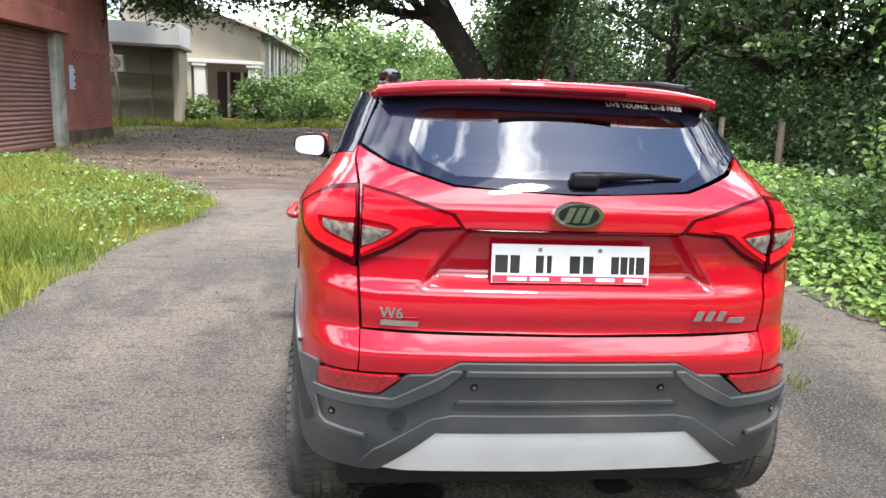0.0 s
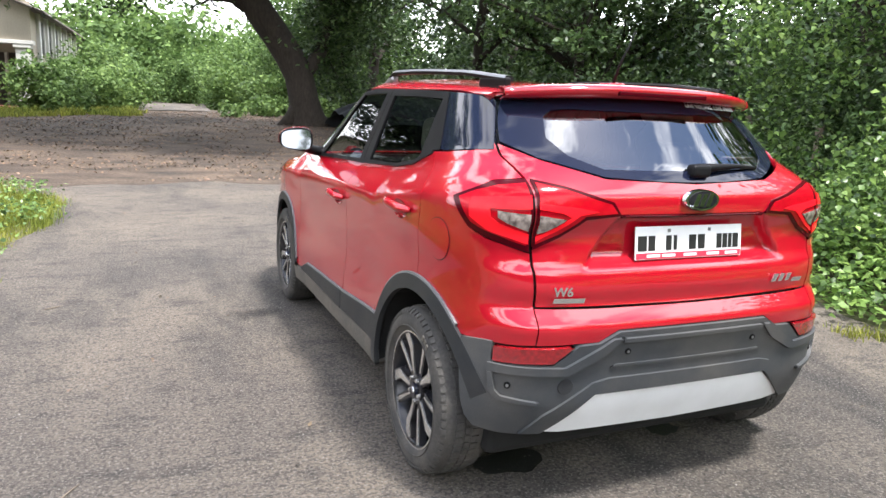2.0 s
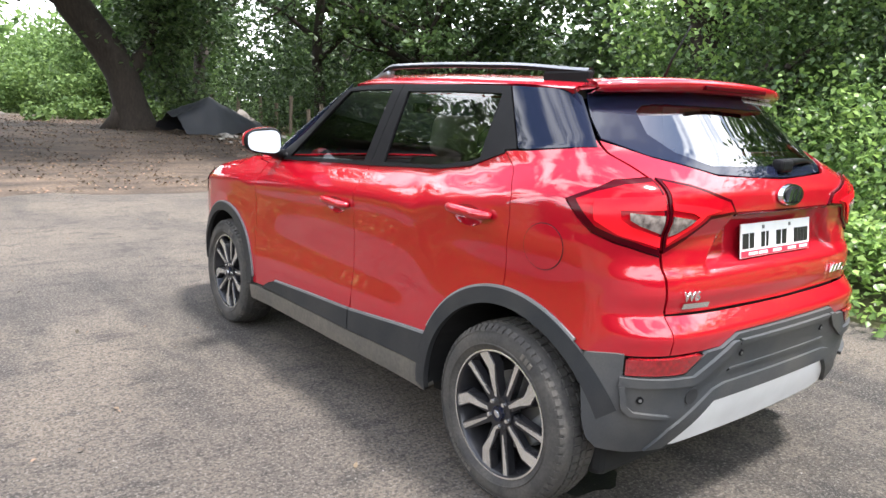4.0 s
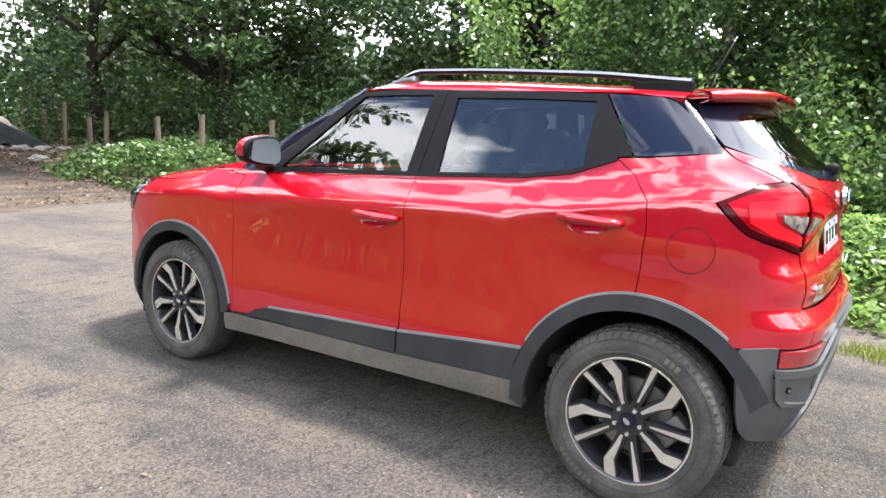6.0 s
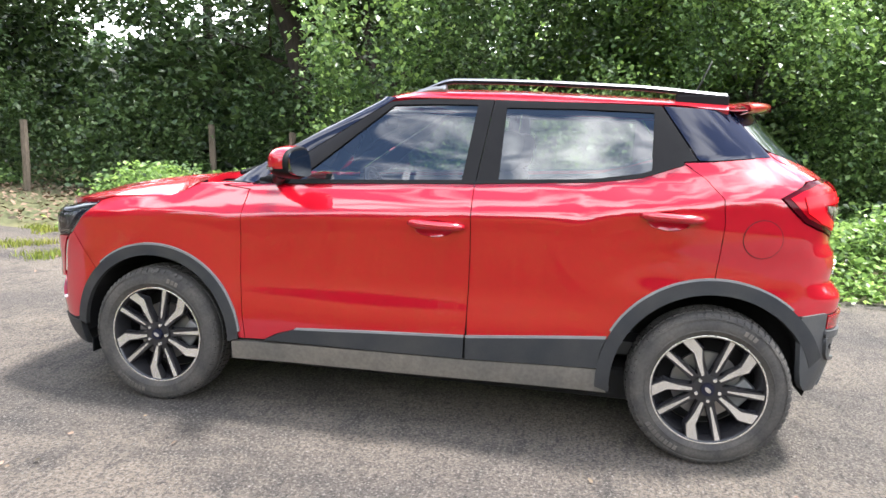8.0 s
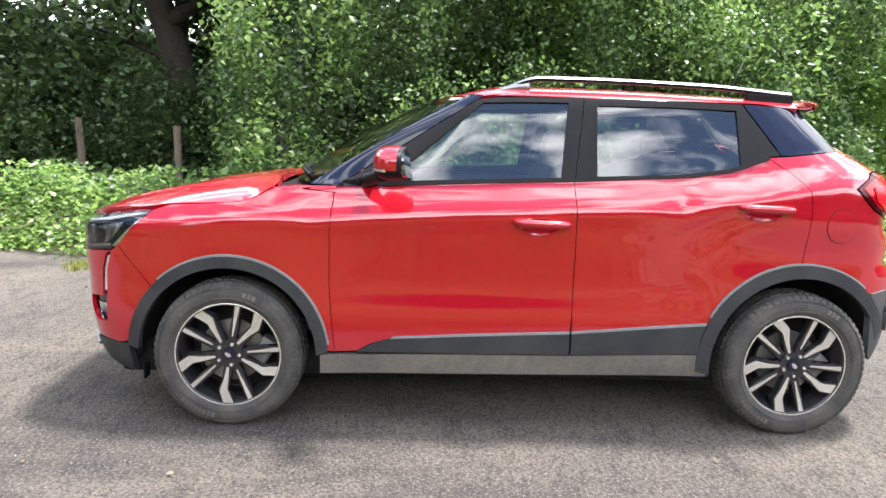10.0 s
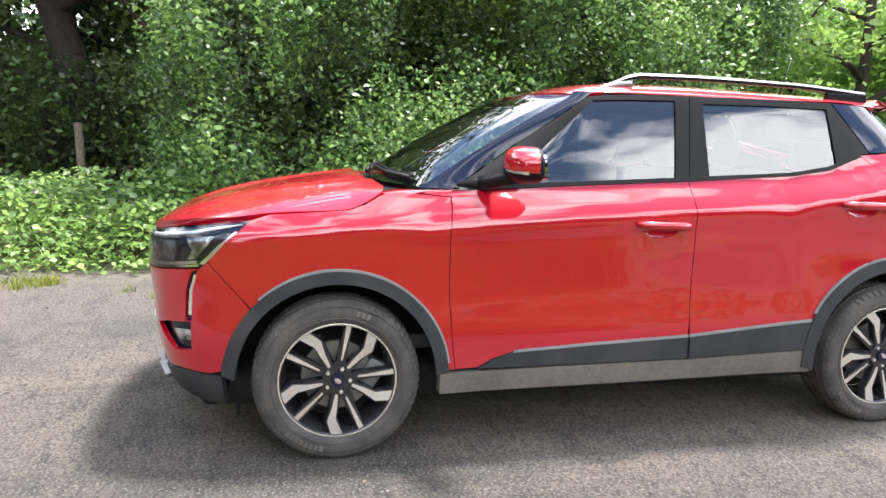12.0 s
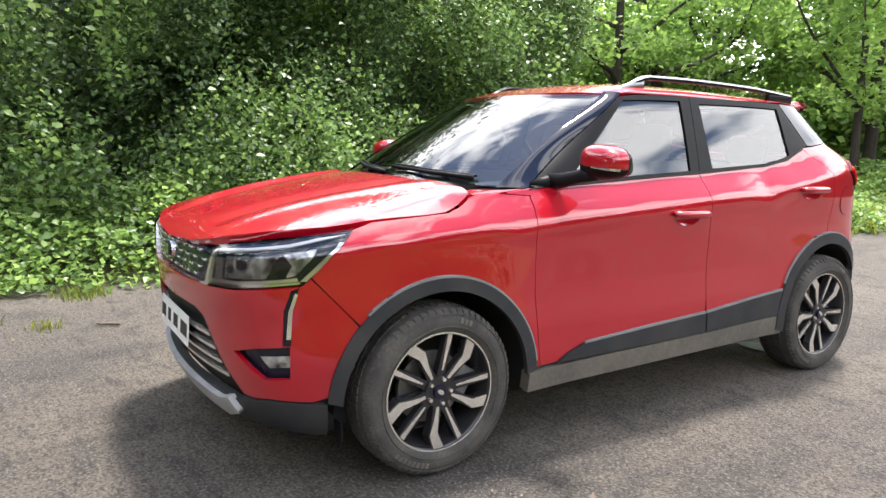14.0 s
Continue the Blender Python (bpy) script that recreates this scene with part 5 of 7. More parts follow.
dot("headlamp_projector", ("f", -0.672, 0.856), 0.021, M_GLOSSBLACK, -0.002)
dot("headlamp_projector", ("f", -0.625, 0.835), 0.013, M_RIMDARK, -0.002)
skin("daylight_strip", [("f", -0.530, 0.904), ("f", -0.62, 0.912), ("s", 1.86, 0.934), ("s", 1.76, 0.955), ("s", 1.665, 0.966), ("s", 1.76, 0.946), ("s", 1.86, 0.926), ("f", -0.62, 0.903), ("f", -0.53, 0.896)], M_PLATE, car, off=-0.006, lip=0.006, gap=0.0, step=0.015, label="white daylight strip")
skin("headlamp_trim", [("s", 1.675, 0.940), ("s", 1.745, 0.872), ("s", 1.815, 0.805), ("s", 1.835, 0.806), ("s", 1.765, 0.874), ("s", 1.695, 0.942)], M_RIMCUT, car, off=-0.006, lip=0.006, gap=0.0, step=0.015)
skin("headlamp_trim", [("f", -0.475, 0.775), ("f", -0.66, 0.784), ("s", 1.835, 0.804), ("s", 1.835, 0.796), ("f", -0.66, 0.775), ("f", -0.475, 0.766)], M_CHROME, car, off=-0.004, lip=0.006, gap=0.0, step=0.015)
skin("headlamp_trim", [("f", -0.520, 0.885), ("f", -0.545, 0.887), ("f", -0.510, 0.790), ("f", -0.66, 0.796), ("s", 1.845, 0.818), ("s", 1.840, 0.806), ("f", -0.66, 0.783), ("f", -0.482, 0.775)], M_RIMCUT, car, off=-0.005, lip=0.006, gap=0.0, step=0.015)
skin("headlamp_lens", head, M_LENS, car, off=0.003, lip=0.0, gap=0.001, step=0.02, label="clear headlamp lens")

fog_hole = [("f", -0.625, 0.535), ("f", -0.72, 0.560), ("s", 1.872, 0.572), ("s", 1.872, 0.458), ("f", -0.735, 0.448)]
drl = [("s", 1.84, 0.782), ("s", 1.862, 0.772), ("s", 1.885, 0.700), ("s", 1.890, 0.578), ("s", 1.868, 0.578), ("s", 1.862, 0.70)]
nose_l = spots(("f", -0.47, 0.758), ("f", -0.66, 0.768), ("s", 1.832, 0.789), ("s", 1.80, 0.817), ("s", 1.73, 0.7395), ("s", 1.665, 0.667), *arch(1.3, 0.450, 41.6, 6, 12), ("s", 1.80, 0.366), ("s", 1.93, 0.372), ("f", -0.68, 0.365), ("f", -0.63, 0.37), ("f", -0.42, 0.625), ("f", -0.34, 0.650))
nose = nose_l + [(2 * S_END - s, z) for s, z in nose_l[::-1]]
fog_l, drl_l = spots(*fog_hole), spots(*drl)
patch("front_bumper", nose, M_RED, car, shell, shell_n, step=0.02, gap=0.002, lip=0.02, holes=(fog_l, [(2 * S_END - s, z) for s, z in fog_l[::-1]], drl_l, [(2 * S_END - s, z) for s, z in drl_l[::-1]]), label="red front bumper")
skin("fog_housing", fog_hole, M_GLOSSBLACK, car, off=-0.03, lip=0.0, gap=-0.01, label="black fog lamp recess")
skin("fog_lamp", [("f", -0.715, 0.528), ("f", -0.80, 0.538), ("f", -0.80, 0.492), ("f", -0.745, 0.484)], M_HEADREFLECT, car, off=-0.02, lip=0.008, label="small rectangular fog lamp")
skin("daylight_blade", drl, M_GLOSSBLACK, car, off=-0.012, lip=0, gap=-0.004)
skin("daylight_blade", [("s", 1.852, 0.765), ("s", 1.872, 0.700), ("s", 1.880, 0.60), ("s", 1.866, 0.60), ("s", 1.860, 0.70), ("s", 1.843, 0.760)], M_RIMCUT, car, off=0.0, lip=0.01, gap=0.0, step=0.01, label="slim chrome daylight blade")
low_grille = [("f", -0.34, 0.652), ("f", -0.42, 0.628), ("f", -0.63, 0.372), ("f", -0.60, 0.345), ("f", 0.60, 0.345), ("f", 0.63, 0.372), ("f", 0.42, 0.628), ("f", 0.34, 0.652)]
skin("lower_grille", low_grille, M_FRAME, car, both=False, off=-0.03, lip=0.0, gap=-0.005, label="black lower grille")
for k in range(4):
    z = 0.42 + 0.045 * k
    x = 0.60 - 0.85 * (z - 0.36)
    skin("grille_slat", [("f", -x, z - 0.006), ("f", -x, z + 0.006), ("f", x, z + 0.006), ("f", x, z - 0.006)], M_RIMCUT, car, both=False, off=-0.008, lip=0.02, gap=0.0, step=0.03)
chin = spots(("f", -0.60, 0.340), ("f", -0.68, 0.360), ("s", 1.93, 0.367), ("s", 1.80, 0.361), ("s", 1.752, 0.36), ("s", 1.74, 0.232), ("s", 1.82, 0.240), ("f", -0.66, 0.258), ("f", -0.5, 0.246))
chin_full = chin + [(2 * S_END - s, z) for s, z in chin[::-1]]
patch("front_valance", chin_full, M_CLAD, car, shell, shell_n, step=0.022, gap=0.0, lip=0.03, off=0.006, label="dark grey front valance")
skin("skid_plate", [("f", -0.60, 0.300), ("f", -0.56, 0.352), ("f", -0.48, 0.330), ("f", 0.48, 0.330), ("f", 0.56, 0.352), ("f", 0.60, 0.300), ("f", 0.5, 0.268), ("f", -0.5, 0.268)], M_SKIDFRONT, car, both=False, off=0.028, lip=0.03, gap=0.0, label="silver front skid plate")
number_plate(pose(0, 2.092, 0.527, 86, 0, 180), False)
for s in (-1, 1):
    part("mud_flap", rounded((s * 0.80 - 0.035, 1.69, 0.195), (s * 0.80 + 0.03, 1.70, 0.27), 0.004, 1), M_FRAME, car)

# ---- mirrors
def mirror(s):
    """A red cap over a black lower shell, the glass set into the flat back, on a slim black arm."""
    def body(x, y, z):
        x, y, z = [math.copysign(abs(q) ** 0.72, q) for q in (x, y, z)]
        out = (x + 1) / 2
        high = 0.076 - 0.020 * out ** 1.5
        return Vector((0.104 * x, max(-0.055, 0.098 * y * (1 - 0.25 * out) - 0.012 * out), high * z + 0.010 * (1 - out) * (z > 0) + 0.004 * out))

    m = pose(s * 0.968, 0.572, 1.212, 0, 0, s * 8) @ Matrix.Diagonal((s, 1, 1, 1))
    bm = bmesh.new()
    bmesh.ops.create_uvsphere(bm, u_segments=36, v_segments=24, radius=1)
    for v in bm.verts:
        v.co = body(*v.co)
    cut_at, cut_up = (0, 0, -0.012), Vector((0.10, 0, 1)).normalized()
    upper = bm.copy()
    bmesh.ops.bisect_plane(upper, geom=upper.verts[:] + upper.edges[:] + upper.faces[:], plane_co=cut_at, plane_no=cut_up, clear_inner=True)
    bmesh.ops.bisect_plane(bm, geom=bm.verts[:] + bm.edges[:] + bm.faces[:], plane_co=cut_at, plane_no=cut_up, clear_outer=True)
    rim = upper.copy()
    rim_at, rim_no = (0, -0.036, 0), Vector((0, 1, 0))
    bmesh.ops.bisect_plane(upper, geom=upper.verts[:] + upper.edges[:] + upper.faces[:], plane_co=rim_at, plane_no=rim_no, clear_inner=True)
    bmesh.ops.bisect_plane(rim, geom=rim.verts[:] + rim.edges[:] + rim.faces[:], plane_co=rim_at, plane_no=rim_no, clear_outer=True)
    for b in (upper, rim, bm):
        bmesh.ops.transform(b, matrix=m, verts=b.verts)
        bmesh.ops.recalc_face_normals(b, faces=b.faces)
    top = part("door_mirror", upper, M_RED, car, "red door mirror cap over a black shell", True)
    part("mirror_rim", rim, M_FRAME, top, "black rim round the mirror glass", True)
    part("mirror_base", bm, M_FRAME, top, "black lower mirror shell", True)
    arm = tube([(s * 0.775, 0.70, 1.130), (s * 0.83, 0.675, 1.140), (s * 0.89, 0.635, 1.158), (s * 0.95, 0.60, 1.172)], [0.034, 0.030, 0.028, 0.03], 14)
    part("mirror_arm", arm, M_FRAME, top, "", True)
    foot = tube([(s * 0.760, 0.80, 1.118), (s * 0.772, 0.72, 1.128), (s * 0.780, 0.64, 1.130)], [0.012, 0.03, 0.014], 10)
    part("mirror_foot", foot, M_FRAME, top, "", True)
    ring = []
    for k in range(40):
        a = 2 * math.pi * k / 40
        x, z = [math.copysign(abs(q) ** 0.55, q) for q in (math.cos(a), math.sin(a))]
        zz = (0.057 - 0.008 * x) * z + 0.003
        ring.append((0.087 * x, -0.0670 + 0.165 * zz, zz))
    back = [(x, -0.0545, z) for x, y, z in ring]
    n = len(ring)
    g = ([m @ Vector(v) for v in ring + back], [tuple(range(n)), tuple(range(2 * n - 1, n - 1, -1))] + [(i, n + i, n + (i + 1) % n, (i + 1) % n) for i in range(n)])
    part("mirror_glass", g, M_MIRROR, top, "silvered mirror glass")
    strip, n = [], 15
    for i in range(n):
        a = radians(8 + 80 * i / (n - 1))
        p = body(math.cos(a), math.sin(a), -0.12)
        for dz in (0.006, -0.006):
            strip.append(m @ (Vector((p.x * 1.035, p.y * 1.045 + 0.002, 0)) + Vector((0, 0, -0.012 - 0.10 * p.x + dz * (1 - 0.5 * i / n)))))
    part("indicator", (strip, [(2 * i, 2 * i + 1, 2 * i + 3, 2 * i + 2) for i in range(n - 1)]), M_REFLECTOR, top, "slim clear indicator", True)


mirror(-1)
mirror(1)

# ---- door handles
for y, z in HANDLES:
    p = shell(at_side(y, z), z)
    x0 = float(p[0])
    ring_c = spots(*cup(y, z))
    s_mid = sum(q[0] for q in ring_c) / len(ring_c)

    def hollow(s, zz, s_mid=s_mid, z_mid=z - 0.012):
        r2 = np.clip(((s - s_mid) / 0.090) ** 2 + ((zz - z_mid) / 0.039) ** 2, 0, 1)
        return shell(s, zz) - shell_n(s, zz) * (0.019 * (1 - r2) ** 0.8)[..., None]

    def hollow_n(s, zz, f=hollow):
        e = 0.003
        n = np.cross(f(s, zz + e) - f(s, zz - e), f(s + e, zz) - f(s - e, zz))
        n /= np.linalg.norm(n, axis=-1, keepdims=True) + 1e-12
        return n * np.where(n[..., :1] > 0, -1, 1)

    for flip in (False, True):
        patch("handle_cup", ring_c, M_RED, car, hollow, hollow_n, step=0.008, gap=-0.001, lip=0.0, mirror=flip)
    bm = bmesh.new()
    n = 17
    ring = []
    for i in range(n):
        t = -1 + 2 * i / (n - 1)
        ring.append((x0 - 0.006 - 0.030 * (1 - t**4), y + 0.125 * t, z + 0.006 + 0.004 * t))
    v, f = tube(ring, [0.011 + 0.0085 * (1 - t**6) for t in np.linspace(-1, 1, n)], 10)
    for q in v:
        q.z = z + (q.z - z) * 0.95
    verts = [bm.verts.new(q) for q in v]
    for q in f:
        bm.faces.new([verts[i] for i in q])
    bolt_on("door_handle", bm, M_RED, car, label="body coloured pull handle")

# ---- wheels
def wheel():
    """Tyre with tread blocks, dark alloy with bright cut spokes; the outer face looks towards -x."""
    root = empty("wheel")
    prof = [(-0.090, 0.238), (-0.102, 0.250), (-0.109, 0.270), (-0.108, 0.295), (-0.098, 0.318), (-0.084, 0.330), (-0.060, 0.3345), (0.060, 0.3345), (0.084, 0.330), (0.098, 0.318), (0.108, 0.295), (0.102, 0.250), (0.090, 0.238)]
    seg = 96
    vs, fs = [], []
    for k in range(seg):
        a = 2 * math.pi * k / seg
        for i, (x, r) in enumerate(prof):
            vs.append((x, r * math.cos(a), r * math.sin(a)))
    m = len(prof)
    for k in range(seg):
        for i in range(m - 1):
            a, b = k * m + i, ((k + 1) % seg) * m + i
            fs.append((a, b, b + 1, a + 1))
    tyre = part("tyre", (vs, fs), M_TYRE, root, "dusty black road tyre", True)
    # tread blocks round the crown
    vs, fs = [], []
    for k in range(64):
        for j, (x0, x1) in enumerate(((-0.093, -0.058), (-0.050, -0.018), (-0.010, 0.010), (0.018, 0.050), (0.058, 0.093))):
            a0 = 2 * math.pi * (k + 0.12 + 0.25 * (j % 2)) / 64
            a1 = 2 * math.pi * (k + 0.88 + 0.25 * (j % 2)) / 64
            r0, r1 = (0.324, 0.3345) if j in (0, 4) else (0.330, 0.3405)
            o = len(vs)
            for r in (r0, r1):
                for a in (a0, a1):
                    for x in (x0, x1):
                        rr = r - (0.006 if abs(x) > 0.09 else 0)
                        vs.append((x, rr * math.cos(a), rr * math.sin(a)))
            fs += [(o + 4, o + 5, o + 7, o + 6), (o, o + 4, o + 6, o + 2), (o + 1, o + 3, o + 7, o + 5), (o, o + 1, o + 5, o + 4), (o + 2, o + 6, o + 7, o + 3)]
    # lugs running down over both shoulders
    for k in range(64):
        a0, a1 = 2 * math.pi * (k + 0.18) / 64, 2 * math.pi * (k + 0.80) / 64
        for side in (-1, 1):
            o = len(vs)
            for x, r in ((0.0865, 0.3335), (0.1015, 0.3215), (0.1065, 0.3090), (0.099, 0.309), (0.083, 0.325)):
                for a in (a0, a1):
                    vs.append((side * x, r * math.cos(a), r * math.sin(a)))
            fs += [(o, o + 1, o + 3, o + 2), (o + 2, o + 3, o + 5, o + 4), (o, o + 2, o + 4, o + 6, o + 8), (o + 1, o + 9, o + 7, o + 5, o + 3), (o + 4, o + 5, o + 7, o + 6)]
    part("tread", (vs, fs), M_TYRE, tyre)
    # rings and marks moulded in the sidewall
    vs, fs = [], []
    for r in (0.262, 0.312):
        o = len(vs)
        for k in range(seg):
            a = 2 * math.pi * k / seg
            x = -0.1095 if r < 0.3 else -0.1035
            for dr, dx in ((-0.003, 0.002), (0, -0.003), (0.003, 0.002)):
                vs.append((x + dx, (r + dr) * math.cos(a), (r + dr) * math.sin(a)))
        for k in range(seg):
            for i in range(2):
                a, b = o + k * 3 + i, o + ((k + 1) % seg) * 3 + i
                fs.append((a, b, b + 1, a + 1))
    part("sidewall_ring", (vs, fs), M_TYRE, tyre, "", True)
    for start, n in ((1.25, 3), (4.35, 8)):
        for k in range(n):
            a0 = start + 0.075 * k
            vs = []
            for x in (-0.106, -0.1125):
                for r in (0.279, 0.299):
                    for a in (a0, a0 + 0.05):
                        vs.append((x + (0.002 if r > 0.29 else 0), r * math.cos(a), r * math.sin(a)))
            part("sidewall_bar", (vs, [(4, 6, 7, 5), (0, 4, 5, 1), (2, 3, 7, 6), (0, 2, 6, 4), (1, 5, 7, 3)]), M_SILL, tyre)
    # rim barrel
    prof = [(-0.088, 0.2405), (-0.094, 0.2385), (-0.094, 0.232), (-0.080, 0.226), (-0.02, 0.205), (0.06, 0.20), (0.09, 0.21)]
    vs, fs = [], []
    for k in range(64):
        a = 2 * math.pi * k / 64
        vs += [(x, r * math.cos(a), r * math.sin(a)) for x, r in prof]
    m = len(prof)
    for k in range(64):
        for i in range(m - 1):
            a, b = k * m + i, ((k + 1) % 64) * m + i
            fs.append((a, b, b + 1, a + 1))
    rim = part("rim", (vs, fs), M_RIMDARK, root, "dark alloy rim with bright machined spokes", True)
    vs, fs = [], []
    for k in range(64):
        a = 2 * math.pi * k / 64
        vs += [(x, r * math.cos(a), r * math.sin(a)) for x, r in ((-0.0955, 0.2395), (-0.0965, 0.2365), (-0.0955, 0.2325))]
    for k in range(64):
        for i in range(2):
            a, b = k * 3 + i, ((k + 1) % 64) * 3 + i
            fs.append((a, b, b + 1, a + 1))
    part("rim_edge", (vs, fs), M_RIMCUT, rim, "", True)

    def spoke(angle, outline, face, x_in, x_out, depth):
        """A dark spoke body and its bright cut face, from a (radius, sideways) outline."""
        c, s = math.cos(angle), math.sin(angle)

        def put(r, t, x):
            return (x, r * c - t * s, r * s + t * c)

        def x_at(r):
            return x_in + (x_out - x_in) * (r - 0.05) / 0.185

        body_v = [put(r, t, x_at(r) + 0.003) for r, t in outline] + [put(r, t * 1.25, x_at(r) + depth) for r, t in outline]
        n = len(outline)
        body_f = [tuple(range(n))[::-1], tuple(range(n, 2 * n))] + [(i, (i + 1) % n, n + (i + 1) % n, n + i) for i in range(n)]
        part("spoke", (body_v, body_f), M_RIMDARK, rim)
        fv = [put(r, t, x_at(r)) for r, t in face] + [put(r, t, x_at(r) + 0.004) for r, t in face]
        n = len(face)
        ff = [tuple(range(n))[::-1]] + [(i, (i + 1) % n, n + (i + 1) % n, n + i) for i in range(n)]
        part("spoke_face", (fv, ff), M_RIMCUT, rim)

    for k in range(5):
        a = 2 * math.pi * k / 5 + 0.40
        spoke(a, [(0.045, -0.018), (0.12, -0.008), (0.165, -0.002), (0.232, -0.034), (0.232, 0.024), (0.178, 0.042), (0.13, 0.030), (0.045, 0.020)],
              [(0.050, -0.003), (0.11, -0.002), (0.166, 0.002), (0.231, -0.028), (0.231, 0.018), (0.176, 0.038), (0.12, 0.020), (0.050, 0.006)], -0.080, -0.088, 0.035)
        spoke(a - 0.47, [(0.045, -0.018), (0.232, -0.016), (0.232, 0.016), (0.045, 0.018)],
              [(0.082, -0.003), (0.230, -0.010), (0.230, 0.011), (0.082, 0.004)], -0.074, -0.086, 0.032)
    bm = bmesh.new()
    bmesh.ops.create_cone(bm, cap_ends=True, segments=36, radius1=0.068, radius2=0.062, depth=0.05, matrix=pose(-0.056, 0, 0, 0, -90, 0))
    part("hub", bm, M_RIMDARK, rim)
    bm = bmesh.new()
    bmesh.ops.create_cone(bm, cap_ends=True, segments=28, radius1=0.030, radius2=0.027, depth=0.012, matrix=pose(-0.086, 0, 0, 0, -90, 0))
    part("centre_cap", bm, M_GLOSSBLACK, rim, "small black centre cap")
    bm = bmesh.new()
    bmesh.ops.create_cone(bm, cap_ends=True, segments=24, radius1=1, radius2=0.9, depth=0.004, matrix=pose(-0.093, 0, 0, 0, -90, 0) @ Matrix.Diagonal((0.010, 0.017, 1, 1)))
    part("cap_mark", bm, M_CHROME, rim)
    for k in range(5):
        a = 2 * math.pi * k / 5 + 0.1
        bm = bmesh.new()
        bmesh.ops.create_cone(bm, cap_ends=True, segments=6, radius1=0.0095, radius2=0.008, depth=0.016, matrix=pose(-0.084, 0.05 * math.cos(a), 0.05 * math.sin(a), 0, -90, 0))
        part("wheel_nut", bm, M_RIMCUT, rim)
    bm = bmesh.new()
    bmesh.ops.create_cone(bm, cap_ends=True, segments=48, radius1=0.145, radius2=0.145, depth=0.02, matrix=pose(0.0, 0, 0, 0, -90, 0))
    part("brake_disc", bm, M_DISC, root, "steel brake disc")
    part("brake_caliper", rounded((-0.03, -0.16, 0.02), (0.04, -0.08, 0.14), 0.012), M_GREYMETAL, root)
    bm = bmesh.new()
    bmesh.ops.create_cone(bm, cap_ends=True, segments=40, radius1=0.2, radius2=0.2, depth=0.01, matrix=pose(0.075, 0, 0, 0, -90, 0))
    part("backing", bm, M_INNER, root)
    return root


proto = wheel()
spots_w = [(-0.787, 1.3, 33, False), (-0.787, -1.3, 43, False), (0.787, 1.3, 40, True), (0.787, -1.3, 100, True)]
for i, (x, y, turn, flip) in enumerate(spots_w):
    m = pose(x, y, 0.3345) @ (pose(0, 0, 0, 0, 0, 180) if flip else Matrix()) @ pose(0, 0, 0, turn, 0, 0)
    w = proto if i == 0 else copy_thing(proto, m)
    if i == 0:
        proto.matrix_basis = m
    w.parent = car
    w["label"] = "black tyre on dark alloy wheel with bright spokes"

# ---- cabin
part("cabin_floor", box((-0.68, -1.4, 0.40), (0.68, 1.0, 0.46)), M_DASH, car)
part("dashboard", rounded((-0.70, 0.62, 0.80), (0.70, 1.02, 1.085), 0.06), M_DASH, car, "dark dashboard")
part("parcel_shelf", box((-0.60, -1.62, 1.12), (0.60, -1.12, 1.14)), M_DASH, car)
part("headliner", box((-0.56, -1.3, 1.525), (0.56, 0.1, 1.532)), M_CABIN, car)
for s in (-1, 1):
    seat = part("front_seat", rounded((s * 0.37 - 0.24, -0.16, 0.46), (s * 0.37 + 0.24, 0.38, 0.66), 0.07), M_SEAT, car, "beige front seat", True)
    b = rounded((s * 0.37 - 0.23, -0.08, -0.02), (s * 0.37 + 0.23, 0.06, 0.62), 0.065)
    bmesh.ops.transform(b, matrix=pose(0, -0.16, 0.60, 14), verts=b.verts)
    part("seat_back", b, M_SEAT, seat, "", True)
    b = rounded((s * 0.37 - 0.13, -0.05, 0.0), (s * 0.37 + 0.13, 0.06, 0.20), 0.05)
    bmesh.ops.transform(b, matrix=pose(0, -0.335, 1.20, 10), verts=b.verts)
    part("headrest", b, M_SEAT, seat, "", True)
    part("door_card", box((s * 0.765 - 0.012, -0.84, 0.45), (s * 0.765 + 0.012, 0.8, 1.10)), M_CABIN, car)
bench = part("rear_seat", rounded((-0.47, -1.02, 0.46), (0.47, -0.52, 0.68), 0.07), M_SEAT, car, "beige rear bench seat", True)
b = rounded((-0.60, -0.07, 0.18), (0.60, 0.07, 0.58), 0.06)
bmesh.ops.transform(b, matrix=pose(0, -1.0, 0.62, 16), verts=b.verts)
part("seat_back", b, M_SEAT, bench, "", True)
for x in (-0.38, 0.38):
    b = rounded((x - 0.12, -0.05, 0), (x + 0.12, 0.05, 0.17), 0.045)
    bmesh.ops.transform(b, matrix=pose(0, -1.17, 1.18, 12), verts=b.verts)
    part("headrest", b, M_SEAT, bench, "", True)
ring = [(0.37 + 0.18 * math.cos(2 * math.pi * k / 28), 0.55 + 0.06 * math.sin(2 * math.pi * k / 28), 0.98 + 0.17 * math.sin(2 * math.pi * k / 28)) for k in range(29)]
part("steering_wheel", tube(ring, 0.016, 8), M_DASH, car, "dark steering wheel", True)
b = box((-0.16, -0.1, 0), (0.16, 0.1, 0.005))
bmesh.ops.transform(b, matrix=pose(-0.52, 0.72, 1.10, 0, 0, 15), verts=b.verts)
part("dash_paper", b, M_PAPER, car, "pale sheet on the dashboard")
part("rear_view_mirror", rounded((-0.11, 0.36, 1.40), (0.11, 0.39, 1.46), 0.012), M_FRAME, car)
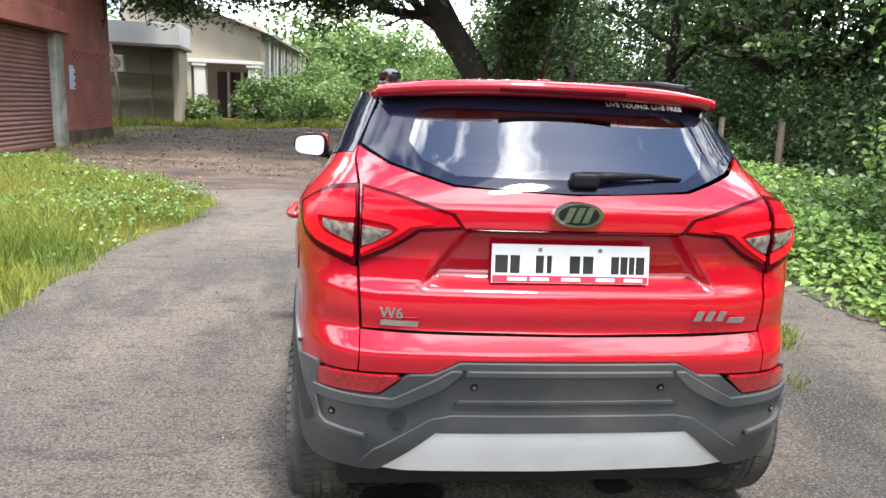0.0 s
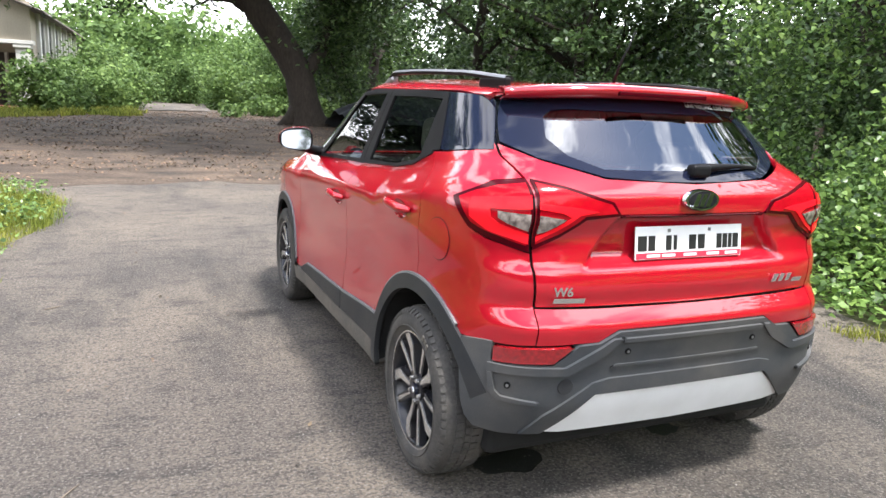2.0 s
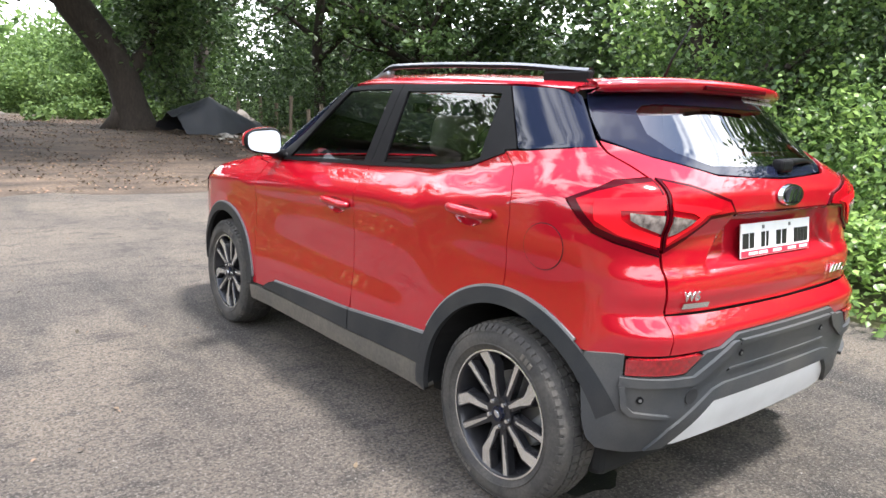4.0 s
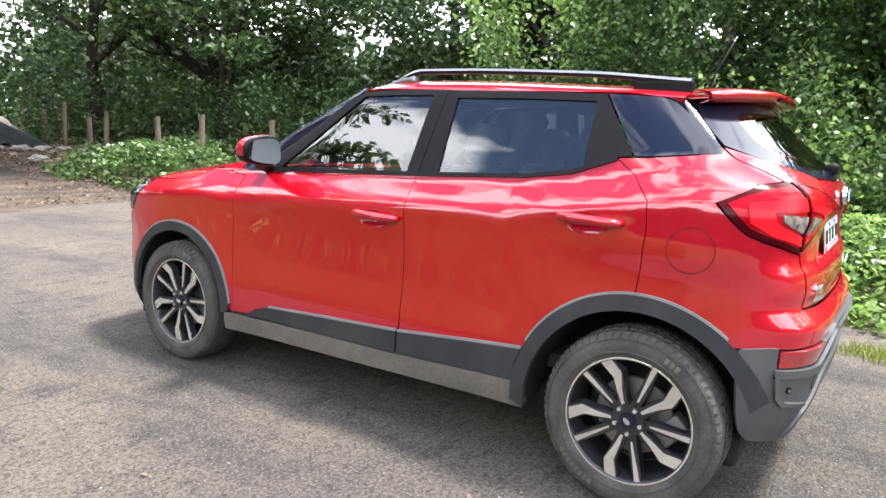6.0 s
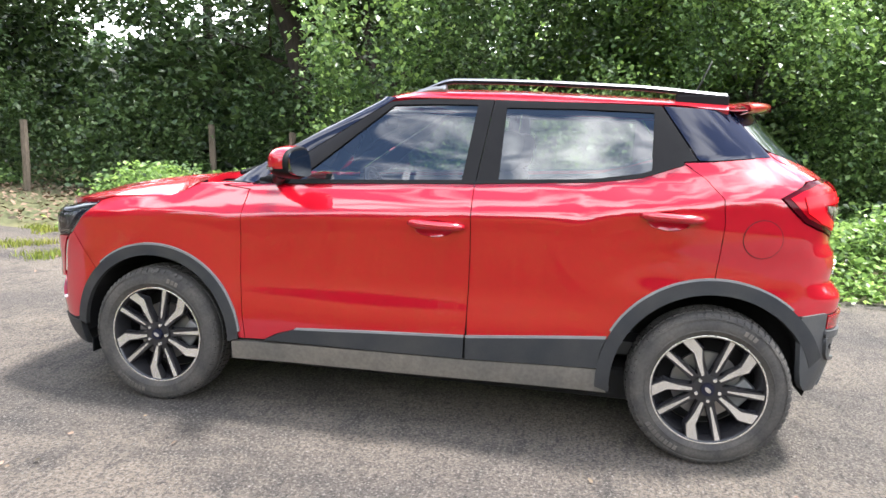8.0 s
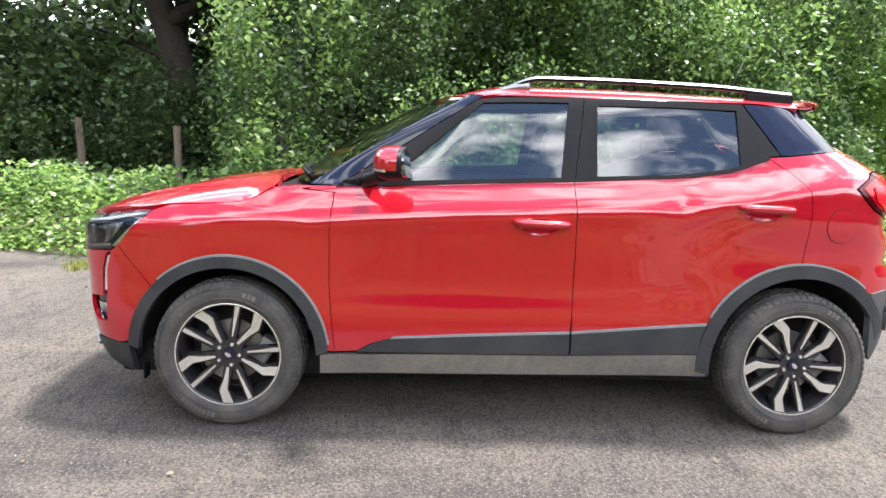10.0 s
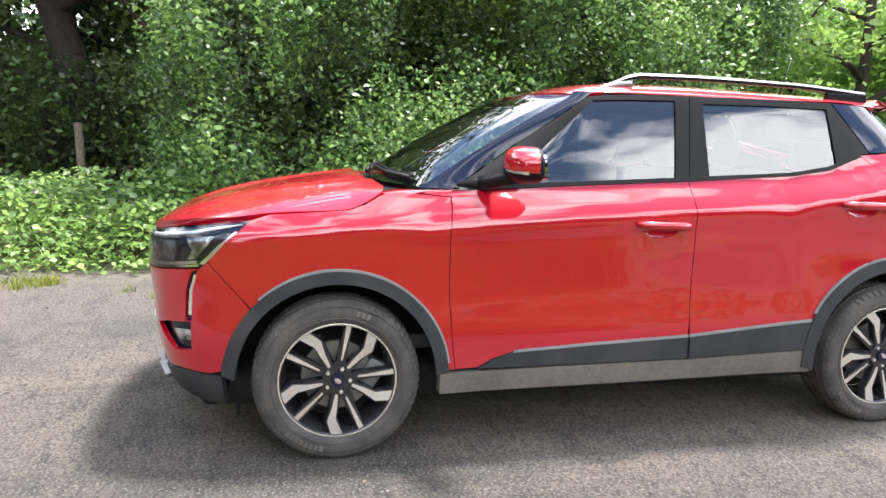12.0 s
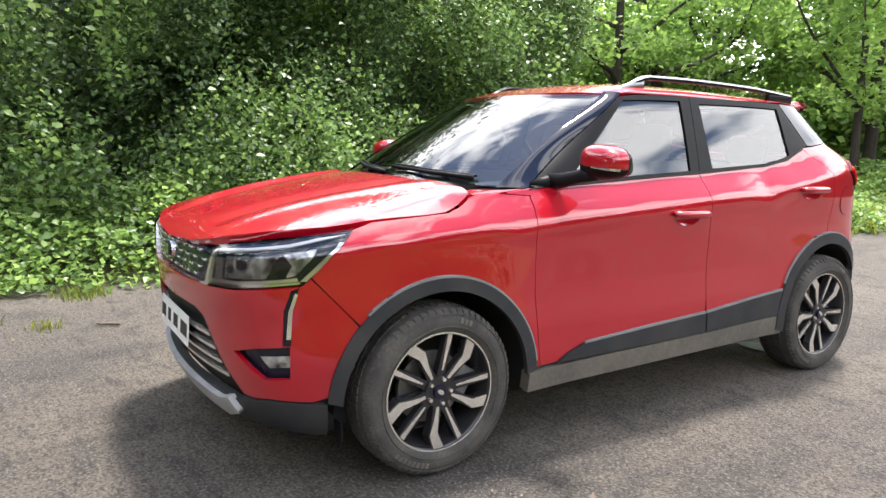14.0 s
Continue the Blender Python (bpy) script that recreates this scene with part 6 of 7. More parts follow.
# ---------------------------------------------------------------- shed and building beyond the dirt yard
def shed():
    """A red limewashed shed whose long wall faces the road, with a rolling shutter."""
    root = empty("shed", pose(-7.65, 11.3, 0.2, 0, 0, -0.1))
    # wall runs along local y, its face at local x = 0
    part("wall", box((-4.0, 2.62, -0.3), (0.0, 5.75, 5.6)), M_BRICKRED, root, "weathered red limewashed wall with crumbling base")
    part("wall", box((-4.0, -3.0, -0.3), (0.0, -1.9, 5.6)), M_BRICKRED, root)
    part("wall", box((-4.0, -1.9, 2.72), (-0.02, 2.62, 5.6)), M_BRICKRED, root)
    part("lintel", box((-0.3, -2.0, 2.52), (0.22, 2.55, 2.98), 0.02), M_BRICKRED, root, "projecting concrete lintel over the shutter")
    part("door_jamb", box((-0.2, 2.2, -0.25), (0.02, 2.66, 2.52), 0.01), M_GREYPLASTER, root, "stained grey plaster jamb")
    n = 26
    vs, fs = [], []
    for i in range(n * 4 + 1):
        z = 2.52 * i / (n * 4)
        x = -0.14 + 0.025 * abs(math.sin(math.pi * i / 4))
        vs += [(x, -1.9, z), (x, 2.2, z)]
    for i in range(n * 4):
        fs.append((2 * i, 2 * i + 1, 2 * i + 3, 2 * i + 2))
    part("shutter", (vs, fs), M_SHUTTER, root, "brown ribbed rolling shutter, closed")
    part("bottom_rail", box((-0.16, -1.9, -0.02), (-0.08, 2.2, 0.07), 0.01), M_SHUTTER, root)
    part("plinth", box((0.0, 2.7, -0.4), (0.05, 5.6, 0.32), 0.015), M_DIRT, root, "dark plinth")
    part("roof", box((-4.4, -3.4, 5.6), (0.4, 6.1, 5.75), 0.02), M_ROOF, root)
    # bare courses where the plaster has fallen off
    brick = bpy.data.meshes.new("brick")
    b = box((0, -0.11, -0.03), (0.016, 0.11, 0.03), 0.005, 1)
    b.to_mesh(brick)
    b.free()
    brick.materials.append(M_BRICKRED)
    r = random.Random(5)
    for row in range(22):
        for c in range(9):
            y = 3.3 + 0.235 * c + (0.117 if row % 2 else 0)
            z = 0.55 + 0.078 * row
            if noise.noise((y * 0.8, z * 0.9, 2)) > -0.25:
                o = part("brick", brick, None, root)
                o.location, o.rotation_euler = (0.002 + r.uniform(-0.004, 0.004), y + r.uniform(-0.006, 0.006), z), (0, r.uniform(-0.06, 0.06), 0)
    part("notice", box((0.0, 2.95, 1.28), (0.012, 3.3, 1.84), 0.004, 1), M_BLUE, root, "faded blue and white paper notice")
    return tagged(root, "red limewashed shed with brown rolling shutter and bare brick patches", "shed")


shed()


def building():
    """A cream plastered building: a porch with columns in its gable end, a long side wall going away."""
    root = empty("building", pose(-8.75, 31.5, 0.36, 0, 0, -1.9))
    part("wall", box((-0.1, 0.0, 2.75), (3.15, 0.35, 4.35)), M_CREAM, root, "cream plaster gable wall above the porch")
    vs = [(-0.1, 0.0, 4.35), (3.15, 0.0, 4.35), (-3.2, 0.0, 5.9), (-0.1, 0.35, 4.35), (3.15, 0.35, 4.35), (-3.2, 0.35, 5.9), (-3.2, 0, 4.35), (-3.2, 0.35, 4.35)]
    part("gable", (vs, [(0, 1, 2, 6), (3, 7, 5, 4), (1, 4, 5, 2)]), M_CREAM, root)
    part("wall", box((-3.2, 0.0, -0.3), (-0.1, 0.35, 4.35)), M_CREAM, root)
    part("wall", box((2.85, 0.36, -0.3), (3.15, 38.0, 4.0)), M_CREAM, root, "long cream side wall with tall windows")
    part("back_wall", box((-3.0, 2.2, -0.3), (2.84, 2.35, 4.2)), M_CREAM, root)
    part("cornice", box((-0.2, -0.14, 2.6), (3.25, 0.36, 2.76), 0.02), M_WHITEPAINT, root, "white moulded cornice")
    for x in (0.05, 2.55):
        col = part("column", box((x, -0.05, 0.0), (x + 0.52, 0.42, 2.45), 0.02), M_WHITEPAINT, root, "square white porch column")
        part("capital", box((x - 0.08, -0.12, 2.45), (x + 0.6, 0.46, 2.598), 0.02), M_WHITEPAINT, col)
        part("base", box((x - 0.06, -0.1, -0.05), (x + 0.58, 0.45, 0.22), 0.02), M_WHITEPAINT, col)
    part("porch_step", box((0.0, -0.45, -0.2), (3.2, 2.2, 0.04), 0.02), M_BRICKRED, root, "red oxide porch floor")
    for i in range(3):
        x = 0.62 + 0.66 * i
        # solid panel whose dark colour stands in for the shade inside a doorway
        d = part("door", box((x, 2.12, 0.05), (x + 0.5, 2.19, 2.3), 0.01), M_DARKROOM, root, "dark panel standing in for an unlit open doorway")
        part("frame", box((x + 0.5, 2.06, 0.05), (x + 0.62, 2.19, 2.3), 0.01), M_WHITEPAINT, d)
    for i in range(14):
        y = 2.2 + 2.5 * i
        w = part("window", box((3.15, y, 2.35), (3.19, y + 1.1, 3.75), 0.01), M_DARKROOM, root)
        part("shutter", box((3.15, y + 1.1, 2.3), (3.24, y + 1.35, 3.8), 0.01), M_WHITEPAINT, w)
        part("pilaster", box((3.15, y - 0.75, 0.0), (3.3, y - 0.35, 4.0), 0.01), M_WHITEPAINT, root)
    # sloping corrugated roof with its eave along the long wall
    nr = 120
    vs, fs = [], []
    for i in range(nr + 1):
        y = -0.5 + 39.0 * i / nr
        dz = 0.035 if i % 2 else 0.0
        vs += [(3.75, y, 3.95 + dz), (-3.2, y, 6.35 + dz), (3.75, y, 3.88 + dz), (-3.2, y, 6.28 + dz)]
    for i in range(nr):
        q = 4 * i
        fs += [(q, q + 4, q + 5, q + 1), (q + 2, q + 3, q + 7, q + 6), (q, q + 2, q + 6, q + 4)]
    part("roof", (vs, fs), M_ROOF, root, "weathered dark corrugated roof")
    return tagged(root, "cream plastered old building with white columned porch and sloping roof", "building")


building()


def annex():
    """A lean-to in front of the building with shelves, pipes and a pale sheet roof."""
    root = empty("lean_to", pose(-10.4, 26.2, 0.25, 0, 0, 4.6))
    part("back_wall", box((-2.5, 2.4, -0.3), (2.2, 2.6, 3.6)), M_CREAM, root)
    part("side_wall", box((1.95, 0.6, -0.3), (2.2, 2.39, 3.1)), M_CREAM, root, "cream plaster side wall")
    part("roof", box((-2.6, -0.1, 3.12), (2.35, 2.7, 3.95), 0.02), M_ZINC, root, "pale metal sheet fascia")
    part("eave", box((-2.6, -0.3, 3.0), (2.4, 2.7, 3.11), 0.01), M_ROOF, root)
    part("shelf", box((-2.2, 0.9, 1.0), (1.3, 2.0, 1.07), 0.01), M_GREYMETAL, root, "loaded metal shelf")
    part("shelf", box((-2.2, 0.9, 1.95), (1.5, 2.0, 2.02), 0.01), M_GREYMETAL, root)
    for x in (-2.0, 1.0):
        part("post", box((x, 0.95, -0.2), (x + 0.07, 1.02, 3.0), 0.01), M_RUST, root)
    return tagged(root, "open lean-to store with pale sheet roof and shelves", "lean-to")


annex()
ac = empty("air_conditioner", pose(-11.55, 26.05, 2.24, 0, 0, 8.0))
part("casing", box((0, 0, 0), (1.35, 0.5, 0.66), 0.03), M_ACWHITE, ac, "dirty white outdoor unit casing")
for i in range(2):
    bm = bmesh.new()
    bmesh.ops.create_cone(bm, cap_ends=True, segments=28, radius1=0.27, radius2=0.25, depth=0.04, matrix=pose(0.36 + 0.62 * i, -0.02, 0.33, 90))
    fan = part("fan", bm, M_GREYMETAL, ac, "round grey fan grille")
    for k in range(5):
        bm = bmesh.new()
        bmesh.ops.create_cube(bm, size=1, matrix=pose(0.36 + 0.62 * i, -0.045, 0.33, 0, 36 * k, 0) @ Matrix.Diagonal((0.5, 0.012, 0.02, 1)))
        part("blade", bm, M_ACWHITE, fan)
tagged(ac, "white outdoor air conditioning unit with twin fans", "air conditioner")
r = random.Random(8)
for i in range(7):
    x, h = -13.6 + 0.36 * i, r.uniform(0.3, 0.55)
    c = part("carton", box((-0.15, -0.15, 0), (0.15, 0.15, h), 0.02), M_ACWHITE if i % 3 else M_RUST)
    c.matrix_world = pose(x, 26.75 + 0.06 * i, 1.34, 0, 0, r.uniform(-12, 12))
    tagged(c, "pale container standing on the lean-to shelf", "container", group="containers on the shelf")
pipe = part("drain_pipe", tube([(-9.9, 24.6, 0.1), (-9.95, 24.7, 1.7), (-10.15, 24.7, 3.2)], 0.045, 8), M_RUST, smooth=True)
tagged(pipe, "thin rusty pole leaning before the lean-to", "pole")


# ---------------------------------------------------------------- trees
def branch_points(start, direction, length, bend, rng, n=7, lift=0.0):
    p, d = Vector(start), Vector(direction).normalized()
    pts = [p.copy()]
    for i in range(n):
        d = (d + Vector(rng.normal(size=3)) * bend + Vector((0, 0, lift))).normalized()
        p = p + d * (length / n)
        pts.append(p.copy())
    return pts


def tree(x, y, h, r, seed, lean=(0, 0), limbs=5, fork=0.35, spread_r=3.5, leaves=5000, size=0.11, material=None, bark=None, top=1.0, label="", low=0.0, twigs=3):
    """Tapered trunk with forking limbs and a loose crown of single leaves."""
    rng = np.random.default_rng(seed)
    root = empty("tree", pose(x, y, ground_z(x, y) - 0.05))
    pieces = []
    trunk = branch_points((0, 0, 0), (lean[0], lean[1], 1), h * 0.75, 0.07, rng, 9)
    rad = [r * (1.35 if i == 0 else 1.0 - 0.065 * i) for i in range(10)]
    pieces.append(tube(trunk, rad, 12))
    tips = []
    for k in range(limbs):
        i = int(np.clip(round((fork + (1 - fork) * k / max(1, limbs)) * 9), 1, 9))
        a = 2 * math.pi * (k * 0.618 + rng.uniform(0, 0.25))
        d = Vector((math.cos(a), math.sin(a), rng.uniform(0.25, 0.9)))
        limb = branch_points(trunk[i], d, spread_r * rng.uniform(0.8, 1.2), 0.16, rng, 7, 0.03)
        r0 = rad[i] * 0.62
        pieces.append(tube(limb, [r0 * (1 - 0.11 * j) for j in range(8)], 8))
        for q in range(twigs):
            j = int(rng.integers(2, 8))
            tw = branch_points(limb[j], Vector(rng.normal(size=3)) + d * 0.8 + Vector((0, 0, 0.2)), spread_r * rng.uniform(0.35, 0.7), 0.22, rng, 5, -0.02)
            pieces.append(tube(tw, [r0 * 0.4 * (1 - 0.15 * m) for m in range(6)], 6))
            tips += tw[2:]
        tips += limb[3:]
    part("trunk", merged(pieces), bark or M_BARK, root, "rough dark brown trunk and limbs", smooth=True)
    tips = np.array([tuple(t) for t in tips])
    pick = tips[rng.integers(0, len(tips), max(1, leaves // 28))]
    clump = pick + rng.normal(size=pick.shape) * (0.5, 0.5, 0.32) * spread_r * 0.16
    c = np.repeat(clump, 28, 0)
    c = c + rng.normal(size=c.shape) * (0.34, 0.34, 0.15) * top
    c = c[c[:, 2] > low]
    part("crown", leaf_mesh("crown", c, size, rng, 0.5, 1.7, 0.4, 2), material or M_LEAF, root, "loose crown of small green leaves")
    return tagged(root, label or "broadleaf tree with dark trunk and loose green crown", "tree")


# the great spreading tree beyond the yard
def great_tree():
    rng = np.random.default_rng(21)
    root = empty("tree", pose(3.4, 19.7, ground_z(3.4, 19.7) - 0.1))
    pieces = [tube([(0.15, 0, 0), (0.05, 0, 0.3), (-0.08, 0, 0.9), (-0.25, 0.05, 1.7), (-0.55, 0.1, 2.3), (-0.95, 0.15, 2.9), (-1.45, 0.3, 3.6), (-1.85, 0.4, 4.4), (-2.1, 0.4, 5.4)], [0.80, 0.58, 0.48, 0.46, 0.46, 0.45, 0.46, 0.42, 0.36], 18),
              tube([(-0.9, 0, 0.0), (-0.45, 0.0, 0.35), (-0.2, 0.0, 0.9)], [0.12, 0.26, 0.3], 10), tube([(0.95, -0.2, 0.0), (0.45, 0.0, 0.3), (0.05, 0.0, 0.9)], [0.1, 0.24, 0.3], 10)]
    limbs = [
        [(-2.0, 0.4, 5.0), (-2.3, 0.1, 6.0), (-2.2, -0.4, 7.4), (-1.6, -0.8, 8.8)],
        [(-1.45, 0.3, 3.6), (-2.3, 0.3, 3.95), (-3.3, 0.2, 4.05), (-4.9, -0.3, 4.45), (-6.4, -0.6, 4.9), (-8.6, -1.2, 5.1), (-10.4, -1.6, 5.5)],
        [(-0.2, 0.05, 1.7), (0.25, 0.0, 2.2), (0.62, 0.0, 2.9), (0.85, 0.0, 3.7), (1.0, 0.1, 4.8), (1.9, 0.0, 6.2), (3.8, -0.6, 7.2)],
        [(-1.85, 0.4, 4.4), (-2.9, -1.2, 5.6), (-4.4, -3.6, 6.2), (-5.8, -6.4, 6.2)],
        [(-2.0, 0.2, 5.4), (-0.2, -2.4, 6.8), (1.4, -5.0, 7.2), (2.2, -8.0, 7.0)],
        [(-2.0, 0.4, 5.2), (-3.2, 2.5, 6.6), (-4.8, 5.0, 7.0)],
        [(-2.2, -0.2, 6.4), (-2.4, -3.4, 7.6), (-2.6, -7.0, 7.8), (-2.4, -9.6, 7.4)],
        [(-2.3, 0.3, 3.95), (-4.4, -2.6, 5.8), (-7.2, -4.8, 6.4), (-9.6, -7.0, 6.2)],
        [(0.95, 0.1, 4.5), (2.2, -2.4, 6.0), (3.4, -5.4, 6.8)],
        [(-3.3, 0.2, 4.05), (-6.0, -1.8, 5.4), (-9.2, -2.6, 5.7), (-12.5, -3.0, 5.6)],
        [(-4.9, -0.3, 4.45), (-7.2, 1.6, 5.8), (-10.4, 3.4, 6.3), (-13.6, 5.0, 6.3)],
        [(-1.9, 0.4, 4.8), (-3.6, 1.6, 5.8), (-6.4, 3.6, 6.6), (-9.4, 6.2, 6.9)],
    ]
    limbs.append([(-6.4, -0.6, 4.9), (-8.2, -1.6, 4.75), (-9.8, -2.4, 4.45), (-11.2, -3.0, 4.2), (-12.6, -3.4, 4.3)])
    limbs.append([(-8.2, -1.6, 4.75), (-9.2, -2.8, 4.9), (-10.6, -3.8, 4.95), (-12.4, -4.4, 4.8)])
    radii = [0.36, 0.2, 0.24, 0.2, 0.2, 0.2, 0.18, 0.16, 0.16, 0.15, 0.14, 0.15, 0.09, 0.08]
    tips = []
    for pts, r0 in zip(limbs, radii):
        fine = []
        for a, b in zip(pts, pts[1:]):
            for k in range(4):
                fine.append(Vector(a).lerp(Vector(b), k / 4) + Vector(rng.normal(size=3)) * 0.05)
        fine.append(Vector(pts[-1]))
        pieces.append(tube(fine, [r0 * (1 - 0.8 * j / len(fine)) for j in range(len(fine))], 10))
        for j in range(5, len(fine)):
            if rng.random() < 0.85:
                tw = branch_points(fine[j], Vector(rng.normal(size=3)) * 1.0 + Vector((0, 0, 0.15)), rng.uniform(1.2, 2.8), 0.2, rng, 6, -0.05)
                pieces.append(tube(tw, [0.05 * (1 - 0.14 * m) for m in range(7)], 6))
                tips += tw[1:]
        tips += fine[6:]
    part("trunk", merged(pieces), M_BARK, root, "massive dark furrowed trunk with long spreading limbs", smooth=True)
    tips = np.array([tuple(t) for t in tips])
    pick = tips[rng.integers(0, len(tips), 2900)]
    pick = pick[(pick[:, 2] > 4.2) | (pick[:, 0] > 0.5) | ((pick[:, 0] < -5.0) & (pick[:, 2] > 3.3))]
    c = np.repeat(pick + rng.normal(size=pick.shape) * (0.45, 0.45, 0.25), 34, 0)
    c = c + rng.normal(size=c.shape) * (0.36, 0.36, 0.12)
    # extra leaves off the limbs, added high over the yard to shade the dirt
    roof = np.stack([rng.uniform(-11.5, 1.5, 420), rng.uniform(-9.0, 2.5, 420), rng.uniform(5.4, 7.6, 420)], 1)
    roof = np.repeat(roof, 70, 0)
    c = np.concatenate([c, roof + rng.normal(size=roof.shape) * (0.5, 0.5, 0.16)])
    part("crown", leaf_mesh("crown", c, 0.095, rng, 0.6, 2.0, 0.3, 2), M_LEAF_DARK, root, "wide feathery canopy of small dark leaves")
    return tagged(root, "huge old spreading tree with leaning trunk and feathery canopy", "tree")


great_tree()

# trees in the wood beside the road
tree(11.0, 5.15, 8.0, 0.40, 31, (0.0, 0.02), 7, 0.5, 2.6, 5000, 0.12, M_LEAF_DARK, label="tall tree with thick dark trunk in the wood")
tree(8.9, 2.6, 6.6, 0.16, 32, (-0.05, 0.22), 6, 0.35, 2.2, 4500, 0.12, M_LEAF, label="slanting forked tree among the vines")
tree(10.2, 14.2, 9.5, 0.18, 35, (0.1, -0.05), 8, 0.25, 3.8, 7500, 0.12, M_LEAF_DARK)

tree(-11.7, 17.9, 14.0, 0.3, 57, (0.05, -0.05), 9, 0.35, 5.0, 13000, 0.2, M_LEAF, label="tall green tree standing behind the shed")


def forked_tree():
    """A short stem that opens low into long dark limbs, with a thin feathery crown."""
    rng = np.random.default_rng(36)
    root = empty("tree", pose(12.6, 17.2, ground_z(12.6, 17.2) - 0.1))
    stem = [(0.1, -0.1, 0), (0.0, 0, 0.4), (0.0, 0, 1.3), (-0.05, 0.05, 2.1)]
    pieces = [tube(stem, [0.5, 0.36, 0.31, 0.34], 14)]
    # limbs spread mostly across the line of sight from the road
    fan = [((-0.9, 0.75, 1.0), 5.4, 0.19), ((-0.35, 0.3, 1.5), 5.6, 0.21), ((0.35, -0.3, 1.3), 5.6, 0.20), ((0.95, -0.8, 0.95), 6.0, 0.20), ((1.1, -0.6, 0.45), 4.6, 0.13), ((-0.3, -0.8, 1.1), 5.0, 0.14), ((0.2, 0.9, 1.0), 5.0, 0.14)]
    tips = []
    for d, length, r0 in fan:
        limb = branch_points(stem[-1] if d[2] > 0.5 else (0, 0, 1.9), d, length, 0.10, rng, 10, 0.01)
        pieces.append(tube(limb, [r0 * (1 - 0.075 * j) for j in range(11)], 10))
        for q in range(7):
            j = int(rng.integers(3, 11))
            tw = branch_points(limb[j], Vector(rng.normal(size=3)) + Vector(d) * 0.7, rng.uniform(1.2, 2.8), 0.2, rng, 6, 0.02)
            pieces.append(tube(tw, [0.06 * (1 - 0.14 * m) for m in range(7)], 6))
            tips += tw[2:]
        tips += limb[6:]
    part("trunk", merged(pieces), M_BARK, root, "dark stem opening low into long limbs", smooth=True)
    tips = np.array([tuple(t) for t in tips])
    c = np.repeat(tips[rng.integers(0, len(tips), 300)] + rng.normal(size=(300, 3)) * 0.35, 22, 0)
    c = c + rng.normal(size=c.shape) * (0.34, 0.34, 0.14)
    part("crown", leaf_mesh("crown", c, 0.12, rng, 0.5, 1.8, 0.3, 2), M_LEAF, root, "thin feathery crown of small leaves")
    return tagged(root, "low forking tree with several long dark limbs", "tree")


forked_tree()
tree(9.6, 19.5, 10.0, 0.22, 37, (-0.12, 0.0), 8, 0.3, 4.2, 8500, 0.12, M_LEAF_DARK)
tree(14.5, 27.0, 11.0, 0.3, 38, (0.05, 0.0), 8, 0.25, 5.0, 8500, 0.15, M_LEAF_DARK)
tree(8.0, 27.5, 10.5, 0.28, 39, (0.1, 0.0), 8, 0.3, 4.6, 8500, 0.14, M_LEAF_DARK)
tree(18.0, 12.0, 10.5, 0.25, 40, (0.0, 0.0), 8, 0.3, 4.6, 8000, 0.14, M_LEAF_DARK)
tree(11.8, 6.0, 8.0, 0.2, 41, (0.05, 0.05), 8, 0.3, 2.8, 6000, 0.13, M_LEAF_DARK)
# these crowns take the leaf colour that is brightened as if backlit
tree(12.2, -1.5, 6.4, 0.16, 42, (0.0, 0.0), 8, 0.3, 2.6, 7000, 0.12, M_LEAF_FEATHER_LIT)
tree(10.0, -3.6, 6.0, 0.12, 43, (0.1, 0.0), 7, 0.3, 2.4, 6500, 0.11, M_LEAF_FEATHER_LIT)
tree(12.8, -8.6, 9.0, 0.2, 44, (-0.1, 0.0), 9, 0.3, 3.6, 9000, 0.13, M_LEAF_FEATHER_LIT, label="bright feathery tree at the edge of the wood")
tree(13.0, -15.5, 9.5, 0.22, 45, (0.0, 0.0), 8, 0.3, 4.0, 9000, 0.14, M_LEAF_FEATHER_LIT)
tree(11.5, -12.0, 8.5, 0.18, 49, (0.0, 0.0), 9, 0.25, 3.6, 9000, 0.12, M_LEAF_FEATHER_LIT, label="bright feathery tree at the edge of the wood")
tree(9.0, -21.0, 10.5, 0.22, 50, (0.0, 0.0), 9, 0.25, 4.4, 9000, 0.15, M_LEAF_FEATHER_LIT)
tree(15.5, -21.5, 11.0, 0.24, 51, (0.0, 0.0), 9, 0.25, 4.8, 9000, 0.16, M_LEAF_FEATHER_LIT)
tree(7.6, -17.5, 9.0, 0.13, 46, (0.0, 0.0), 8, 0.3, 4.0, 9000, 0.14, M_LEAF_FEATHER_LIT)
tree(19.0, -6.0, 11.0, 0.25, 47, (0.0, 0.0), 8, 0.3, 4.6, 8000, 0.16, M_LEAF_DARK)
tree(18.5, 2.5, 11.0, 0.25, 48, (0.0, 0.0), 8, 0.3, 4.6, 8000, 0.16, M_LEAF_DARK)


# ---------------------------------------------------------------- undergrowth
def wall_x(y):
    """The front of the leafy edge of the wood."""
    near = 4.7 + 0.16 * (2.2 - y) + 0.9 * smooth01(-y, 3, 7) + 3.0 * smooth01(-y, 6, 10)
    return near + 3.9 * smooth01(y, 2.4, 4.2) + 1.3 * smooth01(y, 8, 14)


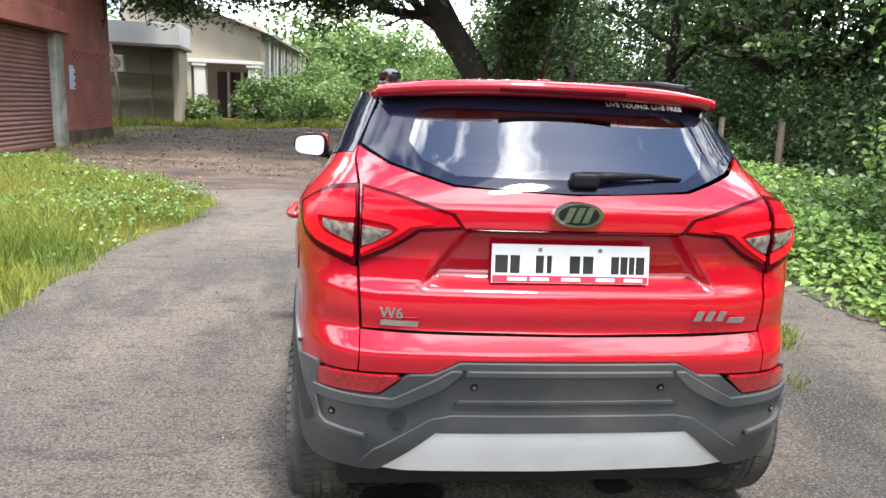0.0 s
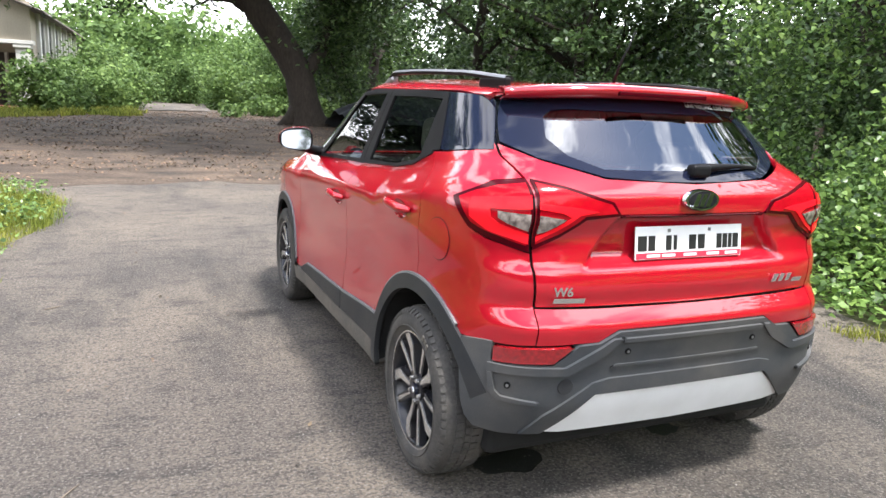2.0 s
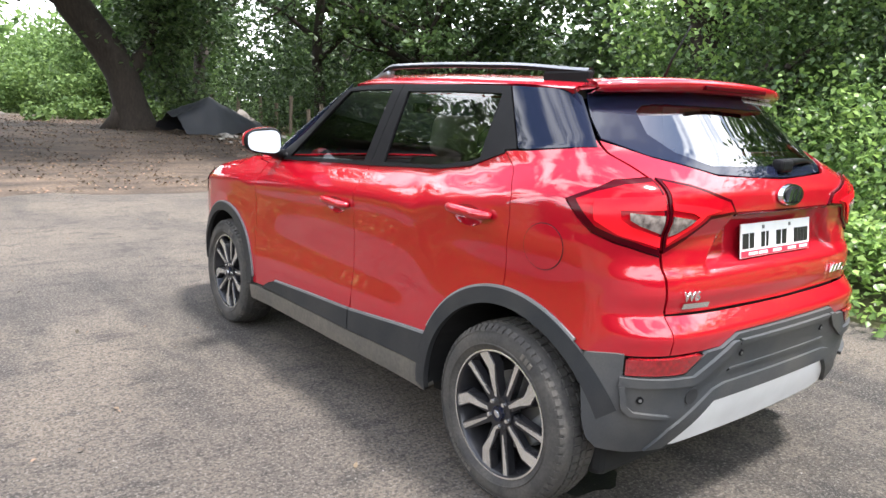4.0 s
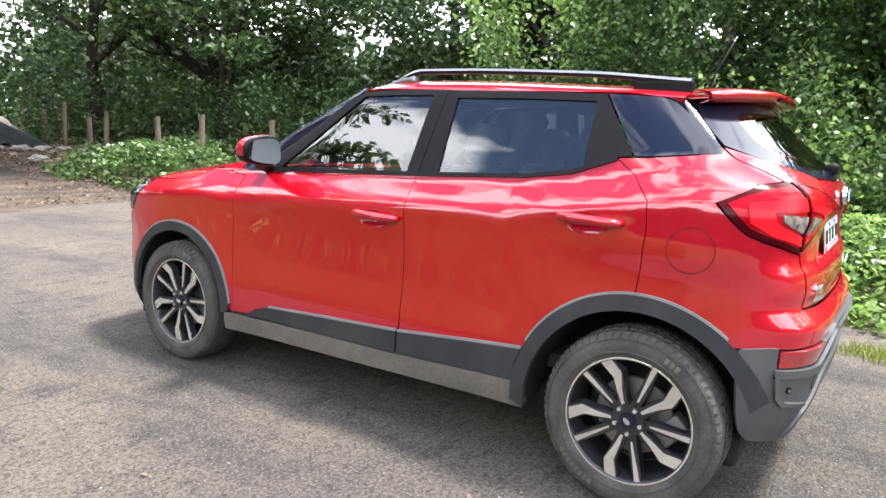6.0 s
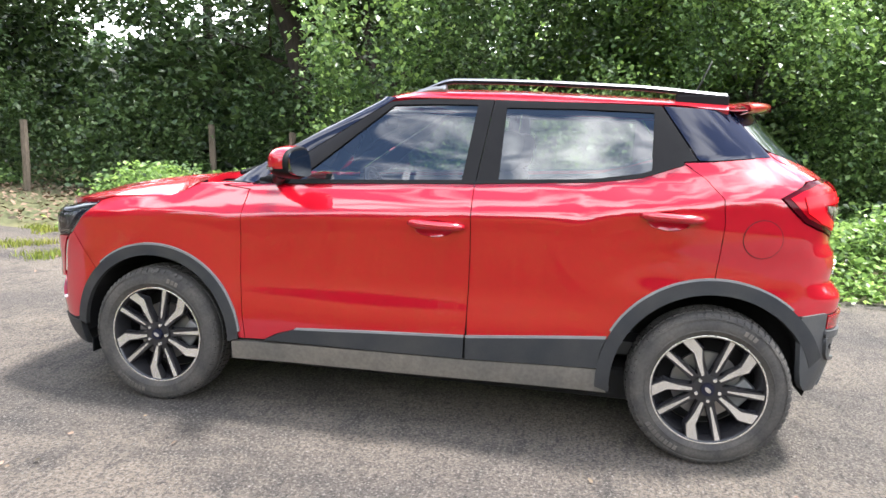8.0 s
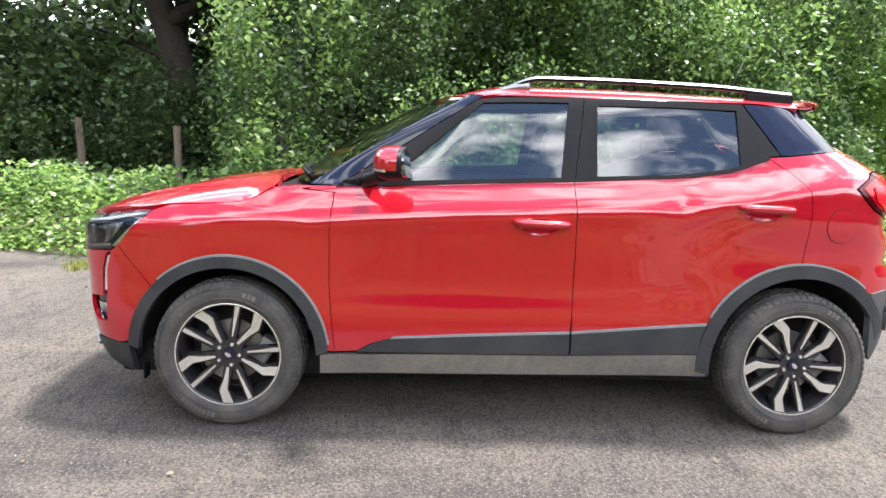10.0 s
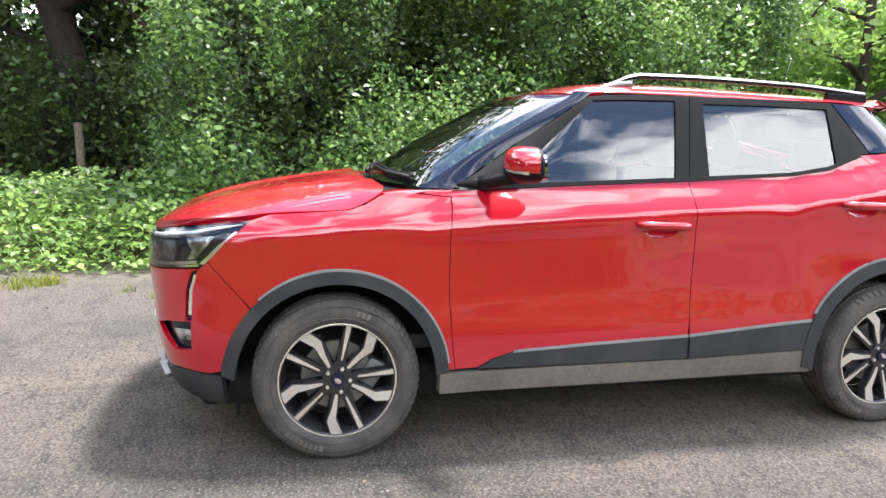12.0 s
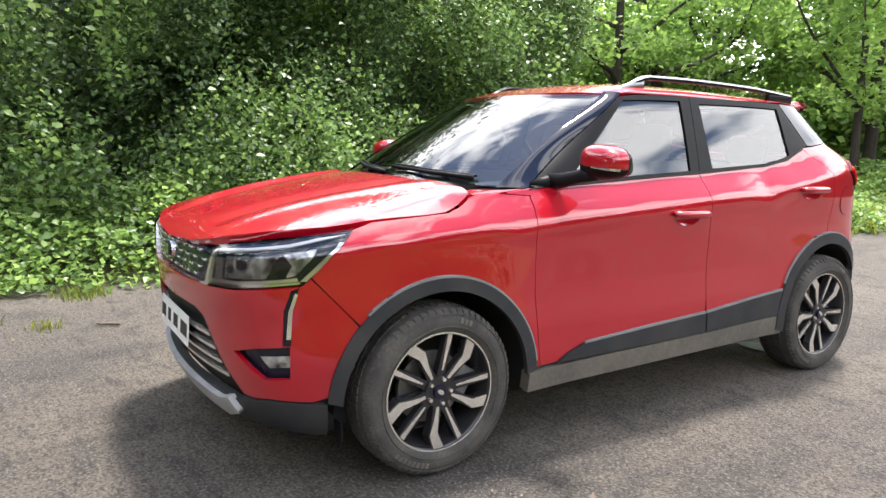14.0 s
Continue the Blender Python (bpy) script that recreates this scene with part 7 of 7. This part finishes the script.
def curtain(name, y0, y1, z0, z1, count, size, seed, material, depth=1.1, shift=0.0, thresh=-0.1, label="", up=0.5, hang=0.8):
    rng = np.random.default_rng(seed)
    pts = []
    while len(pts) < count:
        y, z = rng.uniform(y0, y1), z0 + (z1 - z0) * rng.random() ** 1.15
        v = noise.noise((y * 0.55, z * 0.5, seed)) + 0.6 * noise.noise((y * 1.7, z * 1.3, seed + 5.0))
        if v < thresh - 0.3 * (z < 1.2):
            continue
        x = wall_x(y) + shift - 1.6 * v + 0.22 * z + abs(rng.normal()) * depth * 0.5
        k = int(rng.integers(3, 9))
        sp = 0.11 + size * 0.6
        strand = rng.normal(size=(k, 3)) * (sp, sp, sp * 1.5)
        pts += [(x + a, y + b, max(0.15, z + c)) for a, b, c in strand]
    ob = part(name, leaf_mesh(name, pts[:count], size, rng, up, 1.35, hang, 4), material)
    return tagged(ob, label, "foliage", kind="stuff")


# darker leaf colour behind and paler in front imitates shaded depth and sunlit tips
curtain("vine_curtain", -6.8, 3.2, 0.3, 4.5, 48000, 0.053, 61, M_LEAF, 0.8, 0.1, 0.12, label="curtain of mid green creepers hanging at the edge of the wood", hang=1.6)
curtain("vine_curtain", -6.8, 3.2, 0.6, 4.5, 19000, 0.052, 62, M_LEAF_VINE, 0.5, -0.1, 0.24, label="sunlit pale green creeper leaves hanging over the thicket", hang=1.6)
curtain("vine_curtain", -6.8, 3.2, 0.8, 4.2, 700, 0.072, 68, M_LEAF_VINE, 0.3, -0.15, 0.42, label="large heart shaped creeper leaves in the sun", hang=1.6)
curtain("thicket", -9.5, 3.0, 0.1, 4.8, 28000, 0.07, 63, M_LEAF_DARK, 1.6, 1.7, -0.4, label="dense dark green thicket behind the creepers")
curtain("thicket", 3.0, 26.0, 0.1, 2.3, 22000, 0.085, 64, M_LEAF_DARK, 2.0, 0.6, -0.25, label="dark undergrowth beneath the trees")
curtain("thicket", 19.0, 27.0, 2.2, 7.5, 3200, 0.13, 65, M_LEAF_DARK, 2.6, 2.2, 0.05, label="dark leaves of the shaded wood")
curtain("thicket", -22.0, -6.5, 0.1, 5.0, 20000, 0.13, 66, M_LEAF_FEATHER_LIT, 2.2, 1.6, -0.3, label="green thicket along the edge of the wood")
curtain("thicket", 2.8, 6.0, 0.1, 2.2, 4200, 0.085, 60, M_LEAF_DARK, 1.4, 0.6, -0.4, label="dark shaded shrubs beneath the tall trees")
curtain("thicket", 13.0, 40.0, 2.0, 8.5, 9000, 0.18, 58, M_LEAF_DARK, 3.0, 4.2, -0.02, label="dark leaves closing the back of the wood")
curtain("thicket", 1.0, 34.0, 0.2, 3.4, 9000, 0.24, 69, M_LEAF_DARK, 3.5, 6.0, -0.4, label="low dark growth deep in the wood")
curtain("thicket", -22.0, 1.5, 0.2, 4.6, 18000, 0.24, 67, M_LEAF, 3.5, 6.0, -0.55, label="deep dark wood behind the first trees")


def canopy(name, x0, x1, y0, y1, z0, z1, count, size, seed, label):
    """Leaves added over the wood, mostly out of view, to shade its inside."""
    rng = np.random.default_rng(seed)
    c = np.stack([rng.uniform(x0, x1, count // 30), rng.uniform(y0, y1, count // 30), rng.uniform(z0, z1, count // 30)], 1)
    c = c[c[:, 0] > [wall_x(y) + 1.2 for y in c[:, 1]]]
    c = np.repeat(c, 30, 0)
    c = c + rng.normal(size=c.shape) * (0.7, 0.7, 0.3)
    return tagged(part(name, leaf_mesh(name, c, size, rng, 1.2, 1.5, 0.2, 2), M_LEAF_DARK), label, "foliage", kind="stuff")


# added light blockers: dense at one end, thinner where the wood needs light
canopy("wood_shade_layer", 6.0, 15.0, -6.0, -1.5, 4.5, 5.6, 13000, 0.13, 59, "dense leaf layer added above the wood to shade it")
canopy("wood_shade_layer", 6.0, 15.0, -1.5, 15.0, 4.5, 5.6, 25000, 0.13, 60, "thinner leaf layer added above the wood, letting some light through")


def bush_bed(name, count, size, seed, material, inside, height, bounds, label, up=0.9, stems=9):
    rng = np.random.default_rng(seed)
    pts = []
    x0, x1, y0, y1 = bounds
    while len(pts) < count:
        x, y = rng.uniform(x0, x1), rng.uniform(y0, y1)
        if not inside(x, y):
            continue
        h = height(x, y) * (0.75 + 0.45 * noise.noise((x * 1.3, y * 1.3, seed)))
        if h < 0.06:
            continue
        for k in range(stems):
            z = h * (1 - 0.75 * rng.random() ** 1.8)
            pts.append((x + rng.normal() * 0.13, y + rng.normal() * 0.13, ground_z(x, y) + z))
    ob = part(name, leaf_mesh(name, pts[:count], size, rng, up, 1.3, 0.2, 4), material)
    return tagged(ob, label, "shrubs", kind="stuff")


def right_h(x, y):
    e = edge_right(y)
    return 0.85 * smooth01(x, e - 0.25, e + 0.75) * (1.0 - 0.3 * smooth01(x, e + 1.0, e + 3)) + 0.05


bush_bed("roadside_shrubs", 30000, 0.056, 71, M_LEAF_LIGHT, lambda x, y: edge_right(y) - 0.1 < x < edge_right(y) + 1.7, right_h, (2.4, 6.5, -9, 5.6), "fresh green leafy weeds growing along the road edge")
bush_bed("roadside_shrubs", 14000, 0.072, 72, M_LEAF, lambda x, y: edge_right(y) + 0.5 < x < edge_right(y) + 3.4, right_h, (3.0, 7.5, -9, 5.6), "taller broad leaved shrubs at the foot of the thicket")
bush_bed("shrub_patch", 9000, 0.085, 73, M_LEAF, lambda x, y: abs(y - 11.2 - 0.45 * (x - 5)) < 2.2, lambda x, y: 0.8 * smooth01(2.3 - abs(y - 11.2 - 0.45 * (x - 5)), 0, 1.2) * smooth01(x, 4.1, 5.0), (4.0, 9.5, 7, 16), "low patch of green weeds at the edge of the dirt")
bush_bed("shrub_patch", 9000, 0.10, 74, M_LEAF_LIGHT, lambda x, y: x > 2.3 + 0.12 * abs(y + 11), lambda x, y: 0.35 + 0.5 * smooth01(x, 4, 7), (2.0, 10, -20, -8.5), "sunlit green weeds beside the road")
bush_bed("verge_weeds", 5200, 0.04, 75, M_LEAF_VINE, lambda x, y: x < edge_left(y) - 0.02 and x > edge_left(y) - 2.2, lambda x, y: 0.3 * smooth01(y, 2.2, 4.2) + 0.04, (-8, -2.4, 2.0, 10.2), "green weeds on the grass verge")

# far shrubs and trees on both sides of the path
def clumps(name, spots, seed, size, per, material, label):
    rng = np.random.default_rng(seed)
    pts = []
    for x, y, rx, h in spots:
        n = int(per * rx * h)
        u = rng.normal(size=(n, 3))
        u /= np.linalg.norm(u, axis=1, keepdims=True)
        rad = rng.uniform(0.45, 1.08, (n, 1)) * (1 + 0.6 * np.array([[noise.noise((a * 2, b * 2 + x, c * 2))] for a, b, c in u]))
        p = u * rad * (rx, rx, h * 0.55) + (x, y, h * 0.45)
        p[:, 2] = np.abs(p[:, 2]) + ground_z(x, y)
        pts.append(p)
    ob = part(name, leaf_mesh(name, np.concatenate(pts), size, rng, 0.5, 1.4, 0.2, 2), material)
    return tagged(ob, label, "shrubs", kind="stuff")


rr = random.Random(12)
clumps("far_shrubs", [(-4.3, 29.5, 1.3, 2.2), (-3.0, 31, 1.2, 1.9), (-5.6, 29.6, 1.0, 2.2), (-2.2, 34, 1.6, 2.2), (-3.2, 38, 2.0, 3.4), (-7.9, 28.6, 0.8, 1.2), (-4.1, 27.6, 0.9, 1.2)], 81, 0.13, 900, M_LEAF_FAR, "bright green shrubs in front of the building")
clumps("far_shrubs", [(3.2, 37, 1.6, 2.6), (4.6, 33, 1.5, 2.2), (5.2, 31, 1.5, 2.6), (4.2, 41, 2.4, 4.2), (1.6, 47, 2.0, 3.6), (6.5, 33.5, 2.8, 7.5), (9.6, 37, 3.2, 8.5), (1.8, 25.4, 0.6, 0.6), (5.0, 25.5, 1.0, 1.0), (3.4, 27.5, 0.8, 0.9)], 82, 0.14, 800, M_LEAF_FAR, "sunlit shrubs beyond the great tree")
clumps("far_woods", [(rr.uniform(-22, 24), rr.uniform(52, 84), rr.uniform(3.5, 6), rr.uniform(4.5, 8)) for i in range(34)], 83, 0.32, 110, M_LEAF_FAR, "pale green distant trees")
clumps("deep_woods", [(rr.uniform(15.5, 27), -26 + 2.0 * i + rr.uniform(-1, 1), rr.uniform(2.6, 4), rr.uniform(4.5, 6.5) * 0.85) for i in range(14, 34)], 85, 0.34, 190, M_LEAF_DARK, "dark mass of trees deep in the wood")
clumps("deep_woods", [(rr.uniform(15.5, 27), -26 + 2.0 * i + rr.uniform(-1, 1), rr.uniform(2.6, 4), rr.uniform(4.5, 6.5)) for i in range(14)], 87, 0.3, 200, M_LEAF_LIGHT, "sunlit trees beyond the edge of the wood")
clumps("deep_woods", [(rr.uniform(7, 17), rr.uniform(-36, -27), rr.uniform(3, 4), rr.uniform(5, 7.5)) for i in range(8)], 86, 0.34, 160, M_LEAF_LIGHT, "tall green trees closing the view along the road")
ring = []
for i in range(70):
    a = radians(95 + 205 * i / 69)
    d = 62 + 12 * rr.random()
    ring.append((math.cos(a) * d, math.sin(a) * d + 0.0, rr.uniform(4, 6), rr.uniform(3.0, 6.5)))
# out of view: added to block low sky light and darken the car's reflections
near_ring = []
for i in range(30):
    a = radians(158 + 122 * i / 29)
    d = rr.uniform(27, 34)
    near_ring.append((math.cos(a) * d, math.sin(a) * d, rr.uniform(2.6, 4.0), rr.uniform(6.0, 9.5)))
clumps("far_woods", near_ring, 88, 0.55, 60, M_LEAF_DARK, "unseen belt of trees added beyond the meadow")
clumps("far_woods", ring, 84, 0.8, 26, M_LEAF_FAR, "low distant belt of trees round the open field")


# ---------------------------------------------------------------- grass, litter and grit
def blades(name, count, seed, bounds, inside, height, material, label, width=0.006):
    rng = np.random.default_rng(seed)
    x0, x1, y0, y1 = bounds
    c = []
    while len(c) < count:
        x, y = rng.uniform(x0, x1), rng.uniform(y0, y1)
        if inside(x, y):
            n = 8
            c += [(x + rng.normal() * 0.05, y + rng.normal() * 0.05) for _ in range(n)]
    c = np.array(c[:count])
    h = np.array([height(x, y) for x, y in c]) * rng.uniform(0.5, 1.25, count)
    z = np.array([ground_z(x, y) for x, y in c]) - 0.02
    a = rng.uniform(0, 2 * math.pi, count)
    b = rng.uniform(0, 2 * math.pi, count)
    w = width * (1 + h * 1.5)
    base = np.stack([c[:, 0], c[:, 1], z], 1)
    side = np.stack([np.cos(a) * w, np.sin(a) * w, 0 * w], 1)
    lean = np.stack([np.cos(b) * h * 0.45, np.sin(b) * h * 0.45, h], 1)
    mid = base + lean * (0.3, 0.3, 0.6)
    v = np.stack([base - side, base + side, mid + side * 0.8, mid - side * 0.8, base + lean], 1).reshape(-1, 3)
    q = np.arange(count)[:, None] * 5
    tri = np.concatenate([q + [0, 1, 2], q + [0, 2, 3], q + [3, 2, 4]], 1).reshape(-1, 3)
    me = bpy.data.meshes.new(name)
    me.vertices.add(len(v))
    me.vertices.foreach_set("co", v.reshape(-1))
    me.loops.add(tri.size)
    me.loops.foreach_set("vertex_index", tri.reshape(-1).astype(np.int32))
    me.polygons.add(len(tri))
    me.polygons.foreach_set("loop_start", np.arange(0, tri.size, 3, dtype=np.int32))
    me.update(calc_edges=True)
    return tagged(part(name, me, material), label, "grass", kind="stuff")


blades("grass_verge", 120000, 91, (-9.5, -2.4, -1.5, 10.5), lambda x, y: x < edge_left(y) + 0.1 * noise.noise((x * 3, y * 3, 1)) and noise.noise((x * 0.9, y * 0.9, 8)) > -0.1 - 0.5 * smooth01(x, -9, -6.5) * smooth01(y, -1.2, 1.0), lambda x, y: 0.13 + 0.14 * smooth01(-x, 3.0, 3.8) + 0.12 * noise.noise((x * 1.2, y * 1.2, 3)), M_GRASS, "tall yellow green grass on the road verge", 0.0028)
blades("grass_verge", 3500, 92, (-11, -7, 11.5, 26), lambda x, y: x < -7.6 + 0.05 * y, lambda x, y: 0.12, M_GRASS, "grass growing along the foot of the shed", 0.01)
blades("grass_strip", 12000, 93, (-14, 1, 23.5, 30), lambda x, y: abs(x + 0.2 - 0.05 * (y - 24)) > 1.5 + 0.7 * noise.noise((x * 0.5, y * 0.7, 5)) and y > 24.6 + 1.6 * noise.noise((x * 0.45, 3, 1)) and noise.noise((x * 0.8, y * 0.8, 1)) > -0.35, lambda x, y: 0.24 + 0.16 * noise.noise((x * 0.9, y * 0.9, 4)), M_GRASS, "bright grass strip before the building", 0.014)
blades("grass_field", 60000, 90, (-34, -3, -24, 30), lambda x, y: x < edge_left(y) - 0.3 and not (-13 < x and y > 9) and noise.noise((x * 0.5, y * 0.5, 8)) > -0.45, lambda x, y: 0.16 + 0.1 * noise.noise((x, y, 3)), M_GRASS, "open meadow of short grass beside the road", 0.012)
blades("grass_tufts", 5200, 94, (1.7, 4.2, -2.5, 6.5), lambda x, y: x > edge_right(y) - 1.5 and noise.noise((x * 1.6, y * 1.6, 9)) > 0.36, lambda x, y: 0.09, M_GRASS, "small grass tufts at the road edge", 0.004)
blades("grass_field", 14000, 95, (2, 12, -24, -7.5), lambda x, y: x > 2.2 + 0.1 * abs(y + 9), lambda x, y: 0.3, M_GRASS, "bright grass beside the road", 0.012)


def scatter(name, count, seed, bounds, inside, size, material, label, flat=0.5, lift=0.0, long=1.5):
    rng = np.random.default_rng(seed)
    x0, x1, y0, y1 = bounds
    c = []
    while len(c) < count:
        x, y = rng.uniform(x0, x1), rng.uniform(y0, y1)
        if inside(x, y):
            c.append((x, y, ground_z(x, y) + lift))
    return tagged(part(name, leaf_mesh(name, np.array(c), size, rng, flat, long, 0, 4), material), label, "litter", kind="stuff")


scatter("leaf_litter", 22000, 96, (-8, 8, 8.2, 30), lambda x, y: y > dirt_start(x) - 0.5 and noise.noise((x * 0.6, y * 0.6, 2)) > -0.1 - 0.4 * smooth01(y, 10, 16), 0.04, M_LITTER, "dry brown fallen leaves on the dirt", 2.5, 0.035)
scatter("leaf_litter", 260, 97, (-4, 4, -5, 9), lambda x, y: edge_left(y) < x < edge_right(y) and not (abs(x) < 1 and abs(y) < 2.1), 0.022, M_LITTER, "scraps of dry leaf on the asphalt", 3.0, 0.012)
scatter("grit", 16000, 98, (-4.2, 4.2, -5.5, 9), lambda x, y: edge_left(y) < x < edge_right(y), 0.008, M_PEBBLE, "loose pale grit on the asphalt", 1.5, 0.007, 1.1)
scatter("leaf_litter", 5000, 99, (4.5, 10, 6, 24), lambda x, y: True, 0.07, M_LITTER, "fallen leaves under the trees", 2.0, 0.03)


scatter("leaf_litter", 1900, 56, (1.5, 9.0, 7.4, 17), lambda x, y: y > dirt_start(x) - 0.2 and noise.noise((x * 0.9, y * 0.9, 6)) > -0.2, 0.02, M_POST, "pale dry twigs and straw strewn over the dirt", 2.5, 0.035, 4.5)


def twig(x, y, ang, length, r, material, label):
    rng = np.random.default_rng(int(abs(x * 100 + y * 10)))
    pts = branch_points((0, 0, 0), (1, 0, 0), length, 0.08, rng, 5)
    pts = [Vector((p.x, p.y, 0)) for p in pts]
    o = part("twig", tube(pts, [r, r, r * 0.9, r * 0.8, r * 0.7, r * 0.4], 7), material, smooth=True)
    o.matrix_world = pose(x, y, ground_z(x, y) + r + 0.005, 0, 0, ang)
    return tagged(o, label, "twig", group="twigs on the ground")


twig(2.05, 2.05, 62, 0.16, 0.012, M_POST, "short pale stick lying on the asphalt")
twig(-2.2, -1.2, 55, 0.17, 0.004, M_POST, "thin dry straw lying on the asphalt")
twig(-2.45, 1.35, 20, 0.12, 0.004, M_POST, "thin dry straw lying on the asphalt")
for k in range(16):
    q = random.Random(k)
    twig(q.uniform(-6, 5), q.uniform(11, 19), q.uniform(0, 180), q.uniform(0.3, 1.1), q.uniform(0.01, 0.025), M_POST, "dry fallen twig on the dirt")


# ---------------------------------------------------------------- fence posts, tarpaulin heap, rubble
def post(x, y, h, w, lean, seed):
    q = random.Random(seed)
    pts = [(0, 0, -0.25), (lean * 0.3, 0, h * 0.35), (lean * 0.7, 0.01, h * 0.7), (lean, 0.02, h)]
    o = part("fence_post", tube(pts, [w * q.uniform(0.9, 1.1) for _ in range(4)], 8), M_POST)
    o.location = (x, y, ground_z(x, y))
    return tagged(o, "weathered grey wooden fence post, slightly leaning", "post", group="old fence posts")


for k, (x, y, h, lean) in enumerate([(7.4, 11.7, 1.3, 0.02), (7.5, 13.45, 1.15, -0.03), (7.8, 16.2, 1.1, 0.05), (7.9, 17.1, 0.9, -0.02), (8.05, 18.7, 1.25, 0.03), (8.1, 19.9, 1.0, 0.02), (8.05, 21.0, 1.2, -0.04), (7.3, 21.3, 1.15, 0.05), (6.6, 21.6, 1.2, -0.1), (8.7, 4.75, 1.25, 0.03), (9.1, 6.6, 1.35, -0.05), (8.0, 2.75, 1.3, 0.02), (7.6, 9.6, 1.3, 0.0), (6.9, -1.6, 1.2, 0.02)]):
    post(x, y, h, 0.066, lean, k)

bm = bmesh.new()
bmesh.ops.create_grid(bm, x_segments=26, y_segments=18, size=1)
for v in bm.verts:
    x, y = v.co.x, v.co.y
    ridge = max(0.0, 1.0 - abs(x * 0.75 + 0.15)) ** 0.8 * max(0.0, 1 - abs(y) ** 2.2)
    v.co = (x * 1.55, y * 0.9, 1.05 * ridge + 0.10 * noise.noise((x * 3, y * 3, 1)) + 0.05 * noise.noise((x * 8, y * 8, 1)) + 0.03)
o = part("tarpaulin", bm, M_TARP, smooth=True)
o.matrix_world = pose(5.55, 18.6, ground_z(5.5, 18.6), 0, 0, 12)
tagged(o, "black plastic tarpaulin draped over a heap beneath the trees", "tarpaulin")
bm = bmesh.new()
bmesh.ops.create_grid(bm, x_segments=16, y_segments=10, size=1)
for v in bm.verts:
    x, y = v.co.x, v.co.y
    v.co = (x * 0.85, y * 0.3, 0.62 * (1 - abs(x * 0.8)) * (1 - y * y) + 0.12 * noise.noise((x * 4, y * 4, 3)) + 0.12)
o = part("cloth_heap", bm, M_BLANKET, smooth=True)
o.matrix_world = pose(6.75, 19.7, ground_z(6.7, 19.7), 0, 0, 20)
tagged(o, "grey discarded cloth heaped beside the tarpaulin", "cloth")
for k in range(26):
    q = random.Random(100 + k)
    bm = bmesh.new()
    bmesh.ops.create_icosphere(bm, subdivisions=2, radius=1)
    for v in bm.verts:
        v.co = v.co * (1 + 0.6 * noise.noise(v.co * 1.5 + Vector((k, 0, 0))) + 0.25 * noise.noise(v.co * 4 + Vector((k, 3, 0))))
    s = q.uniform(0.06, 0.17)
    o = part("stone", bm, M_RUBBLE)
    x, y = q.uniform(4.5, 8.6), q.uniform(14.5, 17.6)
    o.matrix_world = pose(x, y, ground_z(x, y) + s * 0.25, 0, 0, q.uniform(0, 180)) @ Matrix.Diagonal((s * 1.5, s, s * 0.55, 1))
    tagged(o, "pale broken stone lying in the dirt", "stone", group="rubble by the tarpaulin")
